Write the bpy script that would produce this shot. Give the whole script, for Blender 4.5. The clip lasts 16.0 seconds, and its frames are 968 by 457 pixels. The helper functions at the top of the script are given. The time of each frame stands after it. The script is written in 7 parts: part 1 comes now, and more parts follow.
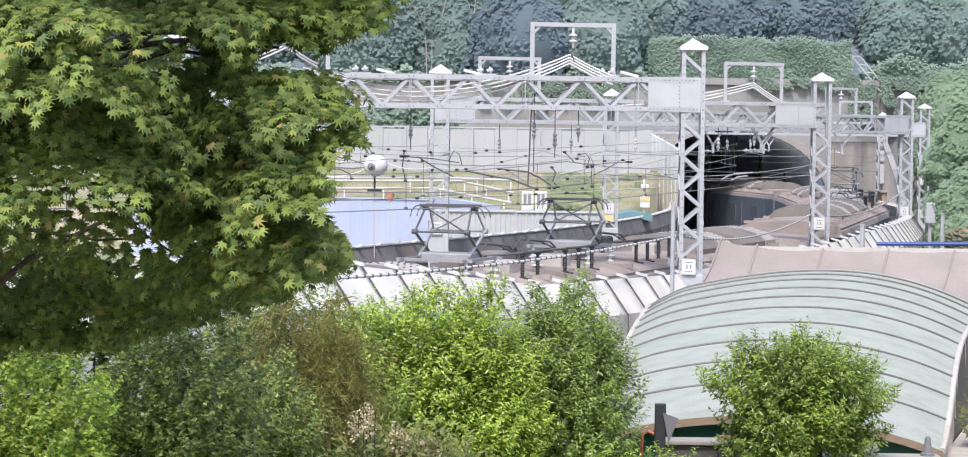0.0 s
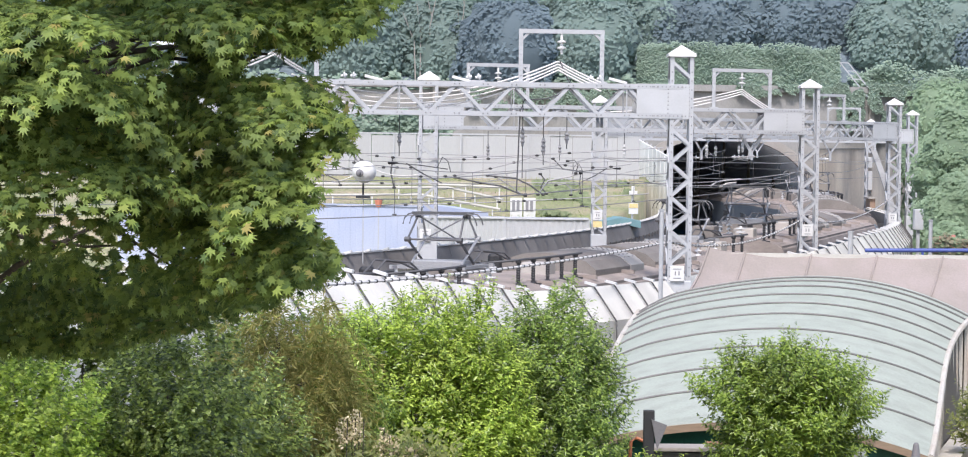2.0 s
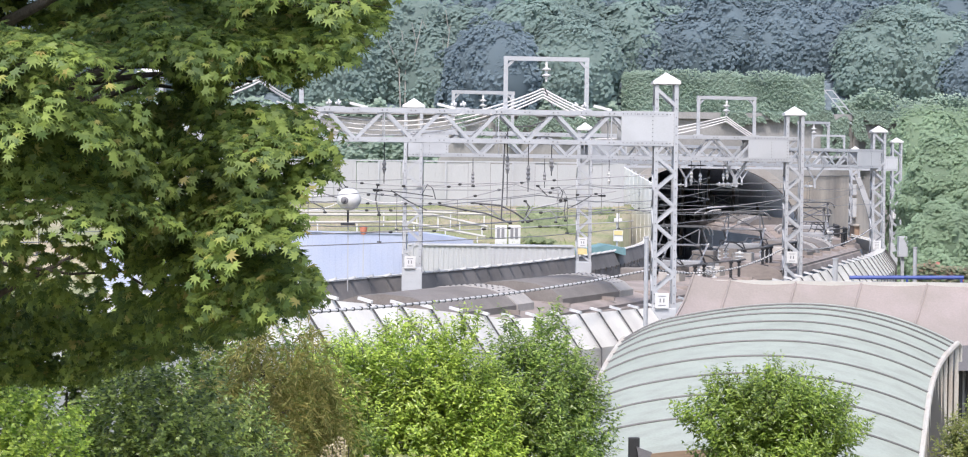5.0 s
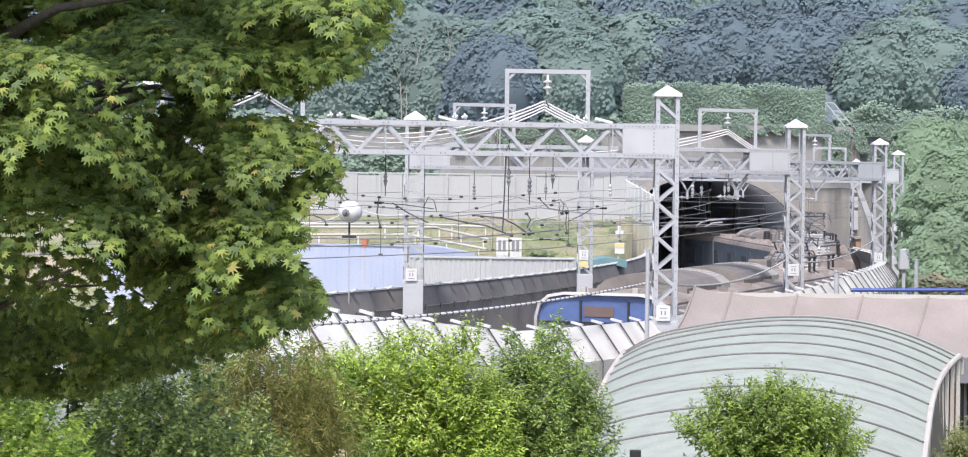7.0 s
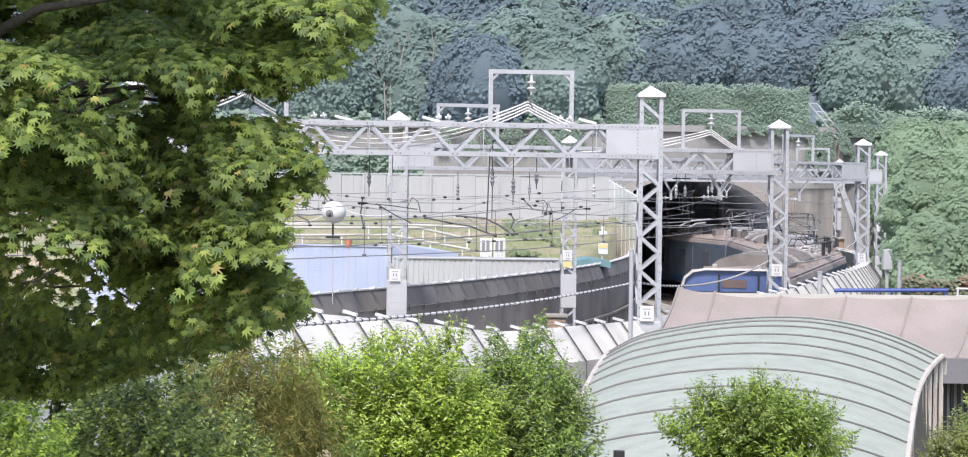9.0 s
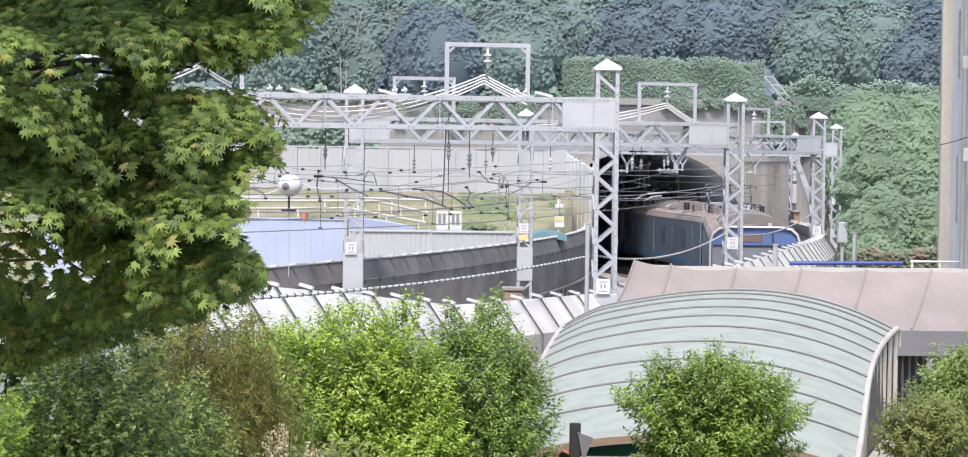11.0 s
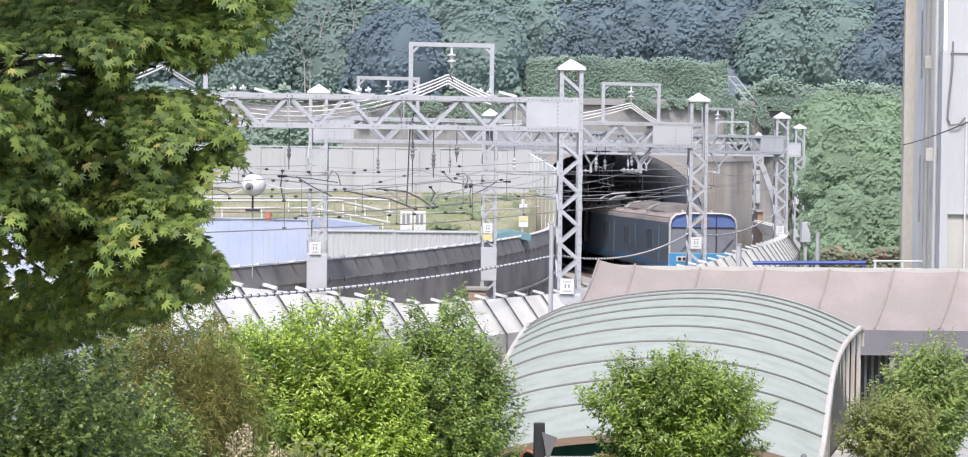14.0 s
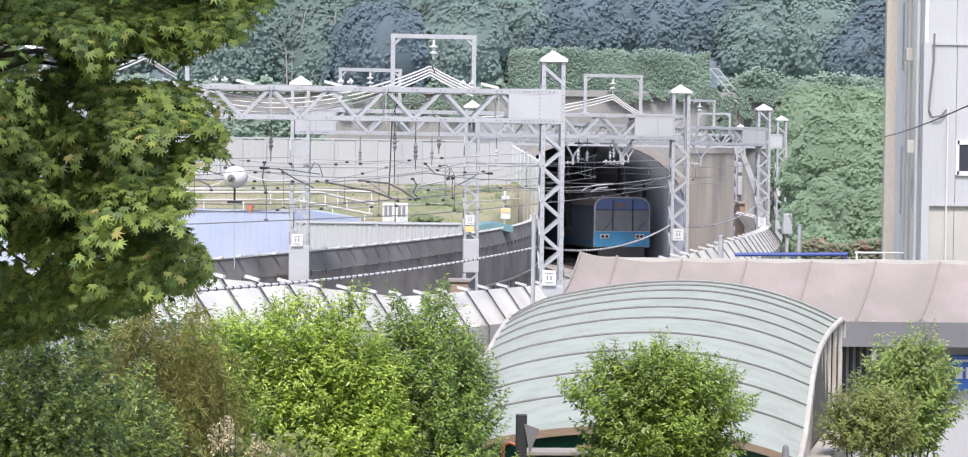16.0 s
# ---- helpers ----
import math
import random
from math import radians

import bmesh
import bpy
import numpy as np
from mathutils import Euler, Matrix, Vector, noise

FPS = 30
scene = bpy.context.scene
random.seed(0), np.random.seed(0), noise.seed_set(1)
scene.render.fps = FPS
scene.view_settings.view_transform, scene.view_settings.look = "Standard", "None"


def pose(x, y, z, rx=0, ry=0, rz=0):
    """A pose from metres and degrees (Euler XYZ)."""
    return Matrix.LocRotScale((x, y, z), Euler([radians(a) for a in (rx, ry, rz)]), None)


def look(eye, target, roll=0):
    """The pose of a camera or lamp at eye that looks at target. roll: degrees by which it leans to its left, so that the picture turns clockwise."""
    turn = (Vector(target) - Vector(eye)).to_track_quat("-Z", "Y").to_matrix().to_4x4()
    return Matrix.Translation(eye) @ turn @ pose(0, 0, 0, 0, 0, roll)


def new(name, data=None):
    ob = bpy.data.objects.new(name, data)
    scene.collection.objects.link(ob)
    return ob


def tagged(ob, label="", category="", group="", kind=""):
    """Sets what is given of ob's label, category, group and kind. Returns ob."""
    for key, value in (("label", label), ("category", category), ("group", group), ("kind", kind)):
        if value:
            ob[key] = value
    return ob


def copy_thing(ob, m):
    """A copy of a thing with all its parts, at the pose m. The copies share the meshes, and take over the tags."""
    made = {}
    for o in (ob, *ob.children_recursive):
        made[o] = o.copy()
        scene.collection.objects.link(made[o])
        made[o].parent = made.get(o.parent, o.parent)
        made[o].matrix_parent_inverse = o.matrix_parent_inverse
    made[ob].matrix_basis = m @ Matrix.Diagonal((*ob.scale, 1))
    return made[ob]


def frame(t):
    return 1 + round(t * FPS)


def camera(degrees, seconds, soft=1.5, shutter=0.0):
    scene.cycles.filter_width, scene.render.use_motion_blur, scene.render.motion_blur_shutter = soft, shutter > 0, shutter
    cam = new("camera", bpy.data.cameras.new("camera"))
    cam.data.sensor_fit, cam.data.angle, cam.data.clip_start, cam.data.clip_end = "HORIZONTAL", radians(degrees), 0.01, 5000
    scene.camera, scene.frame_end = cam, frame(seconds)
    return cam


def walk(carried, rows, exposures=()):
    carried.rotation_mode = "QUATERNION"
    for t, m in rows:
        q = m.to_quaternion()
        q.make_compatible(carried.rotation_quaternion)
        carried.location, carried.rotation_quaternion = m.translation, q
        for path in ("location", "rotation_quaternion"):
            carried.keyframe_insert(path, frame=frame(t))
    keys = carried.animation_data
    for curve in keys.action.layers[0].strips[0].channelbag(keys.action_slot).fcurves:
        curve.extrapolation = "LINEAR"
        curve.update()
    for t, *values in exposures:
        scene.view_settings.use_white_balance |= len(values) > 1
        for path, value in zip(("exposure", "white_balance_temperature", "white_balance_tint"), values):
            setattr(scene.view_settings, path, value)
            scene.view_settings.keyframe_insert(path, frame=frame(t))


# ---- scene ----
# ======== camera: one fixed eye that pans, 24 degrees across ========
cam = camera(24.0, 16.0, soft=1.1)
EYE = (0.0, 0.0, 6.0)
# seconds, turn to the right in degrees, extra tilt up in degrees
PAN = [(0.0, 0.0, 0.0), (0.5, 0.023, 0.023), (1.0, 0.12, 0.072), (1.5, 0.19, 0.048), (2.0, 0.286, 0.166), (2.5, 0.332, 0.404),
       (3.0, 0.429, 0.595), (3.5, 0.547, 0.67), (4.0, 0.69, 0.742), (6.5, 0.60, 1.046), (7.0, 0.622, 1.165), (7.5, 0.692, 1.255),
       (8.0, 0.833, 1.24), (10.5, 1.69, 0.738), (11.0, 2.14, 0.50), (11.5, 2.473, 0.45), (12.0, 2.664, 0.262), (12.5, 2.759, 0.066),
       (13.0, 2.711, -0.143), (13.5, 2.688, 0.047), (14.0, 3.045, 0.498), (14.5, 3.306, 0.452), (15.0, 3.354, 0.46), (15.5, 3.402, 0.356),
       (16.0, 3.497, 0.29)]


def sight(turn, lift, roll=0.7):
    a, e = radians(turn), radians(lift + 0.0122 * turn - 2.08)
    d = Vector((math.sin(a) * math.cos(e), math.cos(a) * math.cos(e), math.sin(e)))
    return look(EYE, Vector(EYE) + d * 50, roll)


walk(cam, [(t, sight(a, e)) for t, a, e in PAN])

# ======== world, sun ========
world = bpy.data.worlds.new("world")
scene.world = world
world.use_nodes = True
wn = world.node_tree
sky = wn.nodes.new("ShaderNodeTexSky")
sky.sky_type, sky.sun_disc = "NISHITA", False
SUN_EL, SUN_AZ = radians(54), radians(190)          # high, from behind the camera and a little to its left
sky.sun_elevation, sky.sun_rotation = SUN_EL, SUN_AZ
sky.air_density, sky.dust_density, sky.ozone_density = 1.2, 2.0, 1.0
wn.nodes["Background"].inputs[1].default_value = 0.15
wn.links.new(sky.outputs[0], wn.nodes["Background"].inputs[0])
sun_data = bpy.data.lights.new("sun", "SUN")
sun_data.energy, sun_data.angle, sun_data.color = 2.5, radians(11), (1.0, 0.96, 0.9)
sun = new("sun", sun_data)
SUN_FROM = Vector((math.sin(SUN_AZ) * math.cos(SUN_EL), math.cos(SUN_AZ) * math.cos(SUN_EL), math.sin(SUN_EL)))
sun.matrix_world = look(SUN_FROM * 60 + Vector((0, 40, 0)), (0, 40, 0))
scene.view_settings.exposure = 0.88
scene.view_settings.use_white_balance = True
scene.view_settings.white_balance_temperature, scene.view_settings.white_balance_tint = 6380, 15


# ======== materials ========
def mat(name, color, rough=0.7, metal=0.0, vary=0.15, scale=3.0, bump=0.0, fine=40.0, stain=None, amount=0.3, stretch=(1, 1, 1), island=0.0, obj=0.0, spec=None):
    """Principled paint with coarse stains and fine grain in object space."""
    m = bpy.data.materials.new(name)
    m.use_nodes = True
    nt = m.node_tree
    b = nt.nodes["Principled BSDF"]
    b.inputs["Roughness"].default_value, b.inputs["Metallic"].default_value = rough, metal
    if spec is not None:
        b.inputs["Specular IOR Level"].default_value = spec
    co = nt.nodes.new("ShaderNodeTexCoord")
    mp = nt.nodes.new("ShaderNodeMapping")
    mp.inputs["Scale"].default_value = stretch
    nt.links.new(co.outputs["Object"], mp.inputs[0])
    big, small = nt.nodes.new("ShaderNodeTexNoise"), nt.nodes.new("ShaderNodeTexNoise")
    for n, s, d in ((big, scale, 5), (small, fine, 3)):
        n.inputs["Scale"].default_value, n.inputs["Detail"].default_value = s, d
        nt.links.new(mp.outputs[0], n.inputs["Vector"])
    ramp = nt.nodes.new("ShaderNodeValToRGB")
    ramp.color_ramp.elements[0].position, ramp.color_ramp.elements[1].position = 0.42, 0.68
    nt.links.new(big.outputs[0], ramp.inputs[0])
    mix = nt.nodes.new("ShaderNodeMix")
    mix.data_type = "RGBA"
    dirt = stain or tuple(c * 0.6 for c in color)
    mix.inputs[6].default_value, mix.inputs[7].default_value = (*color, 1), (*dirt, 1)
    sc = nt.nodes.new("ShaderNodeMath")
    sc.operation = "MULTIPLY"
    sc.inputs[1].default_value = amount
    nt.links.new(ramp.outputs[0], sc.inputs[0])
    nt.links.new(sc.outputs[0], mix.inputs[0])
    hsv = nt.nodes.new("ShaderNodeHueSaturation")
    nt.links.new(mix.outputs[2], hsv.inputs["Color"])
    rng = nt.nodes.new("ShaderNodeMapRange")
    rng.inputs[1].default_value, rng.inputs[2].default_value = 0.25, 0.75
    rng.inputs[3].default_value, rng.inputs[4].default_value = 1 - vary, 1 + vary
    nt.links.new(small.outputs[0], rng.inputs[0])
    last = rng.outputs[0]
    for on, node, sock in ((island, "ShaderNodeNewGeometry", "Random Per Island"), (obj, "ShaderNodeObjectInfo", "Random")):
        if on:
            g = nt.nodes.new(node)
            r2 = nt.nodes.new("ShaderNodeMapRange")
            r2.inputs[3].default_value, r2.inputs[4].default_value = 1 - on, 1 + on
            nt.links.new(g.outputs[sock], r2.inputs[0])
            mu = nt.nodes.new("ShaderNodeMath")
            mu.operation = "MULTIPLY"
            nt.links.new(last, mu.inputs[0])
            nt.links.new(r2.outputs[0], mu.inputs[1])
            last = mu.outputs[0]
    nt.links.new(last, hsv.inputs["Value"])
    nt.links.new(hsv.outputs[0], b.inputs["Base Color"])
    if bump:
        bp = nt.nodes.new("ShaderNodeBump")
        bp.inputs["Strength"].default_value, bp.inputs["Distance"].default_value = bump, 0.02
        nt.links.new(small.outputs[0], bp.inputs["Height"])
        nt.links.new(bp.outputs[0], b.inputs["Normal"])
    return m


def leaf_mat(name, low, high, gloss=0.5, glow=0.35, tip=None, patch=1.6, swing=0.25):
    """Leaves: two tones chosen leaf by leaf, with light shining through."""
    m = bpy.data.materials.new(name)
    m.use_nodes = True
    nt = m.node_tree
    b, out = nt.nodes["Principled BSDF"], nt.nodes["Material Output"]
    b.inputs["Roughness"].default_value = gloss
    g, ramp = nt.nodes.new("ShaderNodeNewGeometry"), nt.nodes.new("ShaderNodeValToRGB")
    ramp.color_ramp.elements[0].color, ramp.color_ramp.elements[1].color = (*low, 1), (*high, 1)
    if tip:
        e = ramp.color_ramp.elements.new(0.93)
        e.color = (*high, 1)
        ramp.color_ramp.elements[2].color = (*tip, 1)
    nt.links.new(g.outputs["Random Per Island"], ramp.inputs[0])
    co, no = nt.nodes.new("ShaderNodeTexCoord"), nt.nodes.new("ShaderNodeTexNoise")
    no.inputs["Scale"].default_value = patch
    nt.links.new(co.outputs["Object"], no.inputs["Vector"])
    rng = nt.nodes.new("ShaderNodeMapRange")
    rng.inputs[1].default_value, rng.inputs[2].default_value, rng.inputs[3].default_value, rng.inputs[4].default_value = 0.3, 0.7, 1 - swing, 1 + swing
    nt.links.new(no.outputs[0], rng.inputs[0])
    hsv = nt.nodes.new("ShaderNodeHueSaturation")
    nt.links.new(rng.outputs[0], hsv.inputs["Value"])
    nt.links.new(ramp.outputs[0], hsv.inputs["Color"])
    nt.links.new(hsv.outputs[0], b.inputs["Base Color"])
    tr = nt.nodes.new("ShaderNodeBsdfTranslucent")
    nt.links.new(hsv.outputs[0], tr.inputs[0])
    mx = nt.nodes.new("ShaderNodeMixShader")
    mx.inputs[0].default_value = glow
    nt.links.new(b.outputs[0], mx.inputs[1])
    nt.links.new(tr.outputs[0], mx.inputs[2])
    nt.links.new(mx.outputs[0], out.inputs[0])
    return m


GALV = mat("galvanised_steel", (0.395, 0.405, 0.425), 0.55, 0.15, 0.08, 2.0, 0.0, 60, (0.33, 0.335, 0.345), 0.6)
GALV_PLATE = mat("riveted_plate", (0.45, 0.46, 0.475), 0.55, 0.15, 0.06, 1.5, 0.0, 60, (0.38, 0.385, 0.395), 0.6)
WHITE = mat("white_paint", (0.57, 0.57, 0.565), 0.5, 0, 0.05, 1.2, 0, 30, (0.55, 0.53, 0.5), 0.35)
BARRIER = mat("barrier_panel", (0.70, 0.675, 0.62), 0.5, 0, 0.05, 1.0, 0, 25, (0.45, 0.42, 0.39), 0.6, obj=0.06)
DARKPANEL = mat("grey_barrier_panel", (0.20, 0.185, 0.175), 0.75, 0, 0.12, 0.8, 0.1, 30, (0.11, 0.10, 0.095), 0.6, obj=0.08)
GREYPANEL = mat("grey_brown_panel", (0.300, 0.268, 0.241), 0.75, 0, 0.12, 0.8, 0.1, 30, (0.11, 0.10, 0.095), 0.6, obj=0.08)
CONC = mat("concrete", (0.31, 0.29, 0.265), 0.85, 0, 0.1, 0.5, 0.25, 18, (0.2, 0.18, 0.165), 0.6)
CONC_BROWN = mat("weathered_concrete", (0.25, 0.245, 0.235), 0.88, 0, 0.12, 0.35, 0.3, 14, (0.155, 0.15, 0.14), 0.8, (1, 1, 0.5))
# Pale bluish lining colour stands in for haze in the dark bore.
CONC_HAZED = mat("tunnel_lining", (0.74, 0.80, 0.90), 0.9, 0, 0.15, 0.4, 0.2, 12)
FENCE_WHITE = mat("white_fence_panel", (0.82, 0.82, 0.81), 0.5, 0, 0.05, 0.8, 0, 25, (0.6, 0.58, 0.55), 0.4)
BALLAST = mat("ballast", (0.20, 0.17, 0.15), 0.95, 0, 0.4, 2.0, 0.6, 22)
RAIL = mat("rail_steel", (0.35, 0.30, 0.27), 0.4, 0.8)
SLEEPER = mat("sleeper", (0.38, 0.36, 0.33), 0.9)
EARTH = mat("earth", (0.17, 0.15, 0.10), 0.95, 0, 0.3, 0.5, 0.3, 8, (0.10, 0.11, 0.05), 0.7)
GRASS = mat("grass_slope", (0.20, 0.215, 0.105), 0.95, 0, 0.35, 0.3, 0.5, 9, (0.31, 0.26, 0.18), 1.0)
FENCE = mat("white_sheet_fence", (0.37, 0.375, 0.38), 0.55, 0.05, 0.05, 0.6, 0, 30, (0.36, 0.36, 0.37), 0.6, (1, 1, 0.2), obj=0.05)
BLUEBOX = mat("blue_sheet", (0.33, 0.375, 0.51), 0.5, 0, 0.06, 0.5, 0, 20, (0.41, 0.44, 0.53), 0.6)
CONTAINER = mat("grey_container", (0.40, 0.41, 0.425), 0.5, 0.05, 0.06, 0.8, 0, 20, (0.42, 0.42, 0.42), 0.5)
TEAL = mat("teal_tarpaulin", (0.13, 0.24, 0.26), 0.6)
GLASSGREEN = mat("pale_green_roof_sheet", (0.295, 0.322, 0.278), 0.55, 0, 0.10, 2.2, 0.05, 26, (0.215, 0.23, 0.195), 0.6, (1, 2.5, 1))
SEAM = mat("roof_batten", (0.12, 0.115, 0.11), 0.6, 0, 0.1)
TRIM = mat("weathered_trim", (0.44, 0.42, 0.38), 0.6, 0, 0.12, 2.0, 0, 30, (0.35, 0.28, 0.22), 0.6)
WOOD = mat("brown_fascia", (0.23, 0.165, 0.11), 0.7, 0, 0.15, 2.0, 0.1, 30, None, 0.5, (0.2, 1, 1))
GREENTARP = mat("dark_green_tarpaulin", (0.012, 0.10, 0.065), 0.55, 0, 0.15, 1.5)
AWNING = mat("brown_awning_fabric", (0.238, 0.205, 0.182), 0.85, 0, 0.08, 1.3, 0.1, 30, (0.30, 0.25, 0.235), 0.75, (1, 0.5, 1))
AWNING_SIDE = mat("grey_awning_valance", (0.16, 0.155, 0.165), 0.75, 0, 0.08, 1.0)
DARK = mat("dark_metal", (0.035, 0.035, 0.04), 0.5, 0.3)
BLACK = mat("black_rubber", (0.02, 0.02, 0.022), 0.6)
ROOF = mat("train_roof", (0.30, 0.255, 0.23), 0.8, 0, 0.12, 0.9, 0.1, 25, (0.16, 0.135, 0.12), 0.65, (0.35, 1, 1))
ACBOX = mat("roof_unit", (0.195, 0.175, 0.16), 0.7, 0.1, 0.12, 1.4, 0, 25, (0.115, 0.10, 0.09), 0.6)
ACGRILL = mat("roof_unit_grille", (0.42, 0.39, 0.36), 0.6, 0.2, 0.1)
# Stainless side coloured slate for shade and the dark tunnel it reflects.
STEELCAR = mat("shaded_steel_side", (0.15, 0.185, 0.225), 0.4, 0.2, 0.1, 0.8, 0, 30, (0.20, 0.225, 0.25), 0.6, (1, 1.5, 0.2))
CARWHITE = mat("car_end_white", (0.43, 0.415, 0.40), 0.55, 0, 0.08, 3.0, 0, 25, (0.33, 0.30, 0.27), 0.5)
CARBLUE = mat("car_blue", (0.06, 0.17, 0.32), 0.4, 0, 0.05)
PANDARK = mat("pantograph_dark_steel", (0.10, 0.10, 0.105), 0.5, 0.3)
# Grey lift in the glass colour stands for reflected sky.
WINDSCREEN = mat("sky_toned_windscreen", (0.17, 0.185, 0.205), 0.12, 0, 0.1)
SCREEN = mat("dark_windscreen", (0.03, 0.035, 0.055), 0.12, 0, 0.1)
BLUEGLASS = mat("blue_tinted_header", (0.10, 0.15, 0.32), 0.2, 0, 0.1)
PORCELAIN = mat("insulator", (0.58, 0.58, 0.58), 0.25, 0, 0.05)
OLDPORCELAIN = mat("weathered_insulator", (0.24, 0.24, 0.25), 0.4, 0, 0.15)
CABLE = mat("cable_black", (0.07, 0.07, 0.075), 0.6)
WIRE = mat("weathered_copper_wire", (0.27, 0.27, 0.28), 0.55, 0.3)
CABLEGREY = mat("cable_light", (0.62, 0.60, 0.59), 0.6, 0, 0.12, 4.0)
ORANGE = mat("orange_red_paint", (0.58, 0.22, 0.15), 0.6)
YELLOW = mat("yellow_plate", (0.62, 0.50, 0.24), 0.6)
BLUEPIPE = mat("blue_pipe", (0.045, 0.075, 0.27), 0.5)
CLAD = mat("white_metal_cladding", (0.42, 0.425, 0.435), 0.5, 0.05, 0.04, 0.7, 0, 20, (0.40, 0.40, 0.41), 0.5, (1, 1, 0.2))
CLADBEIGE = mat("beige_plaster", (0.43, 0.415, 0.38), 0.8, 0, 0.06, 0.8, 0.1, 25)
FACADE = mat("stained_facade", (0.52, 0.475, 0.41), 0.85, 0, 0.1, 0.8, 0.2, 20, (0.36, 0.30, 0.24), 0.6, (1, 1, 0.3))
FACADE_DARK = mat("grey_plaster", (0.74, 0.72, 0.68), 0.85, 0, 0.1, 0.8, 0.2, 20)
BARK = mat("bark", (0.07, 0.058, 0.046), 0.9, 0, 0.3, 6, 0.6, 40)
WINGCONC = mat("beige_stained_concrete", (0.66, 0.58, 0.47), 0.88, 0, 0.12, 0.4, 0.3, 14, (0.36, 0.30, 0.25), 0.7, (1, 1, 0.35))
HUT = mat("brown_hut_sheet", (0.27, 0.19, 0.14), 0.7, 0, 0.12, 1.5)
BRICK = mat("terracotta_brick", (0.37, 0.27, 0.205), 0.85, 0, 0.15, 5, 0.2, 30, obj=0.15)
SIGNBLUE = mat("sign_blue", (0.03, 0.12, 0.42), 0.4)

MAPLE_LEAF = leaf_mat("maple_leaf", (0.075, 0.13, 0.035), (0.265, 0.345, 0.072), 0.6, 0.42, (0.36, 0.31, 0.10))
BUSH_LEAF = leaf_mat("bush_leaf", (0.12, 0.21, 0.028), (0.58, 0.71, 0.14), 0.28, 0.46)
BUSH_DARK = leaf_mat("bush_dark_leaf", (0.075, 0.14, 0.035), (0.37, 0.49, 0.11), 0.28, 0.42)
BUSH_MID = leaf_mat("bush_mid_leaf", (0.085, 0.15, 0.02), (0.31, 0.41, 0.075), 0.32, 0.4)
YELLOW_LEAF = leaf_mat("yellow_green_leaf", (0.15, 0.19, 0.05), (0.31, 0.33, 0.10), 0.5, 0.4)
CONIFER_LEAF = leaf_mat("conifer_spray", (0.20, 0.235, 0.06), (0.52, 0.46, 0.17), 0.7, 0.5)
PALE_FLOWER = leaf_mat("pale_plume", (0.46, 0.40, 0.20), (0.80, 0.66, 0.46), 0.7, 0.3)
FRESH_LEAF = leaf_mat("fresh_leaf", (0.15, 0.24, 0.055), (0.36, 0.45, 0.13), 0.45, 0.4, (0.34, 0.33, 0.11))
# Woodland base colours carry the blue-grey haze of distance.
HAZED_LEAF = leaf_mat("hazed_forest_leaf", (0.23, 0.31, 0.285), (0.245, 0.325, 0.295), 0.95, 0.5, None, 0.22, 0.16)
HAZED_DARK = leaf_mat("hazed_forest_dark_leaf", (0.185, 0.245, 0.28), (0.195, 0.258, 0.29), 0.95, 0.5, None, 0.16, 0.14)
# Creeper and hedge greens are paled for distance haze in the base colour.
HAZED_IVY = leaf_mat("hazed_creeper_leaf", (0.26, 0.355, 0.235), (0.32, 0.425, 0.28), 0.9, 0.5, None, 0.5, 0.15)
HAZED_HEDGE = leaf_mat("hazed_hedge_leaf", (0.30, 0.385, 0.31), (0.33, 0.42, 0.335), 0.95, 0.5, None, 0.6, 0.12)
WEED_LEAF = leaf_mat("weed_leaf", (0.19, 0.235, 0.13), (0.26, 0.30, 0.17), 0.85, 0.4, None, 0.8, 0.2)
# Leaf tones carry the maple's shade and the bright glints in it.
SHADED_LEAF = leaf_mat("shaded_shrub_leaf", (0.05, 0.085, 0.024), (0.36, 0.45, 0.11), 0.3, 0.4)
# Floor between the crowns also has haze in its base colour.
HAZED_FLOOR = mat("hazed_forest_floor", (0.12, 0.155, 0.18), 0.95, 0, 0.3, 0.2, 0.3, 4)
RED_FLOWER = leaf_mat("red_flower", (0.13, 0.20, 0.11), (0.25, 0.20, 0.14), 0.7, 0.3, (0.50, 0.15, 0.13), 2.5, 0.3)


# ======== building helpers ========
def part(name, bm, material, parent=None, label="", smooth=False):
    me = bpy.data.meshes.new(name)
    if smooth:
        for e in bm.edges:
            e.smooth = len(e.link_faces) == 2 and e.calc_face_angle(0) < 0.7
    bm.to_mesh(me)
    bm.free()
    return part_mesh(name, me, material, parent, label, smooth)


def part_mesh(name, me, material, parent=None, label="", smooth=False):
    if material and not me.materials:
        me.materials.append(material)
    if smooth:
        me.polygons.foreach_set("use_smooth", [True] * len(me.polygons))
    ob = new(name, me)
    ob.parent = parent
    if label:
        ob["label"] = label
    return ob


def thing(name, label, category, at=None, group="", kind=""):
    ob = new(name)
    ob.empty_display_size = 0.2
    if at is not None:
        ob.matrix_world = at
    return tagged(ob, label, category, group, kind)


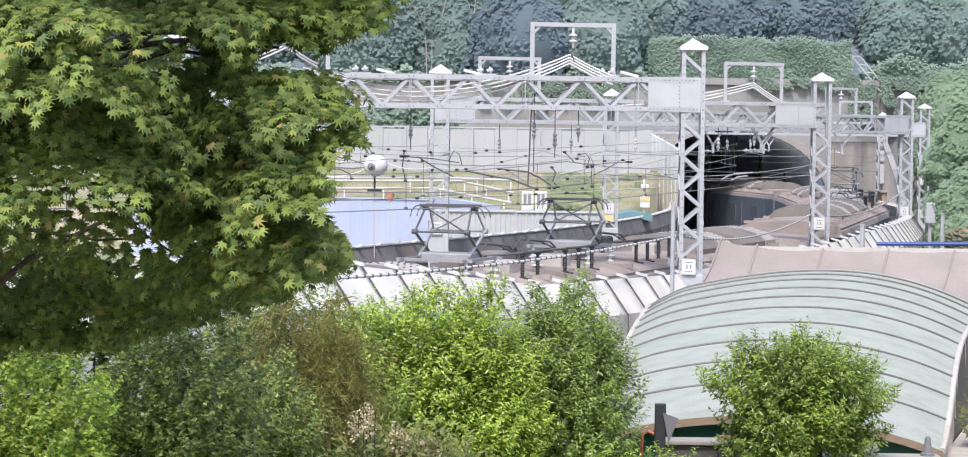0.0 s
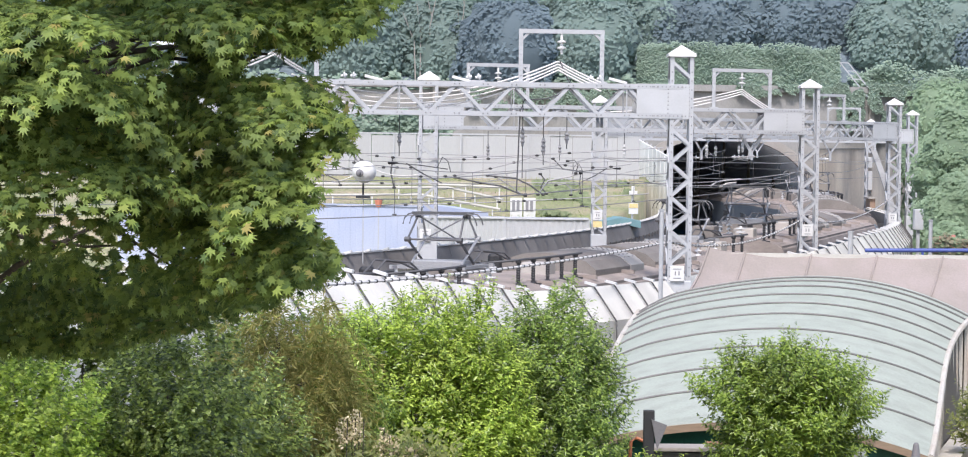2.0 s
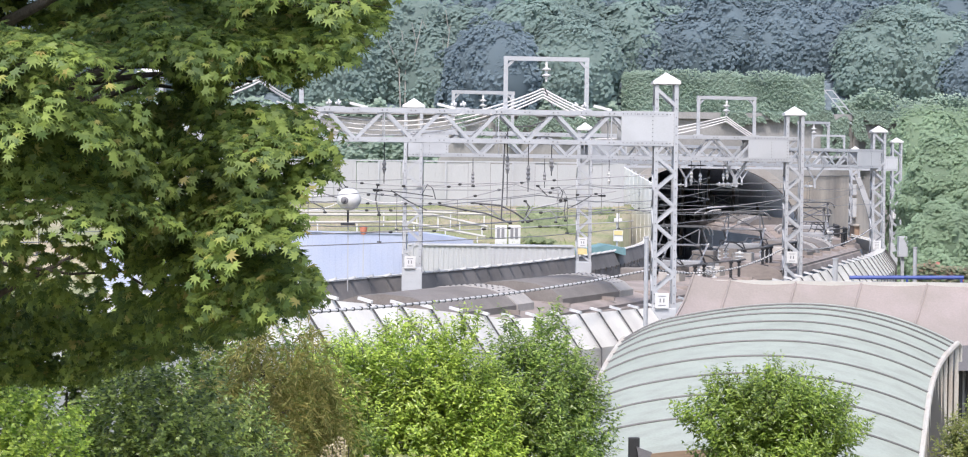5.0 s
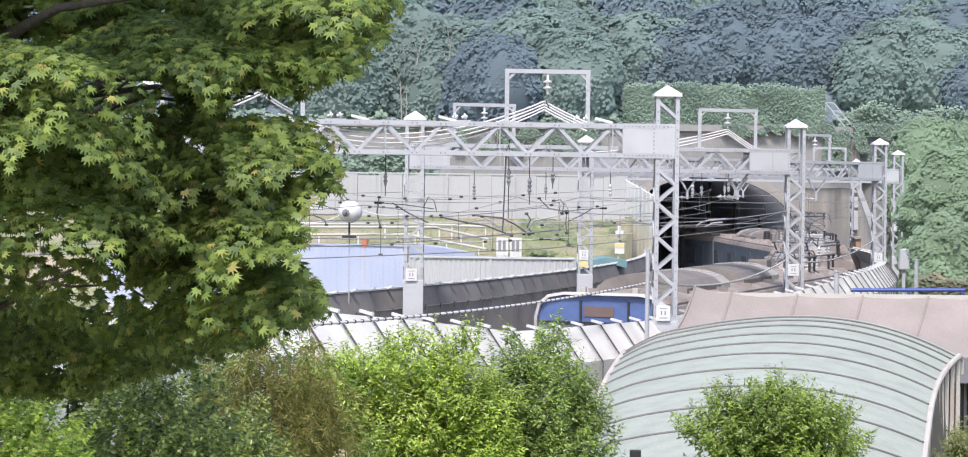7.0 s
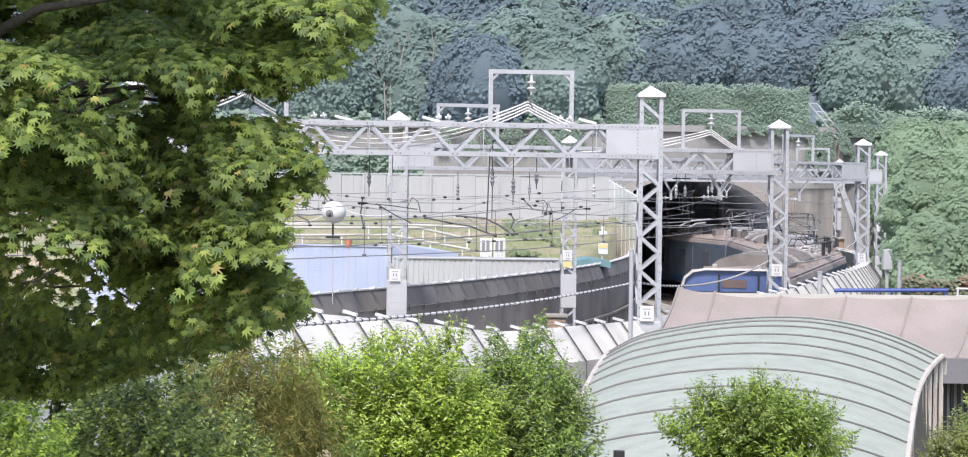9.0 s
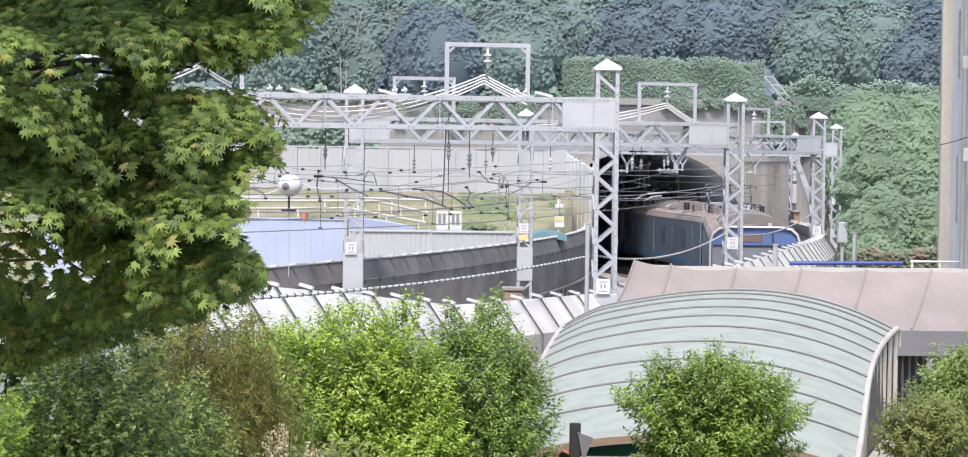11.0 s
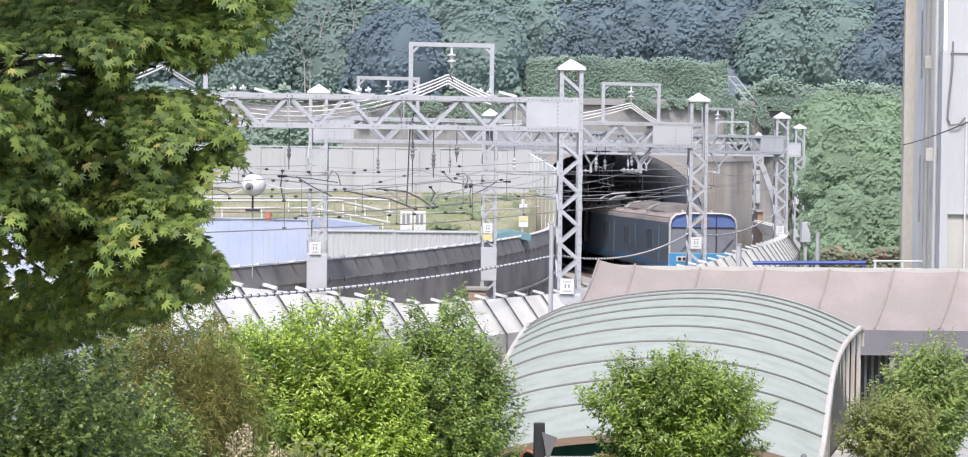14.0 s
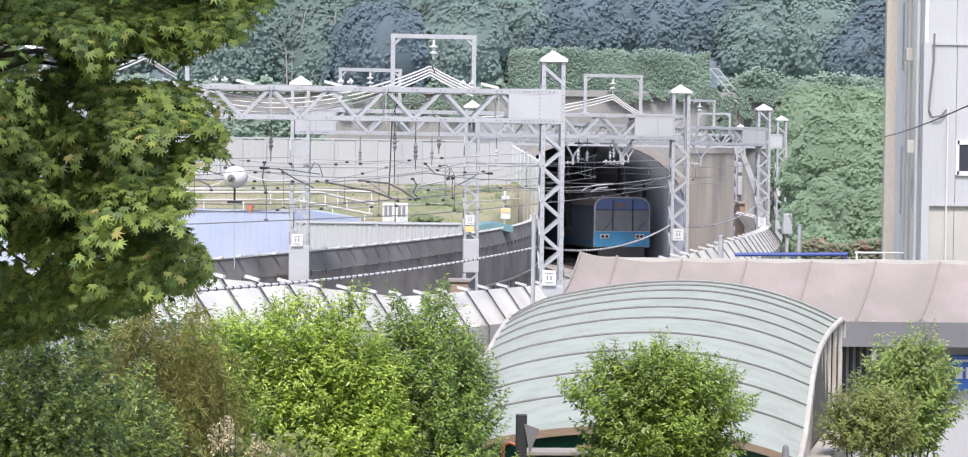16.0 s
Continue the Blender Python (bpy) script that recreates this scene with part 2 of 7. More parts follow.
def box(bm, x0, x1, y0, y1, z0, z1, m=None, bevel=0.0):
    r = bmesh.ops.create_cube(bm, size=1.0, matrix=Matrix.Translation(((x0 + x1) / 2, (y0 + y1) / 2, (z0 + z1) / 2)) @ Matrix.Diagonal((x1 - x0, y1 - y0, z1 - z0, 1)))
    vs = r["verts"]
    if bevel:
        es = list({e for v in vs for e in v.link_edges})
        b = bmesh.ops.bevel(bm, geom=es, offset=bevel, segments=2, affect="EDGES", profile=0.6)
        vs = list({v for f in b["faces"] for v in f.verts} | {v for v in vs if v.is_valid})
    if m is not None:
        bmesh.ops.transform(bm, matrix=m, verts=vs)
    return bm


def bar(bm, a, b, w, h=None, up=(0, 0, 1)):
    """A square bar from a to b, w wide and h deep."""
    a, b = Vector(a), Vector(b)
    h = h or w
    d = b - a
    ln = d.length
    if ln < 1e-6:
        return bm
    d.normalize()
    u = Vector(up)
    if abs(d.dot(u)) > 0.98:
        u = Vector((0, 1, 0))
    s = d.cross(u).normalized()
    u = s.cross(d)
    m = Matrix((( *(s * w),), (*(u * h),), (*(d * ln),))).transposed().to_4x4()
    m.translation = (a + b) / 2
    bmesh.ops.create_cube(bm, size=1.0, matrix=m)
    return bm


def tube(bm, pts, r, n=6, cap=True):
    """A round tube through the points."""
    pts = [Vector(p) for p in pts]
    rings = []
    for i, p in enumerate(pts):
        d = (pts[min(i + 1, len(pts) - 1)] - pts[max(i - 1, 0)]).normalized()
        u = Vector((0, 0, 1)) if abs(d.z) < 0.95 else Vector((1, 0, 0))
        s = d.cross(u).normalized()
        u = s.cross(d)
        rr = r[i] if isinstance(r, (list, tuple)) else r
        rings.append([bm.verts.new(p + s * (math.cos(a) * rr) + u * (math.sin(a) * rr)) for a in (2 * math.pi * k / n for k in range(n))])
    for q, w in zip(rings, rings[1:]):
        for k in range(n):
            bm.faces.new((q[k], q[(k + 1) % n], w[(k + 1) % n], w[k]))
    if cap:
        bm.faces.new(rings[0][::-1])
        bm.faces.new(rings[-1])
    return bm


def lathe(bm, base, profile, n=14, axis=(0, 0, 1)):
    """A turned body: profile of (radius, height) from base along axis."""
    q = Vector((0, 0, 1)).rotation_difference(Vector(axis)).to_matrix()
    rings = []
    for r, h in profile:
        rings.append([bm.verts.new(Vector(base) + q @ Vector((r * math.cos(2 * math.pi * k / n), r * math.sin(2 * math.pi * k / n), h))) for k in range(n)])
    for a, b in zip(rings, rings[1:]):
        for k in range(n):
            bm.faces.new((a[k], a[(k + 1) % n], b[(k + 1) % n], b[k]))
    bm.faces.new(rings[0][::-1])
    bm.faces.new(rings[-1])
    return bm


def sag(a, b, drop, n=12):
    a, b = Vector(a), Vector(b)
    return [a.lerp(b, i / n) - Vector((0, 0, drop * 4 * (i / n) * (1 - i / n))) for i in range(n + 1)]


def sheet(bm, grid, thick):
    """A skin over a grid of points, with thickness downwards."""
    top = [[bm.verts.new(p) for p in row] for row in grid]
    low = [[bm.verts.new(Vector(p) - Vector((0, 0, thick))) for p in row] for row in grid]
    R, C = len(top), len(top[0])
    for i in range(R - 1):
        for j in range(C - 1):
            bm.faces.new((top[i][j], top[i][j + 1], top[i + 1][j + 1], top[i + 1][j]))
            bm.faces.new((low[i][j], low[i + 1][j], low[i + 1][j + 1], low[i][j + 1]))
    for i in range(R - 1):
        for j in (0, C - 1):
            bm.faces.new((top[i][j], top[i + 1][j], low[i + 1][j], low[i][j]))
    for j in range(C - 1):
        for i in (0, R - 1):
            bm.faces.new((top[i][j], top[i][j + 1], low[i][j + 1], low[i][j]))
    bmesh.ops.recalc_face_normals(bm, faces=bm.faces)
    return bm


# ======== the railway's line ========
BEND, HEAD, TURN = (5.85, 60.0), math.atan(0.40), 0.0071


def line(s, off=0.0):
    """The track's centre at s metres from the start of the bend, off metres to its right: x, y, heading from +y to the right."""
    if s < 0:
        x, y, h = BEND[0] + s * math.sin(HEAD), BEND[1] + s * math.cos(HEAD), HEAD
    else:
        h = HEAD - TURN * s
        x = BEND[0] + (math.cos(h) - math.cos(HEAD)) / TURN
        y = BEND[1] + (math.sin(HEAD) - math.sin(h)) / TURN
    return x + off * math.cos(h), y - off * math.sin(h), h


def rail_z(s):
    return float(np.interp(s, [-24, -11, 0, 12, 24], [-0.12, -0.27, -0.15, 0.11, 0.28]))


def along(s, off, z):
    x, y, h = line(s, off)
    return Vector((x, y, z + rail_z(s)))


def sweep(bm, profile, s0, s1, step, closed=False):
    """A profile of (offset, height over the rail) drawn along the line."""
    n = max(2, int((s1 - s0) / step))
    rows = [[bm.verts.new(along(s0 + (s1 - s0) * i / n, o, z)) for o, z in profile] for i in range(n + 1)]
    m = len(profile)
    for a, b in zip(rows, rows[1:]):
        for k in range(m if closed else m - 1):
            bm.faces.new((a[k], a[(k + 1) % m], b[(k + 1) % m], b[k]))
    if closed:
        bm.faces.new(rows[0])
        bm.faces.new(rows[-1][::-1])
    return bm


# ======== ground and large structure ========
def grid_mesh(name, xs, ys, fz, material):
    verts = [(x, y, fz(x, y)) for y in ys for x in xs]
    n = len(xs)
    faces = [(j * n + i, j * n + i + 1, (j + 1) * n + i + 1, (j + 1) * n + i) for j in range(len(ys) - 1) for i in range(n - 1)]
    me = bpy.data.meshes.new(name)
    me.from_pydata(verts, [], faces)
    return part_mesh(name, me, material, smooth=True)


def bumps(x, y, k=0.3, a=1.0):
    return a * noise.noise(Vector((x * k, y * k, 3.7)))


tagged(grid_mesh("ground", [-2500, -600, -150, -60, -30, -15, 0, 15, 30, 60, 150, 600, 2500], [-2500, -600, -100, -20, 0, 20, 40, 60, 100, 180, 600, 2500],
                 lambda x, y: -0.65, EARTH), "bare brown earth and paving around the railway", "ground", kind="structure")

bm = sweep(bmesh.new(), [(-7.9, -0.5), (-6.6, -0.22), (2.3, -0.22), (2.7, -0.5)], -75, 205, 3)
tagged(part("ballast", bm, BALLAST), "grey-brown crushed stone track bed", "track bed", kind="structure")
for o in (0.0, -4.2):
    for g in (-0.75, 0.75):
        bm = sweep(bmesh.new(), [(o + g - 0.035, -0.15), (o + g - 0.035, 0.0), (o + g + 0.035, 0.0), (o + g + 0.035, -0.15)], -75, 205, 2, True)
        tagged(part("rail", bm, RAIL), "rusty brown steel running rail on sleepers", "rail", "running rails", "structure")
for o, name in ((0.0, "near"), (-4.2, "far")):
    bm = bmesh.new()
    for i in range(260):
        s = -60 + i * 0.62
        x, y, h = line(s, o)
        box(bm, -1.25, 1.25, -0.12, 0.12, -0.3, -0.13, Matrix.Translation((x, y, rail_z(s))) @ Matrix.Rotation(-h, 4, "Z"))
    tagged(part("sleepers", bm, SLEEPER), "grey concrete sleepers half sunk in ballast", "sleepers", kind="stuff")


# terraced yard and grass slope behind the far barrier
def yard_z(x, y):
    step = min(1.0, max(0.0, (y - 83.4 - 0.02 * x) / 1.6))
    t = min(1.0, max(0.0, (y - 85) / 19))
    return 2.05 + 1.55 * step + 1.25 * t + bumps(x, y, 0.25, 0.16 * step)


bm = bmesh.new()
rows = []
for i in range(60):
    s = -45 + i * 1.9
    x, y, h = line(s, -7.75)
    row = [bm.verts.new((x, y, -0.7))]
    for k in range(26):
        d = (k / 25) ** 1.6 * 70
        px, py = x - d * math.cos(0.12), y + d * 0.12
        row.append(bm.verts.new((px, py, yard_z(px, py))))
    rows.append(row)
for a, b in zip(rows, rows[1:]):
    for k in range(26):
        bm.faces.new((a[k], a[k + 1], b[k + 1], b[k]))
tagged(part("embankment", bm, GRASS, smooth=True), "grass slope with dry brown patches behind the railway wall", "embankment", kind="structure")


# tunnel: bore, head wall with an arched mouth, wing wall
PORTAL = 64.0
ARCH = [(-7.3, -0.6), (-7.3, 3.0)] + [(-2.2 - 5.1 * math.cos(math.pi * k / 20), 3.0 + 3.75 * math.sin(math.pi * k / 20)) for k in range(1, 20)] + [(2.9, 3.0), (2.9, -0.6)]
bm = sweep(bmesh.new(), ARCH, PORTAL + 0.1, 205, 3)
tagged(part("tunnel_lining", bm, CONC_HAZED, smooth=True), "pale bluish curved concrete tunnel lining, toned for haze", "tunnel", kind="structure")
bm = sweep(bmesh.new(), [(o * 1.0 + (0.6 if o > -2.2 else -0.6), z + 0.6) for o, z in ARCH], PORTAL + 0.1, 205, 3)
tagged(part("tunnel_outer_shell", bm, CONC_HAZED), "buried concrete shell round the tunnel", "tunnel", kind="structure")
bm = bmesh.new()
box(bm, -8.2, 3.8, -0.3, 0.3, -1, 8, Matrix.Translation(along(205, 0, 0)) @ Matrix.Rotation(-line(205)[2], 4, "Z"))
tagged(part("tunnel_end", bm, CONC_HAZED), "pale end wall deep inside the tunnel", "tunnel", kind="structure")


def head_wall():
    bm = bmesh.new()
    x, y, h = line(PORTAL)
    m = Matrix.Translation((x, y, rail_z(PORTAL))) @ Matrix.Rotation(-h, 4, "Z")
    outer = [(-30.0, -0.6), (-30.0, 9.2)] + [(-30 + 42.0 * k / 20, 9.2 + 0.25 * math.sin(k)) for k in range(1, 20)] + [(12.0, 9.2), (12.0, -0.6)]
    loops = []
    for d in (0.0, 0.9):
        loops.append(([bm.verts.new(m @ Vector((o, d, z))) for o, z in ARCH], [bm.verts.new(m @ Vector((o, d, z))) for o, z in outer]))
    for (a, b), flip in zip(loops, (0, 1)):
        for k in range(len(ARCH) - 1):
            q = (a[k], a[k + 1], b[k + 1], b[k])
            bm.faces.new(q[::-1] if flip else q)
    for ring in (0, 1):
        p, q = loops[0][ring], loops[1][ring]
        for k in range(len(ARCH) - 1):
            bm.faces.new((p[k], q[k], q[k + 1], p[k + 1]))
    bmesh.ops.recalc_face_normals(bm, faces=bm.faces)
    w = tagged(part("wall_tunnel", bm, CONC_BROWN), "stained brown concrete head wall with an arched tunnel mouth", "tunnel wall", kind="structure")
    bm = bmesh.new()
    sweep(bm, [(o, z) for o, z in ARCH], PORTAL - 0.28, PORTAL + 0.02, 0.3)
    rim = [(-2.2 - 5.55 * math.cos(math.pi * k / 24), 3.0 + 4.2 * math.sin(math.pi * k / 24)) for k in range(25)]
    inn = [(-2.2 - 5.1 * math.cos(math.pi * k / 24), 3.0 + 3.75 * math.sin(math.pi * k / 24)) for k in range(25)]
    va = [bm.verts.new(along(PORTAL - 0.28, o, z)) for o, z in rim]
    vb = [bm.verts.new(along(PORTAL - 0.28, o, z)) for o, z in inn]
    vc = [bm.verts.new(along(PORTAL + 0.02, o, z)) for o, z in rim]
    for k in range(24):
        bm.faces.new((va[k], va[k + 1], vb[k + 1], vb[k]))
        bm.faces.new((va[k], va[k + 1], vc[k + 1], vc[k]))
    part("arch_rim", bm, CONC, w, "paler projecting arch ring")
    bm = bmesh.new()
    box(bm, -30, 12, -0.25, 1.1, 9.15, 9.5, m)
    part("coping", bm, CONC_BROWN, w)
    for k in (0, 1, 2, 3, 6):
        bm = bmesh.new()
        box(bm, -29.6 + k * 5.9, -29.3 + k * 5.9, -0.12, 0.02, 4.0, 9.15, m)
        part("buttress", bm, CONC, w)
    return w


head_wall()


def wall_creeper(o0, o1, z0, z1, n, label):
    """Hanging creeper on the front of the tunnel's head wall."""
    x, y, h = line(PORTAL)
    m = Matrix.Translation((x, y, rail_z(PORTAL))) @ Matrix.Rotation(-h, 4, "Z")
    rnd = random.Random(int(o0 * 10))
    me = bmesh.new()
    for k in range(n):
        o, t = o0 + (o1 - o0) * rnd.random(), rnd.random()
        low = z0 + 0.9 * noise.noise(Vector((o * 0.9, 3.0, 0.0)))
        z = low + (z1 - low) * t
        if noise.noise(Vector((o * 1.3, z * 1.1, 7.0))) < -0.12:
            continue
        c = m @ Vector((o, -0.28 - 0.16 * rnd.random(), z))
        s = 0.09 + 0.09 * rnd.random()
        a, b = rnd.uniform(-0.5, 0.5), rnd.uniform(-0.6, 0.2)
        f = [me.verts.new(c + Vector(q) * s) for q in ((-0.5, b * 0.4, 0.1 + a * 0.4), (0, -0.2, 0.55), (0.5, -b * 0.4, 0.1 - a * 0.4), (a * 0.6, b, -0.6))]
        me.faces.new(f)
    w = thing("wall_creeper", label, "creeper")
    tagged(part("foliage", me, HAZED_HEDGE, w), kind="stuff")


wall_creeper(4.0, 12.0, 6.9, 9.7, 9000, "dense green creeper over the end of the tunnel wall")
wall_creeper(-1.5, 4.5, 8.9, 9.6, 1300, "green creeper hanging over the tunnel wall")
wall_creeper(-16.0, -8.0, 7.9, 9.2, 2600, "thin creeper on the grey wall above the fence")
bm = bmesh.new()
ring = []
for k in range(15):
    s, t = 38 + (PORTAL - 38) * k / 14, min(1.0, k / 6)
    ring.append([bm.verts.new(along(s, o, z)) for o, z in ((2.95, -0.6), (2.95, 2.2 + 3.9 * t), (3.13, 2.2 + 3.9 * t), (3.13, -0.6))])
for a, b in zip(ring, ring[1:]):
    for k in range(3):
        bm.faces.new((a[k], a[k + 1], b[k + 1], b[k]))
bm.faces.new(ring[0])
bm.faces.new(ring[-1])
bmesh.ops.recalc_face_normals(bm, faces=bm.faces)
wing = tagged(part("wall_wing", bm, WINGCONC), "weathered beige concrete retaining wall beside the tunnel mouth", "retaining wall", kind="structure")
# Added dark cap that dims the wing wall's bright sunlit top.
bm = bmesh.new()
for k in range(14):
    a, b = [along(38 + (PORTAL - 38) * q / 14, 3.04, 2.23 + 3.9 * min(1.0, q / 6)) for q in (k, k + 1)]
    bar(bm, a, b, 0.26, 0.06)
part("coping", bm, CONC_BROWN, wing, "dark coping added to dim the sunlit wall top")
bm = sweep(bmesh.new(), [(-7.35, 1.0), (-7.35, 3.0), (-7.9, 3.0), (-7.9, 1.0)], 50, PORTAL, 2, True)
tagged(part("wall_wing_far", bm, CONC_BROWN), "weathered concrete wing wall on the far side of the tunnel mouth", "retaining wall", kind="structure")


# barriers
POST = mat("grey_post", (0.085, 0.08, 0.078), 0.6, 0.2)
def barrier_top(s):
    return float(np.interp(s, [-60, -32, -28, -25, -22.5, -19.5, -11, 3, 10, 60], [4.6, 4.5, 4.25, 4.0, 3.78, 3.5, 3.3, 3.45, 3.6, 3.6])) - rail_z(s)


def near_barrier():
    w = thing("noise_barrier", "white panelled noise barrier with leaning top along the railway", "noise barrier")
    s, i = -56.0, 0
    while s < 47:
        n = 1.25
        bm = bmesh.new()
        a0, a1 = s + 0.006, s + n - 0.006
        t0, t1 = barrier_top(a0), barrier_top(a1)
        for prof in ([(3.08, -0.6, 1), (3.08, -0.64, 0)], [(3.08, -0.67, 0), (2.60, 0.0, 0)]):
            q = []
            for a, t in ((a0, t0), (a1, t1)):
                lo = along(a, prof[0][0], -0.6 if prof[0][2] else t + prof[0][1])
                hi = along(a, prof[1][0], t + prof[1][1])
                q.append((lo, hi))
            nx = Vector((math.cos(line(s)[2]), -math.sin(line(s)[2]), 0.25)) * -0.07
            f = [bm.verts.new(v) for v in (q[0][0], q[1][0], q[1][1], q[0][1])]
            b = [bm.verts.new(v + nx) for v in (q[0][0], q[1][0], q[1][1], q[0][1])]
            bm.faces.new(f)
            bm.faces.new(b[::-1])
            for k in range(4):
                bm.faces.new((f[k], f[(k + 1) % 4], b[(k + 1) % 4], b[k]))
        bmesh.ops.recalc_face_normals(bm, faces=bm.faces)
        part("panel", bm, BARRIER, w)
        bm = bmesh.new()
        t = barrier_top(s)
        p0, p1, p2 = along(s, 3.13, -0.6), along(s, 3.13, t - 0.66), along(s, 2.62, t + 0.05)
        bar(bm, p0, p1, 0.018, 0.03)
        bar(bm, p1, p2, 0.016, 0.03)
        part("post", bm, POST, w)
        bm = bmesh.new()
        bar(bm, along(s - 0.05, 2.72, t + 0.03), along(s + 0.03, 2.46, t + 0.08), 0.05, 0.045)
        part("bracket", bm, WHITE, w)
        s += n
        i += 1
    return w


near_barrier()


def slab(bm, corners, push):
    """A flat panel from four corners, with thickness along push."""
    f = [bm.verts.new(v) for v in corners]
    b = [bm.verts.new(Vector(v) + push) for v in corners]
    bm.faces.new(f)
    bm.faces.new(b[::-1])
    for k in range(4):
        bm.faces.new((f[k], f[(k + 1) % 4], b[(k + 1) % 4], b[k]))
    bmesh.ops.recalc_face_normals(bm, faces=bm.faces)
    return bm


def far_barrier():
    w = thing("retaining_barrier", "grey-brown panelled barrier with white top brackets along the railway", "noise barrier")

    def at(s, o, z):
        return along(s, o + 0.4 * min(1.0, max(0.0, (s - 12) / 30)), z - rail_z(s))

    s = -46.0
    while s < 62.5:
        n = 1.15
        a0, a1 = s + 0.005, s + n - 0.005
        h = line(s)[2]
        back = Vector((-math.cos(h), math.sin(h), 0)) * 0.08
        part("upper_panel", slab(bmesh.new(), [at(a0, -7.28, 2.86), at(a1, -7.28, 2.86), at(a1, -7.45, 3.38), at(a0, -7.45, 3.38)], back), DARKPANEL, w)
        part("panel", slab(bmesh.new(), [at(a0, -7.32, 1.5), at(a1, -7.32, 1.5), at(a1, -7.32, 2.84), at(a0, -7.32, 2.84)], back), GREYPANEL, w)
        bm = bmesh.new()
        bar(bm, at(s, -7.62, 3.36), at(s, -7.28, 3.47), 0.10, 0.06)
        part("bracket", bm, WHITE, w)
        bm = bmesh.new()
        bar(bm, at(s, -7.24, -0.5), at(s, -7.24, 1.42), 0.12, 0.16)
        part("post", bm, CONC_BROWN, w)
        bm = bmesh.new()
        bar(bm, at(s, -7.27, 2.74), at(s, -7.27, 2.90), 0.03, 0.03)
        part("clip", bm, POST, w)
        s += n

    def strip(o0, o1, z0, z1):
        bm = bmesh.new()
        rows = [[bm.verts.new(at(-46 + 1.15 * i, o, z)) for o, z in ((o0, z0), (o0, z1), (o1, z1), (o1, z0))] for i in range(95)]
        for a, b in zip(rows, rows[1:]):
            for k in range(4):
                bm.faces.new((a[k], a[(k + 1) % 4], b[(k + 1) % 4], b[k]))
        return bm

    part("top_rail", strip(-7.42, -7.6, 3.385, 3.425), WHITE, w, "white capping strip")
    part("middle_rail", strip(-7.18, -7.26, 1.42, 1.5), CONC, w)
    part("base_wall", strip(-7.3, -7.95, -0.6, 1.42), mat("dirty_base_concrete", (0.19, 0.175, 0.165), 0.9, 0, 0.15, 0.6, 0.3, 15, (0.1, 0.09, 0.08), 0.7, (1, 1, 0.3)), w, "stained concrete base")
    return w


far_barrier()


# ======== gantries ========
RIVET = mat("rivet_steel", (0.22, 0.22, 0.225), 0.6, 0.2)
def column(parent, x, y, base, top, w, ground=-0.62):
    """A square lattice column on the ground with a solid riveted length at base and a pyramid cap."""
    h = w / 2
    lg = bmesh.new()
    for sx in (-1, 1):
        for sy in (-1, 1):
            bar(lg, (x + sx * h, y + sy * h, ground), (x + sx * h, y + sy * h, top), 0.085, 0.085)
    part("leg_frame", lg, GALV, parent)
    low, lat, high = bmesh.new(), bmesh.new(), bmesh.new()
    step = w * 0.86

    def zigzag(z, end):
        k = 0
        while z + step < end - 0.02:
            if not (6.72 < z + step / 2 < 7.5):
                bm = low if z < base else lat if z < 7 else high
                s = 1 if k % 2 else -1
                for sy in (-1, 1):
                    bar(bm, (x - s * h, y + sy * (h + 0.03), z), (x + s * h, y + sy * (h + 0.03), z + step), 0.012, 0.065)
                for sx in (-1, 1):
                    bar(bm, (x + sx * (h + 0.03), y - s * h, z), (x + sx * (h + 0.03), y + s * h, z + step), 0.065, 0.012)
            z += step
            k += 1

    zigzag(ground + 0.05, base + step * 0.5)
    zigzag(base + 1.1, top)
    part("foot_lattice", low, GALV, parent)
    part("lattice", lat, GALV, parent)
    part("head_lattice", high, GALV, parent)
    bolts = bmesh.new()
    for k in range(int((top - base - 1.2) / 0.19)):
        z = base + 1.2 + k * 0.19
        for sx in (-1, 1):
            box(bolts, x + sx * h - 0.012, x + sx * h + 0.012, y - h - 0.052, y - h - 0.04, z - 0.014, z + 0.014)
    tagged(part("bolt_pattern", bolts, RIVET, parent), kind="stuff")
    ft = bmesh.new()
    box(ft, x - h - 0.06, x + h + 0.06, y - h - 0.06, y + h + 0.06, base, base + 1.1, None, 0.02)
    for sx in (-0.7, 0, 0.7):
        for i in range(5):
            box(ft, x + sx * h - 0.015, x + sx * h + 0.015, y - h - 0.075, y - h - 0.055, base + 0.12 + i * 0.2, base + 0.15 + i * 0.2)
    part("foot", ft, GALV_PLATE, parent, "riveted solid steel length")
    cp = bmesh.new()
    c = h + 0.09
    vs = [cp.verts.new((x + a * c, y + b * c, zz)) for zz in (top, top + 0.06) for a, b in ((-1, -1), (1, -1), (1, 1), (-1, 1))]
    ap = cp.verts.new((x, y, top + 0.26))
    cp.faces.new(vs[3::-1])
    for k in range(4):
        cp.faces.new((vs[k], vs[(k + 1) % 4], vs[4 + (k + 1) % 4], vs[4 + k]))
        cp.faces.new((vs[4 + k], vs[4 + (k + 1) % 4], ap))
    part("cap", cp, WHITE, parent, "white pyramid cap")
    return parent


PLATEINK = mat("faded_grey_print", (0.20, 0.20, 0.215), 0.6, 0, 0.1)


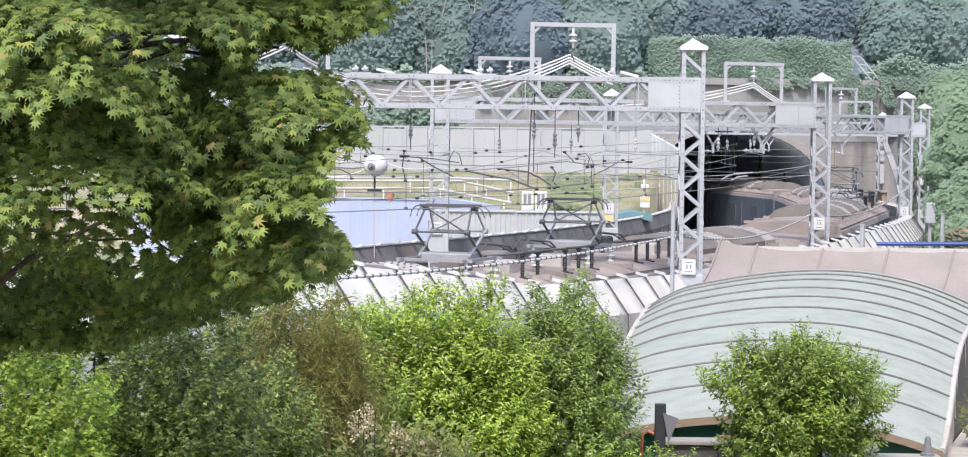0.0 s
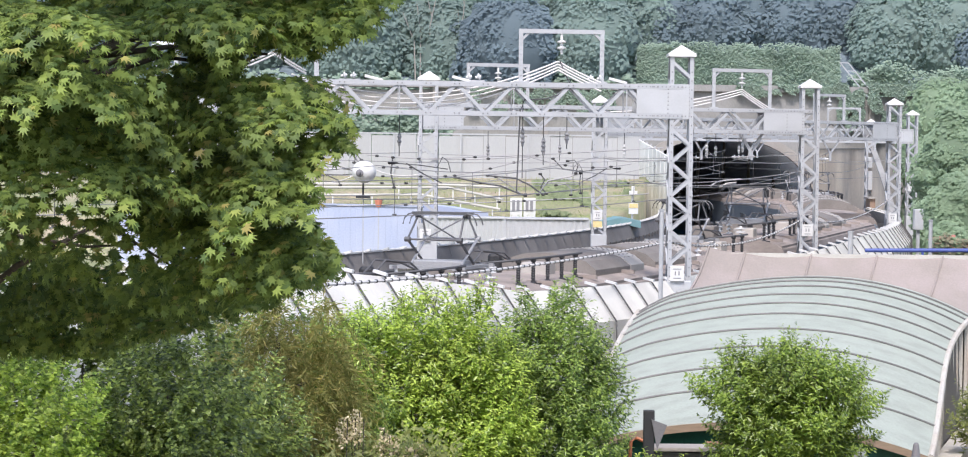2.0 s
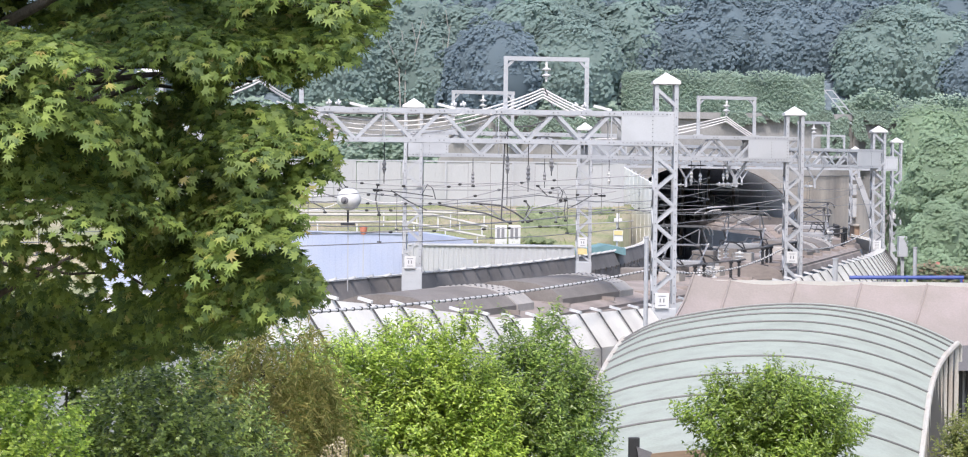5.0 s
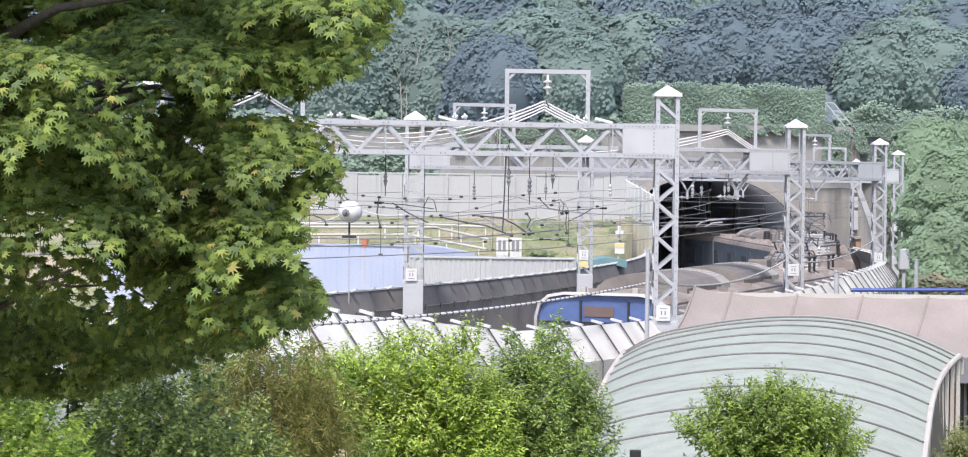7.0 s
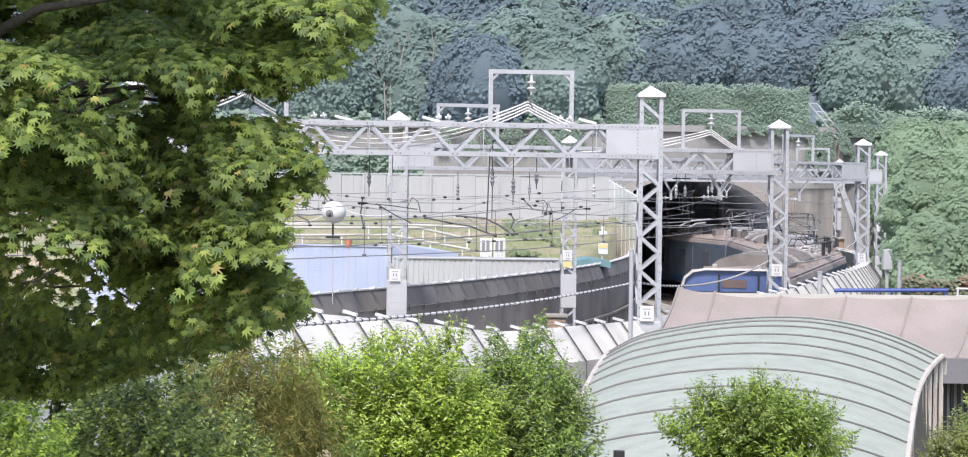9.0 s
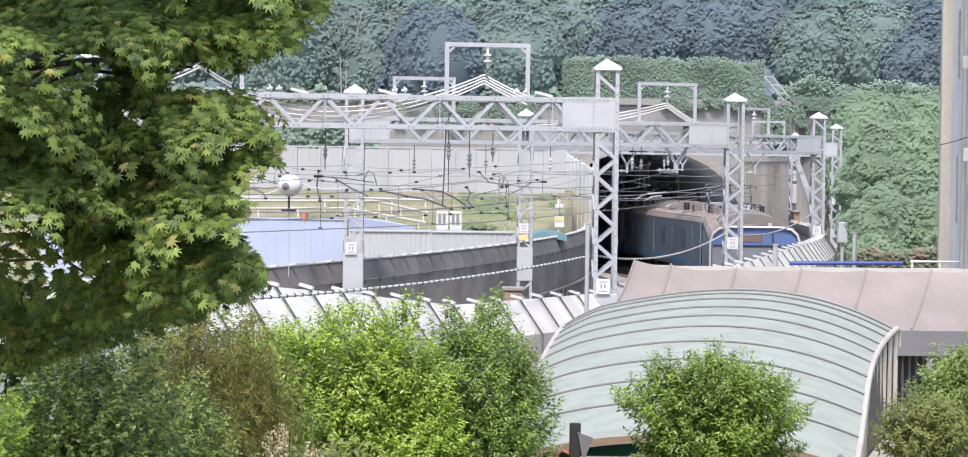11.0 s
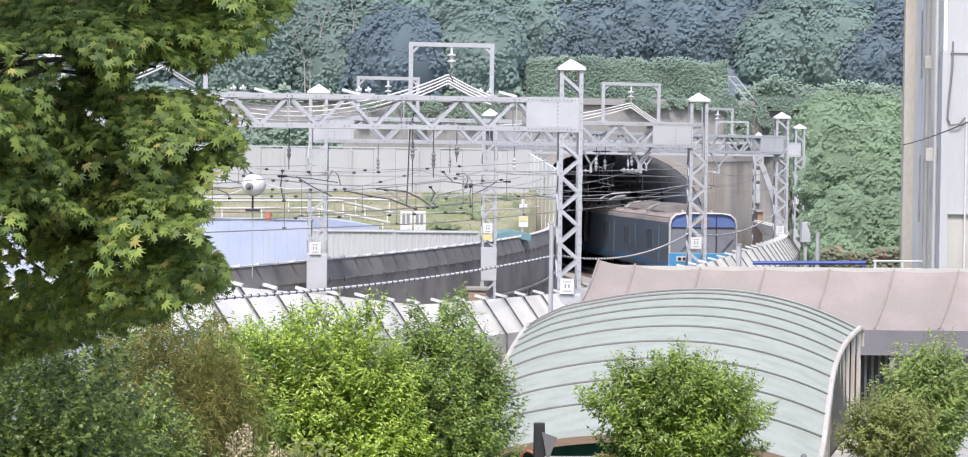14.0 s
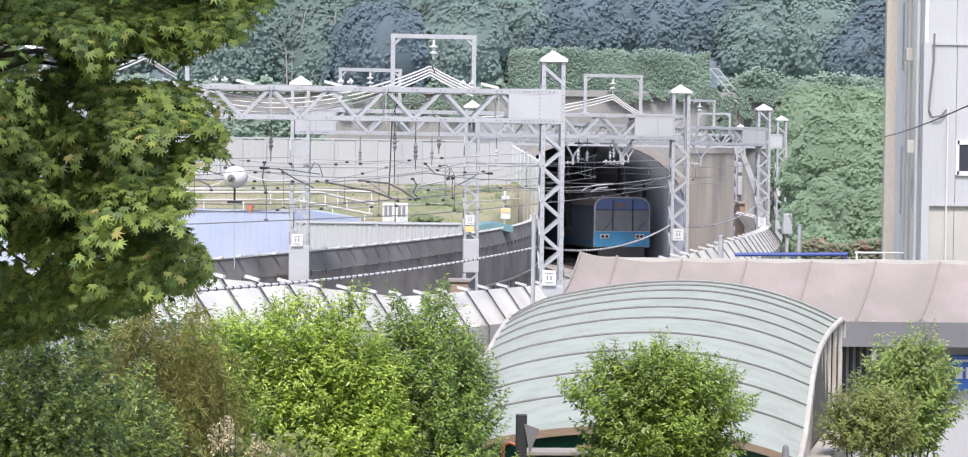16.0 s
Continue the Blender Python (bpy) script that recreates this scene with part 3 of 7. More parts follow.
def number_plate(parent, x, y, z, s=0.30, yellow=False):
    bm = bmesh.new()
    box(bm, x - s / 2, x + s / 2, y - 0.03, y, z - s * 0.55, z + s * 0.55, None, 0.008)
    p = part("number_plate", bm, WHITE, parent, "white plate with dark bars")
    bm = bmesh.new()
    for k in (-1, 1):
        box(bm, x + k * s * 0.13 - s * 0.045, x + k * s * 0.13 + s * 0.045, y - 0.036, y - 0.028, z - s * 0.12, z + s * 0.16)
        box(bm, x - s * 0.28, x + s * 0.28, y - 0.036, y - 0.028, z + k * s * 0.33 - s * 0.025, z + k * s * 0.33 + s * 0.025)
    part("plate_bars", bm, PLATEINK, p)
    if yellow:
        bm = bmesh.new()
        box(bm, x - s / 2, x + s / 2, y - 0.028, y, z - s * 1.3, z - s * 0.65)
        part("warning_plate", bm, YELLOW, parent, "yellow warning plate")


def insulator(bm, top, n=3, r=0.085, pitch=0.13, axis=(0, 0, -1)):
    prof = [(0.03, 0)]
    for k in range(n):
        h = 0.04 + k * pitch
        prof += [(0.03, h), (r, h + 0.03), (r * 0.95, h + 0.055), (0.035, h + 0.065)]
    prof += [(0.025, 0.08 + n * pitch)]
    return lathe(bm, top, prof, 10, axis)


def beam(parent, a, b, z0, z1, depth=0.5, pitch=0.62, plates=((0, 0, 0),)):
    """A box truss between two columns: four chords, zigzag webs, and riveted end plates."""
    a, b = Vector((*a, 0)), Vector((*b, 0))
    d = (b - a)
    ln = d.length
    d.normalize()
    n = Vector((-d.y, d.x, 0)) * depth / 2
    up = Vector((0, 0, 1))
    ch = bmesh.new()
    for sy in (-1, 1):
        for z in (z0, z1):
            bar(ch, a + n * sy + up * z, b + n * sy + up * z, 0.09, 0.10)
    part("chord_frame", ch, GALV, parent)
    wb = bmesh.new()
    cnt = int(ln / pitch)
    st = ln / cnt
    for k in range(cnt):
        p, q = a + d * st * k, a + d * st * (k + 1)
        zs = (z0, z1) if k % 2 else (z1, z0)
        for sy in (-1, 1):
            bar(wb, p + n * sy * 1.02 + up * zs[0], q + n * sy * 1.02 + up * zs[1], 0.02, 0.07)
        bar(wb, p + n + up * z0, q - n + up * z0, 0.05, 0.02)
        bar(wb, p + n + up * z1, q - n + up * z1, 0.05, 0.02)
        if k % 4 == 0:
            for sy in (-1, 1):
                bar(wb, p + n * sy * 1.03 + up * z0, p + n * sy * 1.03 + up * z1, 0.02, 0.06)
    part("web_lattice", wb, GALV, parent)
    bolts = bmesh.new()
    for k in range(cnt + 1):
        p = a + d * min(st * k, ln - 0.06)
        for z in (z0, z1):
            for e in (-0.05, 0.05):
                c = p + d * e - n * 1.2 + up * z
                box(bolts, c.x - 0.013, c.x + 0.013, c.y - 0.012, c.y + 0.012, c.z - 0.013, c.z + 0.013)
    tagged(part("bolt_pattern", bolts, RIVET, parent), kind="stuff")
    for at, wid, left in plates:
        bm, rv = bmesh.new(), bmesh.new()
        c = a + d * at
        for sy in (-1, 1):
            o = n * sy * 1.14
            m = Matrix.Translation(c + o + up * ((z0 + z1) / 2)) @ Matrix.Rotation(math.atan2(d.y, d.x), 4, "Z")
            box(bm, -wid / 2, wid / 2, -0.012, 0.012, -(z1 - z0) / 2 - 0.06, (z1 - z0) / 2 + 0.06, m)
            for k in range(int(wid / 0.085)):
                x = -wid / 2 + 0.04 + k * 0.085
                for zz in (-(z1 - z0) / 2 + 0.0, (z1 - z0) / 2 - 0.0):
                    box(rv, x - 0.011, x + 0.011, -0.02, 0.02, zz - 0.011, zz + 0.011, m)
            for k in range(int((z1 - z0) / 0.085)):
                zz = -(z1 - z0) / 2 + 0.06 + k * 0.085
                for x in (wid / 2 - 0.05, wid / 2 - 0.52):
                    box(rv, x - 0.011, x + 0.011, -0.02, 0.02, zz - 0.011, zz + 0.011, m)
        part("gusset_plate", bm, GALV_PLATE, parent, "flat riveted steel plate")
        tagged(part("rivet_pattern", rv, RIVET, parent), kind="stuff")
    return d


def hoop(parent, c, d, w, z0, z1):
    """A square hoop standing on the beam, with an insulator under its top bar."""
    c, d, up = Vector((*c, 0)), Vector(d), Vector((0, 0, 1))
    bm = bmesh.new()
    p, q = c - d * w / 2, c + d * w / 2
    for e in (p, q):
        bar(bm, e + up * z0, e + up * z1, 0.09, 0.09, (0, 1, 0))
    bar(bm, p + up * z1 - d * 0.045, q + up * z1 + d * 0.045, 0.09, 0.09)
    for e, s in ((p, 1), (q, -1)):
        bar(bm, e + up * (z1 - 0.2), e + d * s * 0.2 + up * z1, 0.06, 0.05)
        box(bm, e.x - 0.12, e.x + 0.12, e.y - 0.12, e.y + 0.12, z0 - 0.02, z0 + 0.03)
    for k in range(8):
        z = z0 + 0.15 + k * (z1 - z0 - 0.2) / 8
        for e in (p, q):
            box(bm, e.x - 0.02, e.x + 0.02, e.y - 0.055, e.y - 0.04, z, z + 0.035)
    hp = part("hoop", bm, GALV, parent, "square steel hoop on the beam")
    bm = bmesh.new()
    bar(bm, c + up * z1, c + up * (z1 - 0.16), 0.05)
    insulator(bm, c + up * (z1 - 0.14), 2, 0.10, 0.13)
    part("insulator", bm, PORCELAIN, hp, "white ribbed insulator")
    return c + up * (z1 - 0.52)


def gantry(label, right, left, base, cap, z0, z1, w, hoops, plates, rp, lp, left_base=None, left_cap=None):
    g = thing("gantry", label, "railway gantry", group="lattice gantries over the railway")
    column(g, right[0], right[1], base, cap, w)
    column(g, left[0], left[1], left_base or base, left_cap or cap, w)
    d = beam(g, left, right, z0, z1, w, 0.60, plates)
    tips = [hoop(g, (left[0] + (right[0] - left[0]) * f, left[1] + (right[1] - left[1]) * f), d, hw, z1 + 0.05, hz) for f, hw, hz in hoops]
    number_plate(g, right[0] - 0.05, right[1] - w / 2 - 0.09, rp)
    number_plate(g, left[0] - 0.05, left[1] - w / 2 - 0.09, lp, 0.30, label.startswith("third"))
    return tips


G1R, G1L = (4.44, 49.0), (-6.43, 47.8)
G2R, G2L = (9.35, 63.5), (-1.21, 60.8)
G3R, G3L = (15.44, 83.7), (4.16, 75.2)
G4R, G4L = (21.75, 113.0), (8.0, 112.0)
tips1 = gantry("pale grey lattice steel gantry with riveted plates and hoops", G1R, G1L, 2.2, 8.1, 6.83, 7.45, 0.42,
                         [(0.762, 1.75, 8.6), (0.205, 1.75, 8.6)], [(10.53, 1.2, 0), (0.5, 1.2, 0)], 3.46, 3.4)
tips2 = gantry("pale grey lattice steel gantry with white caps over the tracks", G2R, G2L, 2.2, 7.9, 6.66, 7.25, 0.42,
                         [(0.815, 1.65, 8.35), (0.175, 1.65, 8.35)], [(10.05, 1.2, 0), (0.35, 1.1, 0)], 3.95, 3.79, 2.55)
gantry("third pale grey lattice gantry near the tunnel mouth", G3R, G3L, 2.3, 7.92, 6.66, 7.23, 0.40,
                         [(0.76, 1.5, 8.2), (0.2, 1.5, 8.2)], [(13.4, 1.25, 0), (0.5, 1.1, 0)], 3.78, 3.98, 2.25, 7.68)
gantry("far pale grey lattice gantry beside the tunnel wall", G4R, G4L, 2.0, 8.1, 6.75, 7.35, 0.42,
                         [(0.75, 1.6, 8.4)], [(13.2, 1.2, 0)], 4.5, 3.8)


# ======== the train ========
PANSTEEL = mat("pantograph_steel", (0.34, 0.34, 0.35), 0.5, 0.4)
def car_body(parent, ln, cab):
    hw, y0, y1 = 1.56, -ln / 2, ln / 2
    prof = [(-hw, 0.95), (-hw, 3.18), (-1.5, 3.36), (-1.32, 3.50), (-0.9, 3.60), (0, 3.66), (0.9, 3.60), (1.32, 3.50), (1.5, 3.36), (hw, 3.18), (hw, 0.95)]
    bm = bmesh.new()
    for sx in (-1, 1):
        box(bm, sx * hw - 0.03, sx * hw + 0.03, y0 + 0.05, y1, 0.95, 3.2)
    box(bm, -hw, hw, y1 - 0.06, y1 - 0.005, 0.95, 3.45)
    box(bm, -hw, hw, y0 + 0.1, y1 - 0.05, 0.85, 1.0)
    part("body", bm, STEELCAR, parent, "stainless car body side darkened for tunnel shade")
    bm = bmesh.new()
    for sx in (-1, 1):
        box(bm, sx * (hw + 0.036) - 0.008, sx * (hw + 0.036) + 0.008, y0 + 0.1, y1 - 0.05, 1.05, 1.28)
    part("side_stripe", bm, CARBLUE, parent, "blue waist stripe")
    for sx in (-1, 1):
        for k in range(4):
            bm = bmesh.new()
            yc = y0 + ln * (k + 0.5) / 4
            box(bm, sx * (hw + 0.036) - 0.006, sx * (hw + 0.036) + 0.006, yc + 0.9, yc + 2.6, 1.85, 2.75)
            part("side_window", bm, WINDSCREEN, parent)
            bm = bmesh.new()
            box(bm, sx * (hw + 0.038) - 0.008, sx * (hw + 0.038) + 0.008, yc - 0.75, yc + 0.6, 1.02, 2.95)
            part("side_door", bm, STEELCAR, parent)
    # roof shell
    bm = bmesh.new()
    rp = prof[1:-1]
    ys = [y0 + 0.12 + (ln - 0.15) * i / 6 for i in range(7)]
    a = [[bm.verts.new((x * 1.02, y, z)) for x, z in rp] for y in ys]
    for p, q in zip(a, a[1:]):
        for k in range(len(rp) - 1):
            bm.faces.new((p[k], p[k + 1], q[k + 1], q[k]))
    bm.faces.new(a[0])
    bm.faces.new(a[-1][::-1])
    part("roof", bm, ROOF, parent, "dusty brown-grey car roof")
    bm = bmesh.new()
    for sx in (-1, 1):
        bar(bm, (sx * 1.46, y0 + 0.2, 3.42), (sx * 1.46, y1 - 0.1, 3.42), 0.07, 0.06)
        for k in range(9):
            y = y0 + 1 + k * (ln - 2) / 8
            box(bm, sx * 1.1 - 0.3, sx * 1.1 + 0.3, y - 0.03, y + 0.03, 3.53, 3.62)
    part("roof_gutter", bm, ROOF, parent)


def cool_unit(parent, y, ln=3.4):
    """A low arched air-conditioning unit with a pale slotted hood."""
    prof = [(-1.12, 3.5), (-1.12, 3.68), (-0.9, 3.86), (-0.5, 3.99), (0, 4.03), (0.5, 3.99), (0.9, 3.86), (1.12, 3.68), (1.12, 3.5)]
    for nm, y0, y1, g, m in (("air_conditioner", y - ln / 2, y + ln / 2 - 1.0, 0.0, ACBOX), ("grille_hood", y + ln / 2 - 0.98, y + ln / 2, 0.012, ACGRILL)):
        bm = bmesh.new()
        a = [[bm.verts.new((x * (1 + g), yy, z + g)) for x, z in prof] for yy in (y0, y1)]
        for k in range(len(prof) - 1):
            bm.faces.new((a[0][k], a[0][k + 1], a[1][k + 1], a[1][k]))
        bm.faces.new(a[0][::-1])
        bm.faces.new(a[1])
        unit = part(nm, bm, m, parent)
        if nm == "grille_hood":
            bm = bmesh.new()
            for k in range(8):
                for sx in (-1, 1):
                    x = sx * (0.08 + k * 0.12)
                    z = np.interp(abs(x), [0, 0.5, 0.9, 1.12], [4.03, 3.99, 3.86, 3.68]) + 0.03
                    for q in range(3):
                        box(bm, x - 0.009, x + 0.009, y0 + 0.14 + q * 0.3, y0 + 0.22 + q * 0.3, z - 0.03, z - 0.006)
            tagged(part("slot_pattern", bm, DARK, unit), kind="stuff")


def pantograph(parent, y, flip=1):
    """A raised diamond pantograph on its frame and insulators."""
    bm = bmesh.new()
    for sx in (-1, 1):
        bar(bm, (sx * 0.62, y - 1.0, 3.98), (sx * 0.62, y + 1.0, 3.98), 0.06, 0.06)
    for sy in (-1, 1):
        bar(bm, (-0.75, y + sy * 0.75, 3.98), (0.75, y + sy * 0.75, 3.98), 0.06, 0.06)
    box(bm, -0.5, 0.5, y - 0.25, y + 0.25, 3.95, 4.1, None, 0.03)
    base = part("pantograph_base", bm, PANSTEEL, parent, "pale steel base frame")
    bm = bmesh.new()
    insulator(bm, (0, 0, 0), 3, 0.085, 0.115, (0, 0, 1))
    me = bpy.data.meshes.new("insulator")
    bm.to_mesh(me)
    bm.free()
    for sx in (-1, 1):
        for sy in (-1, 1):
            part_mesh("insulator", me, PORCELAIN, base).location = (sx * 0.62, y + sy * 0.75, 3.55)
    # crossed lower arms, knees with a cross tube, braced upper arms
    for sy, m in ((-1, PANDARK), (1, PANSTEEL)):
        for sx in (-1, 1):
            bm = bmesh.new()
            tube(bm, [(sx * 0.5, y - sy * 0.32, 4.02), (sx * 0.52, y + sy * 0.46, 4.5)], 0.027, 6)
            tube(bm, [(sx * 0.52, y + sy * 0.46, 4.5), (sx * 0.46, y + sy * 0.1, 4.95)], 0.021, 6)
            lathe(bm, (sx * 0.57, y + sy * 0.46, 4.5), [(0.05, 0), (0.05, 0.1), (0.02, 0.12)], 8, (-sx, 0, 0))
            part("arm", bm, m, base)
        bm = bmesh.new()
        tube(bm, [(-0.56, y + sy * 0.46, 4.5), (0.56, y + sy * 0.46, 4.5)], 0.022, 6)
        a = -sy
        tube(bm, [(a * 0.5, y + sy * 0.46, 4.5), (-a * 0.46, y + sy * 0.1, 4.95)], 0.017, 5)
        part("knee_tube", bm, PANDARK if sy < 0 else PANSTEEL, base)
    bm = bmesh.new()
    for sy in (-1, 1):
        tube(bm, [(-0.74, y + sy * 0.16, 4.78), (-0.71, y + sy * 0.16, 4.9), (-0.63, y + sy * 0.16, 4.98), (-0.5, y + sy * 0.16, 5.01), (0.5, y + sy * 0.16, 5.01), (0.63, y + sy * 0.16, 4.98),
                  (0.71, y + sy * 0.16, 4.9), (0.74, y + sy * 0.16, 4.78)], 0.014, 6)
    for sy in (-1, 1):
        bar(bm, (-0.55, y + sy * 0.16, 5.0), (0.55, y + sy * 0.16, 5.0), 0.06, 0.05)
    for sx in (-0.5, 0.5):
        bar(bm, (sx, y - 0.2, 4.97), (sx, y + 0.2, 4.97), 0.03)
        box(bm, sx - 0.035, sx + 0.035, y - 0.06, y + 0.06, 4.9, 4.98)
    part("contact_head", bm, PANDARK, base, "dark carbon contact head with horns")


def roof_gear(parent, y0, y1, k):
    """Arresters, boxes and insulated bus bars beside a pantograph."""
    bm = bmesh.new()
    lathe(bm, (0, 0, 0), [(0.085, 0), (0.085, 0.03), (0.035, 0.06)] + [(0.046 if q % 2 else 0.034, 0.1 + q * 0.025) for q in range(12)] + [(0.032, 0.44), (0.06, 0.46), (0.06, 0.5)], 8)
    box(bm, -0.16, 0.16, -0.04, 0.04, -0.03, 0.03)
    me = bpy.data.meshes.new("bus_insulator")
    bm.to_mesh(me)
    bm.free()
    for y in np.arange(y0, y1 + 0.1, 0.85):
        part_mesh("bus_insulator", me, BLACK, parent, "black ribbed insulator post").location = (1.0, y, 3.55)
    bm = bmesh.new()
    tube(bm, [(0.4, y0 - 0.5, 4.0), (1.0, y0, 4.07), (1.0, (y0 + y1) / 2, 4.06), (1.0, y1 + 0.2, 4.07)], 0.026, 6)
    part("bus_bar", bm, CABLE, parent)
    bm = bmesh.new()
    box(bm, -0.95, -0.35, y0 + 0.1, y0 + 0.9, 3.55, 3.95, None, 0.04)
    part("equipment_box", bm, ACBOX, parent)
    bm = bmesh.new()
    box(bm, 0.0, 0.55, y1 - 0.7, y1 - 0.1, 3.55, 3.88, None, 0.04)
    part("equipment_box", bm, ACGRILL, parent)
    bm = bmesh.new()
    lathe(bm, (-0.75, y1 - 0.2, 3.55), [(0.16, 0), (0.15, 0.42), (0.11, 0.47)], 10)
    part("breaker", bm, BLACK, parent)
    bm = bmesh.new()
    insulator(bm, (0.35, y0 + 0.2, 3.52), 4, 0.13, 0.10, (0, 0, 1))
    part("arrester", bm, PORCELAIN, parent)
    bm = bmesh.new()
    for q in range(2):
        tube(bm, [(-0.3 + q * 0.2, y0 + 0.4, 3.95), (-0.2 + q * 0.2, y0 + 0.7, 4.2), (0.1 + q * 0.2, y0 + 1.1, 4.15), (0.3, y0 + 1.6, 3.95)], 0.02, 5)
    part("jumper_cable", bm, CABLE, parent)


def cab_end(parent, ln):
    """The flat rounded cab face at the rear: white rim, blue header, dark screen, blue apron with lamps."""
    y = -ln / 2
    out = [(-1.58, 0.9), (-1.58, 3.1), (-1.5, 3.42), (-1.28, 3.62), (-0.9, 3.69), (0.9, 3.69), (1.28, 3.62), (1.5, 3.42), (1.58, 3.1), (1.58, 0.9)]
    inn = [(-1.51, 1.78), (-1.51, 3.07), (-1.44, 3.37), (-1.24, 3.555), (-0.88, 3.63), (0.88, 3.63), (1.24, 3.555), (1.44, 3.37), (1.51, 3.07), (1.51, 1.78)]
    bm = bmesh.new()
    rings = [[bm.verts.new((x, yy, z)) for x, z in pts] for pts, yy in ((out, y + 0.16), (out, y + 0.03), (inn, y - 0.01), (inn, y + 0.14))]
    for p, q in zip(rings, rings[1:]):
        for k in range(len(out)):
            bm.faces.new((p[k], p[(k + 1) % len(out)], q[(k + 1) % len(out)], q[k]))
    bmesh.ops.recalc_face_normals(bm, faces=bm.faces)
    part("cab_rim", bm, CARWHITE, parent, "dusty white rounded cab rim")
    bm = bmesh.new()
    box(bm, -1.49, 1.49, y + 0.10, y + 0.14, 1.75, 2.98)
    part("windscreen", bm, WINDSCREEN, parent, "cab windscreen with sky reflection in its grey")
    bm = bmesh.new()
    f = [bm.verts.new((x, y + 0.11, z)) for x, z in [(-1.48, 2.98)] + inn[1:-1] + [(1.48, 2.98)]]
    g = [bm.verts.new((v.co.x, y + 0.15, v.co.z)) for v in f]
    bm.faces.new(f)
    bm.faces.new(g[::-1])
    part("header_glass", bm, BLUEGLASS, parent, "blue tinted destination panel")
    bm = bmesh.new()
    box(bm, -0.42, 0.28, y + 0.085, y + 0.105, 3.12, 3.36)
    part("destination_display", bm, mat("amber_bars", (0.15, 0.105, 0.095), 0.5), parent, "dim red-brown display")
    for x in (-0.5, 0.62):
        bm = bmesh.new()
        box(bm, x - 0.025, x + 0.025, y + 0.06, y + 0.1, 1.78, 3.5)
        part("glazing_bar", bm, DARK, parent)
    bm = bmesh.new()
    box(bm, -1.44, 1.44, y + 0.055, y + 0.095, 2.955, 3.0)
    part("glazing_bar", bm, DARK, parent)
    bm = bmesh.new()
    for x in (-1.0, 0.9):
        bar(bm, (x, y + 0.05, 1.85), (x + 0.5, y + 0.05, 2.45), 0.03, 0.02)
    part("wiper", bm, BLACK, parent)
    bm = bmesh.new()
    box(bm, -1.56, 1.56, y - 0.015, y + 0.03, 0.92, 1.77, None, 0.02)
    ap = part("apron", bm, mat("apron_blue", (0.05, 0.23, 0.42), 0.4, 0, 0.05), parent, "bright blue cab apron")
    for x in (-0.98, 0.98):
        bm = bmesh.new()
        box(bm, x - 0.26, x + 0.26, y - 0.05, y - 0.01, 1.36, 1.62, None, 0.02)
        h = part("lamp_housing", bm, CARWHITE, ap)
        bm = bmesh.new()
        for q in (-0.11, 0.11):
            lathe(bm, (x + q, y - 0.045, 1.49), [(0.085, 0), (0.08, 0.02), (0.03, 0.022)], 12, (0, -1, 0))
        part("headlight", bm, SCREEN, h)
    bm = bmesh.new()
    box(bm, -1.3, 1.3, y + 0.05, y + 0.4, 0.3, 0.9, None, 0.04)
    part("skirt", bm, DARK, parent)


def bogie(parent, y):
    bm = bmesh.new()
    for sx in (-1, 1):
        box(bm, sx * 0.95 - 0.08, sx * 0.95 + 0.08, y - 1.5, y + 1.5, 0.35, 0.6, None, 0.03)
    box(bm, -0.9, 0.9, y - 0.25, y + 0.25, 0.4, 0.7)
    bg = part("bogie", bm, DARK, parent)
    for yy in (y - 1.05, y + 1.05):
        for sx in (-1, 1):
            bm = bmesh.new()
            lathe(bm, (sx * 0.72, yy, 0.43), [(0.43, -0.06), (0.43, 0.06), (0.2, 0.07)], 16, (1, 0, 0))
            part("wheel", bm, RAIL, bg)


BROAD = 1.04


def train_car(ln, cab=False, units=(), pans=(), gears=()):
    c = thing("train_car", "blue-ended stainless metro car with brown dusty roof" if cab else "stainless metro car with brown roof and cooling units", "train car", group="metro train cars")
    car_body(c, ln, cab)
    for y in units:
        cool_unit(c, y, 4.9 if cab else 3.4)
    for y in pans:
        pantograph(c, y)
    for i, (a, b) in enumerate(gears):
        roof_gear(c, a, b, i)
    if cab:
        cab_end(c, ln)
        for x, y in ((-0.75, -ln / 2 + 1.2), (0.55, -ln / 2 + 1.0)):
            bm = bmesh.new()
            box(bm, x - 0.07, x + 0.07, y - 0.07, y + 0.07, 3.6, 3.78, None, 0.02)
            part("antenna_box", bm, ACGRILL, c)
        bm = bmesh.new()
        box(bm, 0.1, 1.1, -ln / 2 + 2.0, -ln / 2 + 2.9, 3.53, 3.68, None, 0.03)
        part("roof_hatch", bm, ACBOX, c)
    # the car is broader than its parts were drawn
    done = set()
    for q in c.children_recursive:
        q.location.x *= BROAD
        if q.data.name not in done:
            done.add(q.data.name)
            q.data.transform(Matrix.Diagonal((BROAD, 1, 1, 1)))
    for y in (-ln / 2 + 3.2, ln / 2 - 3.2):
        bogie(c, y)
    return c


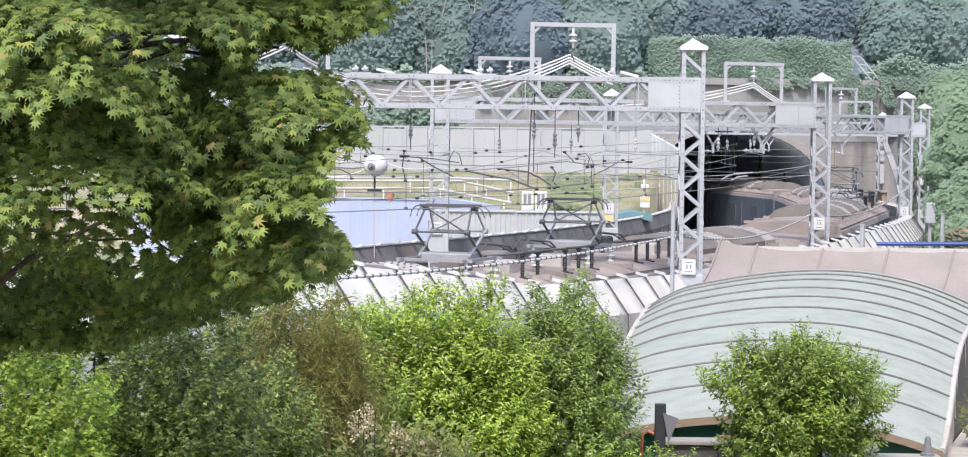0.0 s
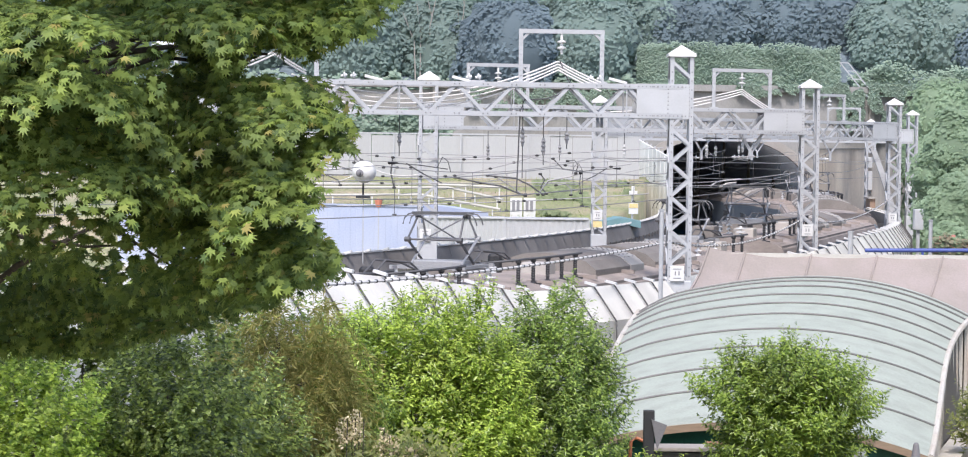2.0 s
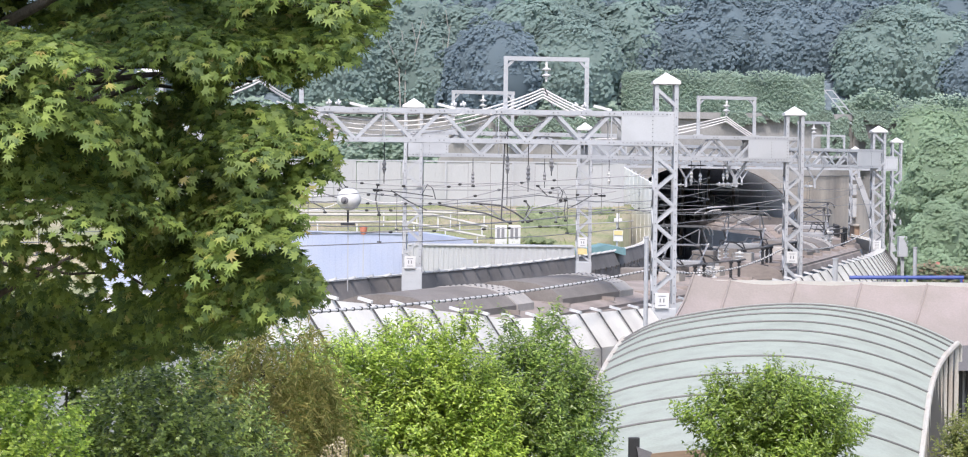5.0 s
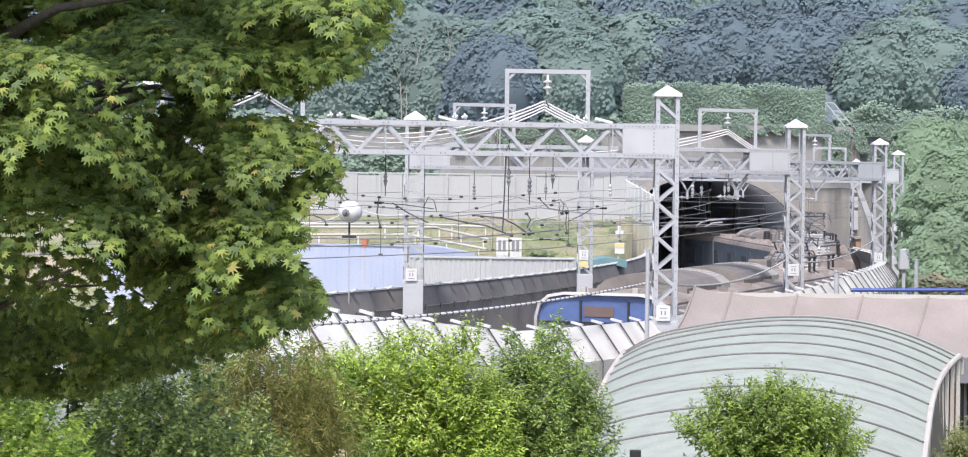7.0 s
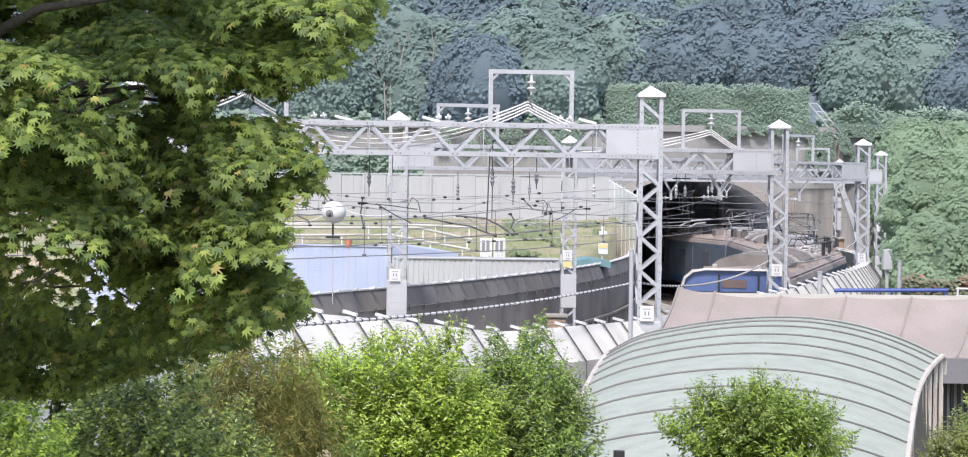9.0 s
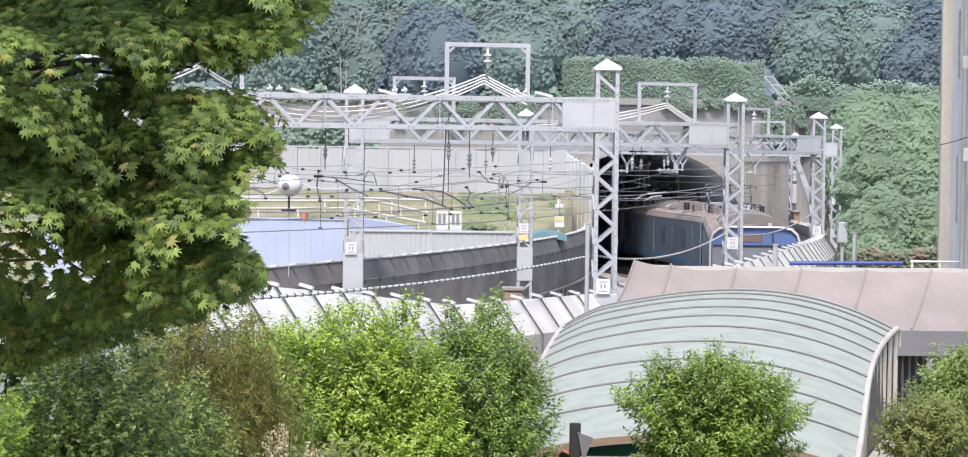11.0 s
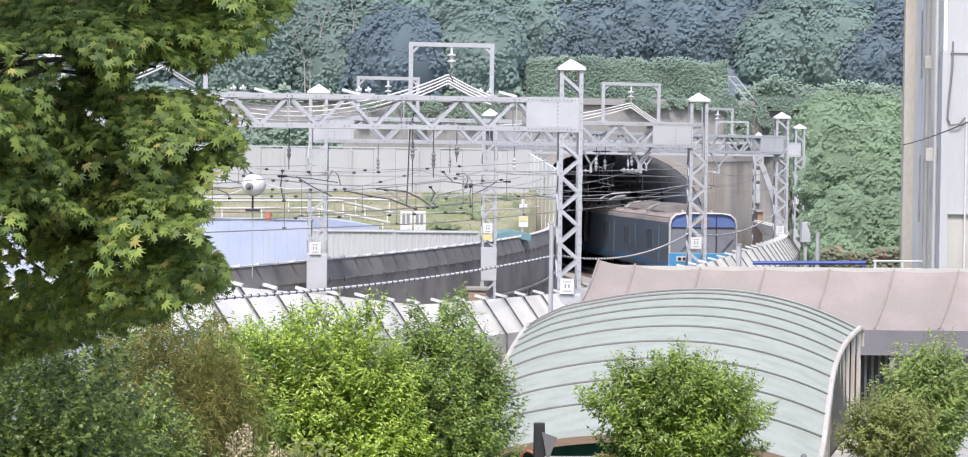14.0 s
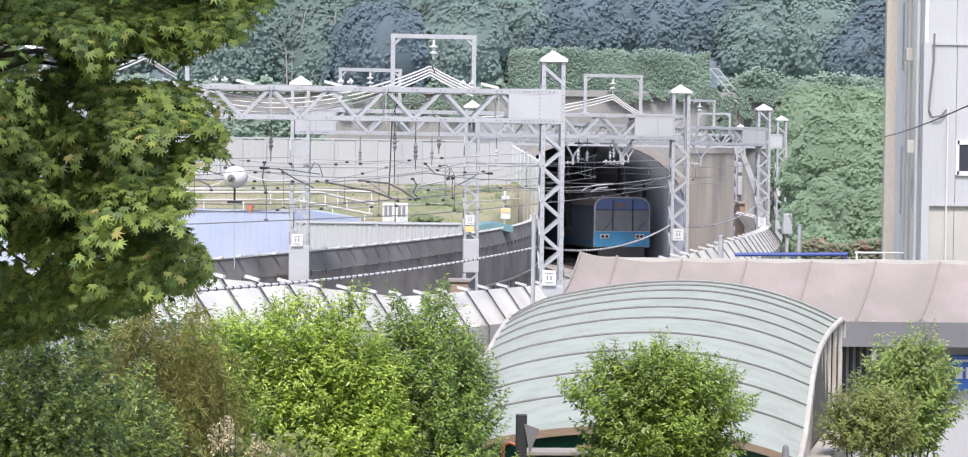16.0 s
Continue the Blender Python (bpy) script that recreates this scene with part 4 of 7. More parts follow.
# metres from the rear end of the train: rear and front of each car
CARS = []
rear = train_car(26.2, True, (-6.9, -0.2), (10.4,), ((7.9, 8.8), (11.4, 12.7)))
CARS.append((rear, 0.0, 26.2))
mid = train_car(22.6, False, (-0.1, 4.2), (-7.6, 8.6), ((-11.0, -9.2), (-6.2, -2.6), (9.8, 11.0)))
CARS.append((mid, 27.0, 49.6))
third = train_car(22.6, False, (-0.1, 4.2), (-7.6,), ((-11.0, -9.2), (-6.2, -2.6)))
CARS.append((third, 50.2, 72.8))
plain = train_car(22.6, False, (-4.2, 0.0, 4.2), (8.6,), ((6.0, 7.4), (9.8, 11.0)))
CARS.append((plain, 73.4, 96.0))
CARS.append((copy_thing(third, Matrix()), 96.6, 119.2))
for k in range(3):
    e = train_car(22.6, False, (-4.2, 0.0, 4.2)) if k == 0 else copy_thing(CARS[-1][0], Matrix())
    CARS.append((e, 119.8 + 23.2 * k, 142.4 + 23.2 * k))
SPEED, START = 8.2, -64.4


def rear_at(t):
    """Where the rear of the train is along the line: it coasts past the gantries and picks up again in the tunnel."""
    return START + SPEED * t + float(np.interp(t, [0, 4, 6.2, 6.6, 7, 8, 9.2, 10.5, 12, 13.5, 14.5, 15.5, 16], [0, 0, 0.6, 0.35, -0.1, -1.45, -2.2, -2.65, -2.9, -2.6, -1.6, 0.1, 1.0]))


def car_pose(a, b):
    """A car stands with both its bogies on the line."""
    sa, sb = a + 3.2, b - 3.2
    p, q = along(sa, 0, 0), along(sb, 0, 0)
    d = q - p
    m = Matrix.Translation((p + q) / 2) @ Matrix.Rotation(-math.atan2(d.x, d.y), 4, "Z")
    return m


def motions():
    for car, a, b in CARS:
        walk(car, [(t * 0.5, car_pose(rear_at(t * 0.5) + a, rear_at(t * 0.5) + b)) for t in range(33)])


# ======== foliage helpers ========
def leaf_mesh(name, pos, nrm, tip, size, shape, material, parent=None, label=""):
    """Many leaves in one mesh: shape is a flat outline (along, across, lift) fanned from its first point."""
    pos, nrm, tip, size = (np.asarray(v, dtype=float) for v in (pos, nrm, tip, size))
    n = len(pos)
    nrm = nrm / np.linalg.norm(nrm, axis=1, keepdims=True)
    tip = tip - nrm * np.sum(tip * nrm, axis=1, keepdims=True)
    tip = tip / (np.linalg.norm(tip, axis=1, keepdims=True) + 1e-9)
    side = np.cross(nrm, tip)
    sh = np.asarray(shape, dtype=float)
    k = len(sh)
    v = pos[:, None, :] + size[:, None, None] * (sh[None, :, 0:1] * tip[:, None, :] + sh[None, :, 1:2] * side[:, None, :] + sh[None, :, 2:3] * nrm[:, None, :])
    tri = np.array([(0, i, i + 1) for i in range(1, k - 1)])
    f = (np.arange(n)[:, None, None] * k + tri[None]).reshape(-1, 3)
    me = bpy.data.meshes.new(name)
    me.vertices.add(n * k)
    me.vertices.foreach_set("co", v.reshape(-1))
    me.loops.add(len(f) * 3)
    me.loops.foreach_set("vertex_index", f.reshape(-1).astype(np.int32))
    me.polygons.add(len(f))
    me.polygons.foreach_set("loop_start", np.arange(0, len(f) * 3, 3, dtype=np.int32))
    me.update(calc_edges=True)
    return part_mesh(name, me, material, parent, label)


LANCE = [(0, 0, 0), (0.45, 0.19, 0.07), (1, 0, -0.06), (0.45, -0.19, 0.07)]
OVAL = [(0, 0, 0), (0.42, 0.34, 0.08), (1, 0, -0.05), (0.42, -0.34, 0.08)]
CLUMP = [(0, 0, 0), (0.1, 0.42, 0.1), (0.6, 0.5, 0.0), (1.05, 0.12, -0.12), (0.8, -0.45, 0.05), (0.2, -0.4, 0.1)]
FLAKE = [(0, 0, 0), (0.75, 0.5, 0.05), (0.9, -0.45, -0.08)]
KITE = [(0, 0, 0), (0.5, 0.42, 0.1), (1.0, 0.0, -0.12), (0.5, -0.42, 0.1)]
STRAND = [(0, 0, 0), (0.5, 0.024, 0.08), (1, 0.0, -0.1), (0.5, -0.024, 0.08)]
PALM = [(0.0, 0.0, 0.0), (0.02, -0.16, -0.02)]
for ang, ln in ((-118, 0.5), (-76, 0.76), (-36, 0.93), (0, 1.0), (36, 0.93), (76, 0.76), (118, 0.5)):
    PALM.append((0.1 + ln * math.cos(radians(ang)), ln * math.sin(radians(ang)), -0.2 * ln * ln))
    notch = radians(ang + 20)
    PALM.append((0.1 + 0.38 * math.cos(notch), 0.38 * math.sin(notch), 0.0))
PALM[-1] = (0.02, 0.16, -0.02)
rs = np.random.RandomState(7)


def unit(n):
    v = rs.normal(size=(n, 3))
    return v / np.linalg.norm(v, axis=1, keepdims=True)


def lumpy(dirs, seed, k=2.4, a=0.27):
    return np.array([1 + a * noise.noise(Vector(d * k) + Vector((seed, seed * 1.7, 0))) + 0.5 * a * noise.noise(Vector(d * k * 2.7) + Vector((seed, 0, seed))) for d in dirs])


def bush(name, label, centre, radii, leaves, size, material, seed, shoots=30, foot=None, shape=LANCE, stems=7, depth=0.56):
    """A leafy shrub: stems from the foot, leafy shoots rising through an uneven crown, and longer young shoots above it."""
    b = thing(name, label, "bush" if name != "small_tree" else "tree")
    c, r = np.array(centre), np.array(radii)
    per = 18
    leaves, size = int(leaves * 2.1), size * 0.84
    n = leaves // per + shoots
    d = unit(n)
    d[:, 1] = np.where(rs.rand(n) < 0.6, -np.abs(d[:, 1]), d[:, 1])
    young = np.arange(n) >= n - shoots
    d[young, 2] = np.abs(d[young, 2]) * 0.9 + 0.2
    d /= np.linalg.norm(d, axis=1, keepdims=True)
    shell = lumpy(d, seed, 2.6, 0.34) * np.where(young, 0.9, 1 - depth * rs.rand(n) ** 1.5)
    root = c + d * r * shell[:, None]
    g = d * np.array([0.7, 0.55, 0.45]) + np.array([0, -0.1, 0.8]) + rs.normal(size=(n, 3)) * 0.26
    g /= np.linalg.norm(g, axis=1, keepdims=True)
    ln = size * (2.8 + 2.6 * rs.rand(n)) * np.where(young, 1.5, 1.0)
    root = root - g * (ln * 0.55)[:, None]
    u = np.linspace(0.05, 1.0, per)
    pos = root[:, None, :] + g[:, None, :] * (ln[:, None] * u[None])[:, :, None]
    pos[:, :, 2] -= (ln[:, None] * 0.16 * (u * u)[None]) * (1 - np.abs(g[:, 2:3]))
    spin = np.arange(per) * 2.4
    a = np.cross(g, np.array([0.3, 1.0, 0.1]))
    a /= np.linalg.norm(a, axis=1, keepdims=True)
    q = np.cross(g, a)
    ring = a[:, None, :] * np.cos(spin)[None, :, None] + q[:, None, :] * np.sin(spin)[None, :, None]
    jit = rs.normal(size=ring.shape)
    tip = ring * (1.0 - 0.55 * u)[None, :, None] + g[:, None, :] * (0.35 + 0.9 * u)[None, :, None] + jit * 0.34
    nrm = g[:, None, :] * 0.75 + np.array([0, -0.25, 0.45]) - ring * 0.2 + jit[:, :, ::-1] * 0.42
    sz = size * (1.25 - 0.45 * u)[None, :] * (0.75 + 0.5 * rs.rand(n, per))
    leaf_mesh("foliage", pos.reshape(-1, 3), nrm.reshape(-1, 3), tip.reshape(-1, 3), sz.reshape(-1), shape, material, b)
    sh = bmesh.new()
    for k in list(range(n - shoots, n)) + list(range(0, min(n - shoots, 60))):
        tube(sh, [root[k], root[k] + g[k] * ln[k] * 0.95], [size * 0.05, size * 0.025], 3)
    tagged(part("shoot_growth", sh, BARK, b), kind="stuff")
    ft = np.array(foot if foot is not None else (centre[0], centre[1], centre[2] - radii[2]))
    bm = bmesh.new()
    for k in range(stems):
        e = c + unit(1)[0] * r * 0.62
        e[2] = max(e[2], c[2] - r[2] * 0.2)
        mpt = ft * 0.45 + e * 0.55 + rs.normal(size=3) * r * 0.08
        mpt[2] = ft[2] + (e[2] - ft[2]) * 0.45
        tube(bm, [ft + rs.normal(size=3) * np.array([0.05, 0.05, 0]), mpt, e], [0.05 * r[0], 0.03 * r[0], 0.008], 6)
    part("stem", bm, BARK, b)
    return b


# ======== front garden: podium, bushes, maple ========
bm = bmesh.new()
box(bm, -14, 6.4, 6.5, 29.2, -0.65, 1.15)
tagged(part("terrace", bm, EARTH), "raised planted terrace of dark soil", "terrace", kind="structure")

bush("bush", "bright green leafy bush beside the terrace hedge", (-0.62, 26.0, 2.85), (1.0, 0.95, 1.55), 17000, 0.08, BUSH_LEAF, 3, 170, (-0.7, 26, 1.1))
bush("bush", "bright yellow-green young bush with upright shoots", (-1.35, 25.4, 2.75), (0.62, 0.7, 1.5), 10500, 0.075, BUSH_LEAF, 9, 70, (-1.2, 25.4, 1.1))
bush("bush", "bright green bush with many young shoots", (0.05, 25.8, 2.8), (0.75, 0.7, 1.5), 11000, 0.075, BUSH_LEAF, 17, 70, (0.05, 25.8, 1.1))
bush("bush", "darker green rounded bush with small leaves", (0.92, 26.7, 2.85), (0.95, 0.9, 1.5), 17000, 0.075, BUSH_DARK, 5, 170, (0.9, 26.7, 1.1))
bush("bush", "round clipped green shrub on a short trunk", (3.76, 26.9, 3.0), (1.02, 0.95, 0.82), 12500, 0.08, BUSH_MID, 12, 170, (3.76, 26.9, 1.1), LANCE, 9, 0.6)
bush("bush", "low green hedge bush at the terrace edge", (2.0, 25.6, 1.92), (1.45, 0.45, 0.66), 7140, 0.07, BUSH_LEAF, 14, 20, (1.9, 25.6, 1.1))
bush("bush", "leafy yellow-green shrub under the maple", (-3.5, 17.0, 3.35), (0.95, 0.8, 1.35), 15000, 0.052, BUSH_LEAF, 21, 20, (-3.5, 17, 1.1), OVAL)
bush("bush", "broad-leaved green shrub under the maple", (-2.35, 17.6, 3.35), (0.75, 0.7, 1.35), 12500, 0.052, SHADED_LEAF, 25, 18, (-2.35, 17.6, 1.1), OVAL)
bush("bush", "grey-green shrub with thin twigs", (-2.05, 20.6, 3.0), (0.75, 0.6, 1.0), 7140, 0.075, SHADED_LEAF, 28, 20, (-2.05, 20.6, 1.1), LANCE)
bush("bush", "green shrub with deep shade put into its leaf colour", (-2.9, 15.6, 2.4), (1.1, 0.5, 0.9), 7500, 0.06, SHADED_LEAF, 31, 8, (-2.9, 15.6, 1.1), OVAL)
bush("bush", "green shrub behind the maple crown, leaves darkened for shade", (-3.3, 19.5, 3.7), (1.5, 0.6, 1.2), 9000, 0.07, SHADED_LEAF, 36, 10, (-3.3, 19.5, 1.1), OVAL)
bush("bush", "low green plant with long leaves", (-0.95, 22.6, 2.3), (0.85, 0.5, 0.62), 4420, 0.13, BUSH_DARK, 33, 10, (-0.95, 22.6, 1.1), LANCE)


def conifer():
    t = thing("conifer_shrub", "olive-tan feathery conifer with fine hanging sprays", "conifer")
    c, r = np.array((-1.84, 22.0, 3.42)), np.array((0.84, 0.6, 1.26))
    n = 760
    d = unit(n)
    base = c + d * r * (lumpy(d, 61, 3.0, 0.4) * (0.45 + 0.55 * rs.rand(n)))[:, None]
    P, T, S = [], [], []
    for p, q in zip(base, d):
        m = 34
        u = np.linspace(0, 1, m)
        out = np.array([q[0] * 0.8, q[1] * 0.8 - 0.1, 0.25]) + rs.normal(size=3) * 0.25
        ln = 0.26 + 0.16 * rs.rand()
        pts = p + out * (ln * u)[:, None] + np.array([0, 0, -0.9]) * (ln * u * u)[:, None]
        dirs = out + np.array([0, 0, -1.8]) * u[:, None]
        P.append(pts + rs.normal(size=(m, 3)) * 0.012)
        T.append(dirs + rs.normal(size=(m, 3)) * 0.55)
        S.append(0.06 + 0.06 * rs.rand(m))
    P, T, S = np.vstack(P), np.vstack(T), np.concatenate(S)
    leaf_mesh("foliage", P, rs.normal(size=P.shape) + np.array([0, -0.6, 0.5]), T, S, STRAND, CONIFER_LEAF, t)
    bm = bmesh.new()
    tube(bm, [(-1.86, 22, 1.1), (-1.84, 22, 2.6), (-1.88, 22, 4.2)], [0.07, 0.05, 0.01], 7)
    for k in range(18):
        q = unit(1)[0] * np.array([0.5, 0.45, 0.2])
        z = 2.1 + 2.0 * k / 18
        tube(bm, [(-1.86, 22, z), (-1.86 + q[0], 22 + q[1], z + 0.18)], [0.02, 0.006], 4)
    part("trunk", bm, BARK, t)


conifer()
bush("bush", "tall dark green shrub behind the conifer", (-2.1, 24.4, 3.1), (1.05, 0.6, 1.45), 9000, 0.075, BUSH_DARK, 52, 20, (-2.0, 24.4, 1.1))


bush("bush", "dark green shrub beside the canopy corner", (0.95, 28.0, 2.2), (0.95, 0.4, 1.1), 6000, 0.075, BUSH_DARK, 57, 20, (0.95, 28.0, 1.1))


def plumes():
    t = thing("plume_plant", "pale cream flower plumes over yellow-green leaves", "flowering plant")
    P, N, T, S = [], [], [], []
    st = bmesh.new()
    for x0, top0, n in ((-1.02, 3.68, 5), (-0.76, 3.55, 6), (-0.43, 3.39, 5)):
        for k in range(n):
            x, y = x0 + 0.07 * rs.normal(), 20.0 + 0.1 * rs.normal()
            top = top0 - 0.12 * rs.rand() * (k > 0)
            tube(st, [(x, y, 1.2), (x + 0.03 * rs.normal(), y, top)], [0.008, 0.004], 4)
            m = 60
            u = rs.rand(m)
            rad = 0.045 * (1 - u * 0.5)
            P.append(np.stack([x + rad * rs.normal(size=m), y + rad * rs.normal(size=m), top - 0.24 + 0.25 * u], 1))
            N.append(rs.normal(size=(m, 3)))
            T.append(rs.normal(size=(m, 3)) + np.array([0, 0, 0.8]))
            S.append(0.022 + 0.02 * rs.rand(m))
    tagged(leaf_mesh("plume", np.vstack(P), np.vstack(N), np.vstack(T), np.concatenate(S), OVAL, PALE_FLOWER, t), kind="stuff")
    m = 2600
    pos = np.stack([-0.65 + 0.26 * rs.normal(size=m), 20.2 + 0.2 * rs.normal(size=m), 3.14 + 0.15 * rs.normal(size=m)], 1)
    leaf_mesh("foliage", pos, rs.normal(size=(m, 3)) * 0.5 + np.array([0, -0.4, 0.7]), rs.normal(size=(m, 3)) + np.array([0, 0, 0.6]), 0.06 + 0.05 * rs.rand(m), LANCE, YELLOW_LEAF, t)
    part("stalk", st, BARK, t)


plumes()


def inside(poly, x, z):
    r = False
    for (x0, z0), (x1, z1) in zip(poly, poly[1:] + poly[:1]):
        if (z0 > z) != (z1 > z) and x < (x1 - x0) * (z - z0) / (z1 - z0) + x0:
            r = not r
    return r


def inside_all(poly, x, z):
    """Which of many points lie inside an outline."""
    r = np.zeros(len(x), bool)
    for (x0, z0), (x1, z1) in zip(poly, poly[1:] + poly[:1]):
        if z0 != z1:
            r ^= ((z0 > z) != (z1 > z)) & (x < (x1 - x0) * (z - z0) / (z1 - z0) + x0)
    return r


def maple():
    """A big maple whose crown comes in from the side: tiers of drooping boughs, each shingled with palmate leaves."""
    t = thing("maple_tree", "large green maple with layered palmate leaves and dark limbs", "tree")
    crown = [(-3.7, 7.7), (-0.1, 7.7), (-0.36, 6.75), (-0.49, 6.66), (-0.60, 6.57), (-0.74, 6.50), (-0.78, 6.42), (-0.86, 6.47), (-1.02, 6.47), (-1.10, 6.45), (-0.95, 6.41), (-0.86, 6.35),
             (-0.74, 6.27), (-0.62, 6.20), (-0.54, 6.13), (-0.62, 6.08), (-0.54, 6.04), (-0.64, 6.0), (-0.73, 5.95), (-0.79, 5.88), (-0.72, 5.76), (-0.80, 5.64), (-0.70, 5.53), (-0.62, 5.42),
             (-0.67, 5.36), (-0.86, 5.32), (-0.94, 5.26), (-1.08, 5.25), (-1.25, 5.14), (-1.5, 5.1), (-1.75, 5.0), (-2.2, 4.98), (-3.7, 4.9)]
    # thin places where daylight comes through: centre, half sizes, how open
    holes = [(-1.63, 6.43, 0.27, 0.13, -0.30), (-1.88, 5.66, 0.30, 0.18, -0.12), (-1.70, 5.46, 0.24, 0.13, -0.05), (-2.1, 5.82, 0.26, 0.10, -0.05), (-0.98, 6.40, 0.16, 0.06, -0.4), (-2.3, 5.55, 0.2, 0.1, 0.05)]

    def open_place(ax, az):
        r = np.zeros(len(ax), bool)
        for hx, hz, rx, rz, lim in holes:
            e = ((ax - hx) / rx) ** 2 + ((az - hz) / rz) ** 2
            for i in np.nonzero(e < 1)[0]:
                r[i] |= noise.noise(Vector((ax[i] * 20.0, az[i] * 24.0, hx))) > lim + 0.35 * e[i] ** 2
        return r

    P, N, T, S = [], [], [], []
    twig = bmesh.new()
    spots, tries = [], 0
    while len(spots) < 235 and tries < 9000:
        tries += 1
        back = len(spots) > 150
        ax, az = -2.65 + 2.25 * rs.rand(), 4.95 + 2.3 * rs.rand()
        if not inside(crown, ax + 0.05, az) or (not back and any(abs(ax - q[0]) < 0.17 and abs(az - q[1]) < 0.085 for q in spots)):
            continue
        spots.append((ax, az, back))
    for ax, az, back in spots:
        # the sunny near boughs on one side, the long upper layer, and the shaded mass set back under it
        near = min(1.0, max(0.0, (-1.76 - ax) / 0.15)) * min(1.0, max(0.0, (az - 5.6) / 0.15)) * (1.0 if 6.22 < az < 6.74 else 0.85)
        upper = min(1.0, max(0.0, (az - 6.42) / 0.1))
        deep = min(1.0, max(0.0, (5.62 - az) / 0.35)) * (1.0 if ax < -0.95 else 0.35)
        right = min(1.0, max(0.0, (ax + 1.55) / 0.4))
        y = 11.3 - 1.4 * near - 0.75 * right * (1 - upper) - 0.5 * upper * (1 - near) + (1.3 + 1.2 * min(1.0, max(0.0, (-1.45 - ax) / 0.3))) * deep + 0.2 * rs.normal()
        y += 1.5 * min(1.0, max(0.0, (az - 6.69) / 0.06)) * min(1.0, max(0.0, (-1.0 - ax) / 0.2))
        if -1.75 < ax < -1.1 and 6.57 < az < 6.76:
            y = 10.5 + 0.15 * rs.normal()
        if back:
            y = 12.6 + 0.8 * rs.rand() + 0.6 * deep
        f = y / 11.0
        c = np.array([ax * f, y, 6 + (az - 6) * f])
        r = np.array([0.30 + 0.16 * rs.rand(), 0.26 + 0.14 * rs.rand(), 0.08 + 0.05 * rs.rand()])
        m = int(5000 * r[0] * r[1]) if not back else 260
        phi = rs.rand(m) * 2 * np.pi
        th = np.arccos(1 - 1.16 * rs.rand(m))
        finger = 0.78 + 0.34 * np.sin(phi * 5 + ax * 40) * np.sin(th) + 0.1 * rs.normal(size=m)
        d = np.stack([np.cos(phi) * np.sin(th), np.sin(phi) * np.sin(th), np.cos(th)], 1)
        keep = d[:, 1] < 0.45
        phi, th, finger, d = phi[keep], th[keep], finger[keep], d[keep]
        lean = np.array([0.25, -0.35, 0]) * r[0]
        p = c + d * r * finger[:, None] + lean * np.sin(th)[:, None]
        p[:, 2] -= 0.13 * np.sin(th) ** 2 * finger ** 2
        k = len(p)
        nrm = d / r
        nrm /= np.linalg.norm(nrm, axis=1, keepdims=True)
        tip = np.stack([np.cos(phi) * np.cos(th) * r[0], np.sin(phi) * np.cos(th) * r[1], -np.sin(th) * r[2] - 0.07], 1) / r[0] + rs.normal(size=(k, 3)) * 0.30
        nrm = nrm + np.array([0.0, -0.30, 0.25]) + rs.normal(size=(k, 3)) * 0.26
        g = 11.0 / p[:, 1]
        qx, qz = p[:, 0] * g, 6 + (p[:, 2] - 6) * g
        ok = ((qz > 7.2) | inside_all(crown, qx + 0.035 * rs.normal(), qz + 0.03 * rs.normal())) & ~open_place(qx, qz)
        if not ok.any():
            continue
        P.append(p[ok])
        N.append(nrm[ok])
        T.append(tip[ok])
        S.append(0.032 + 0.016 * rs.rand(int(ok.sum())))
        if ok.mean() > 0.8:
            for q in range(3):
                a = 2.1 * q + ax * 9
                e = c + np.array([math.cos(a) * r[0], math.sin(a) * r[1], 0]) * 0.7 - np.array([0, 0, 0.06])
                tube(twig, [c + np.array([-0.05, 0.12, -0.03]), c * 0.5 + e * 0.5 + np.array([0, 0, -0.01]), e], [0.006, 0.004, 0.002], 4)
    # a sunlit bough farther off, seen through the gap in the crown
    m = 260
    far = np.array((-2.42, 16.0, 6.62)) + unit(m) * np.array((0.34, 0.2, 0.16)) * (rs.rand(m) ** 0.4)[:, None]
    P.append(far)
    N.append(np.array([0, -0.7, 0.7]) + rs.normal(size=(m, 3)) * 0.3)
    T.append(rs.normal(size=(m, 3)) + np.array([0, 0, -0.6]))
    S.append(0.05 + 0.02 * rs.rand(m))
    leaf_mesh("foliage", np.vstack(P), np.vstack(N), np.vstack(T), np.concatenate(S), PALM, MAPLE_LEAF, t)
    tagged(part("twig", twig, BARK, t), kind="stuff")
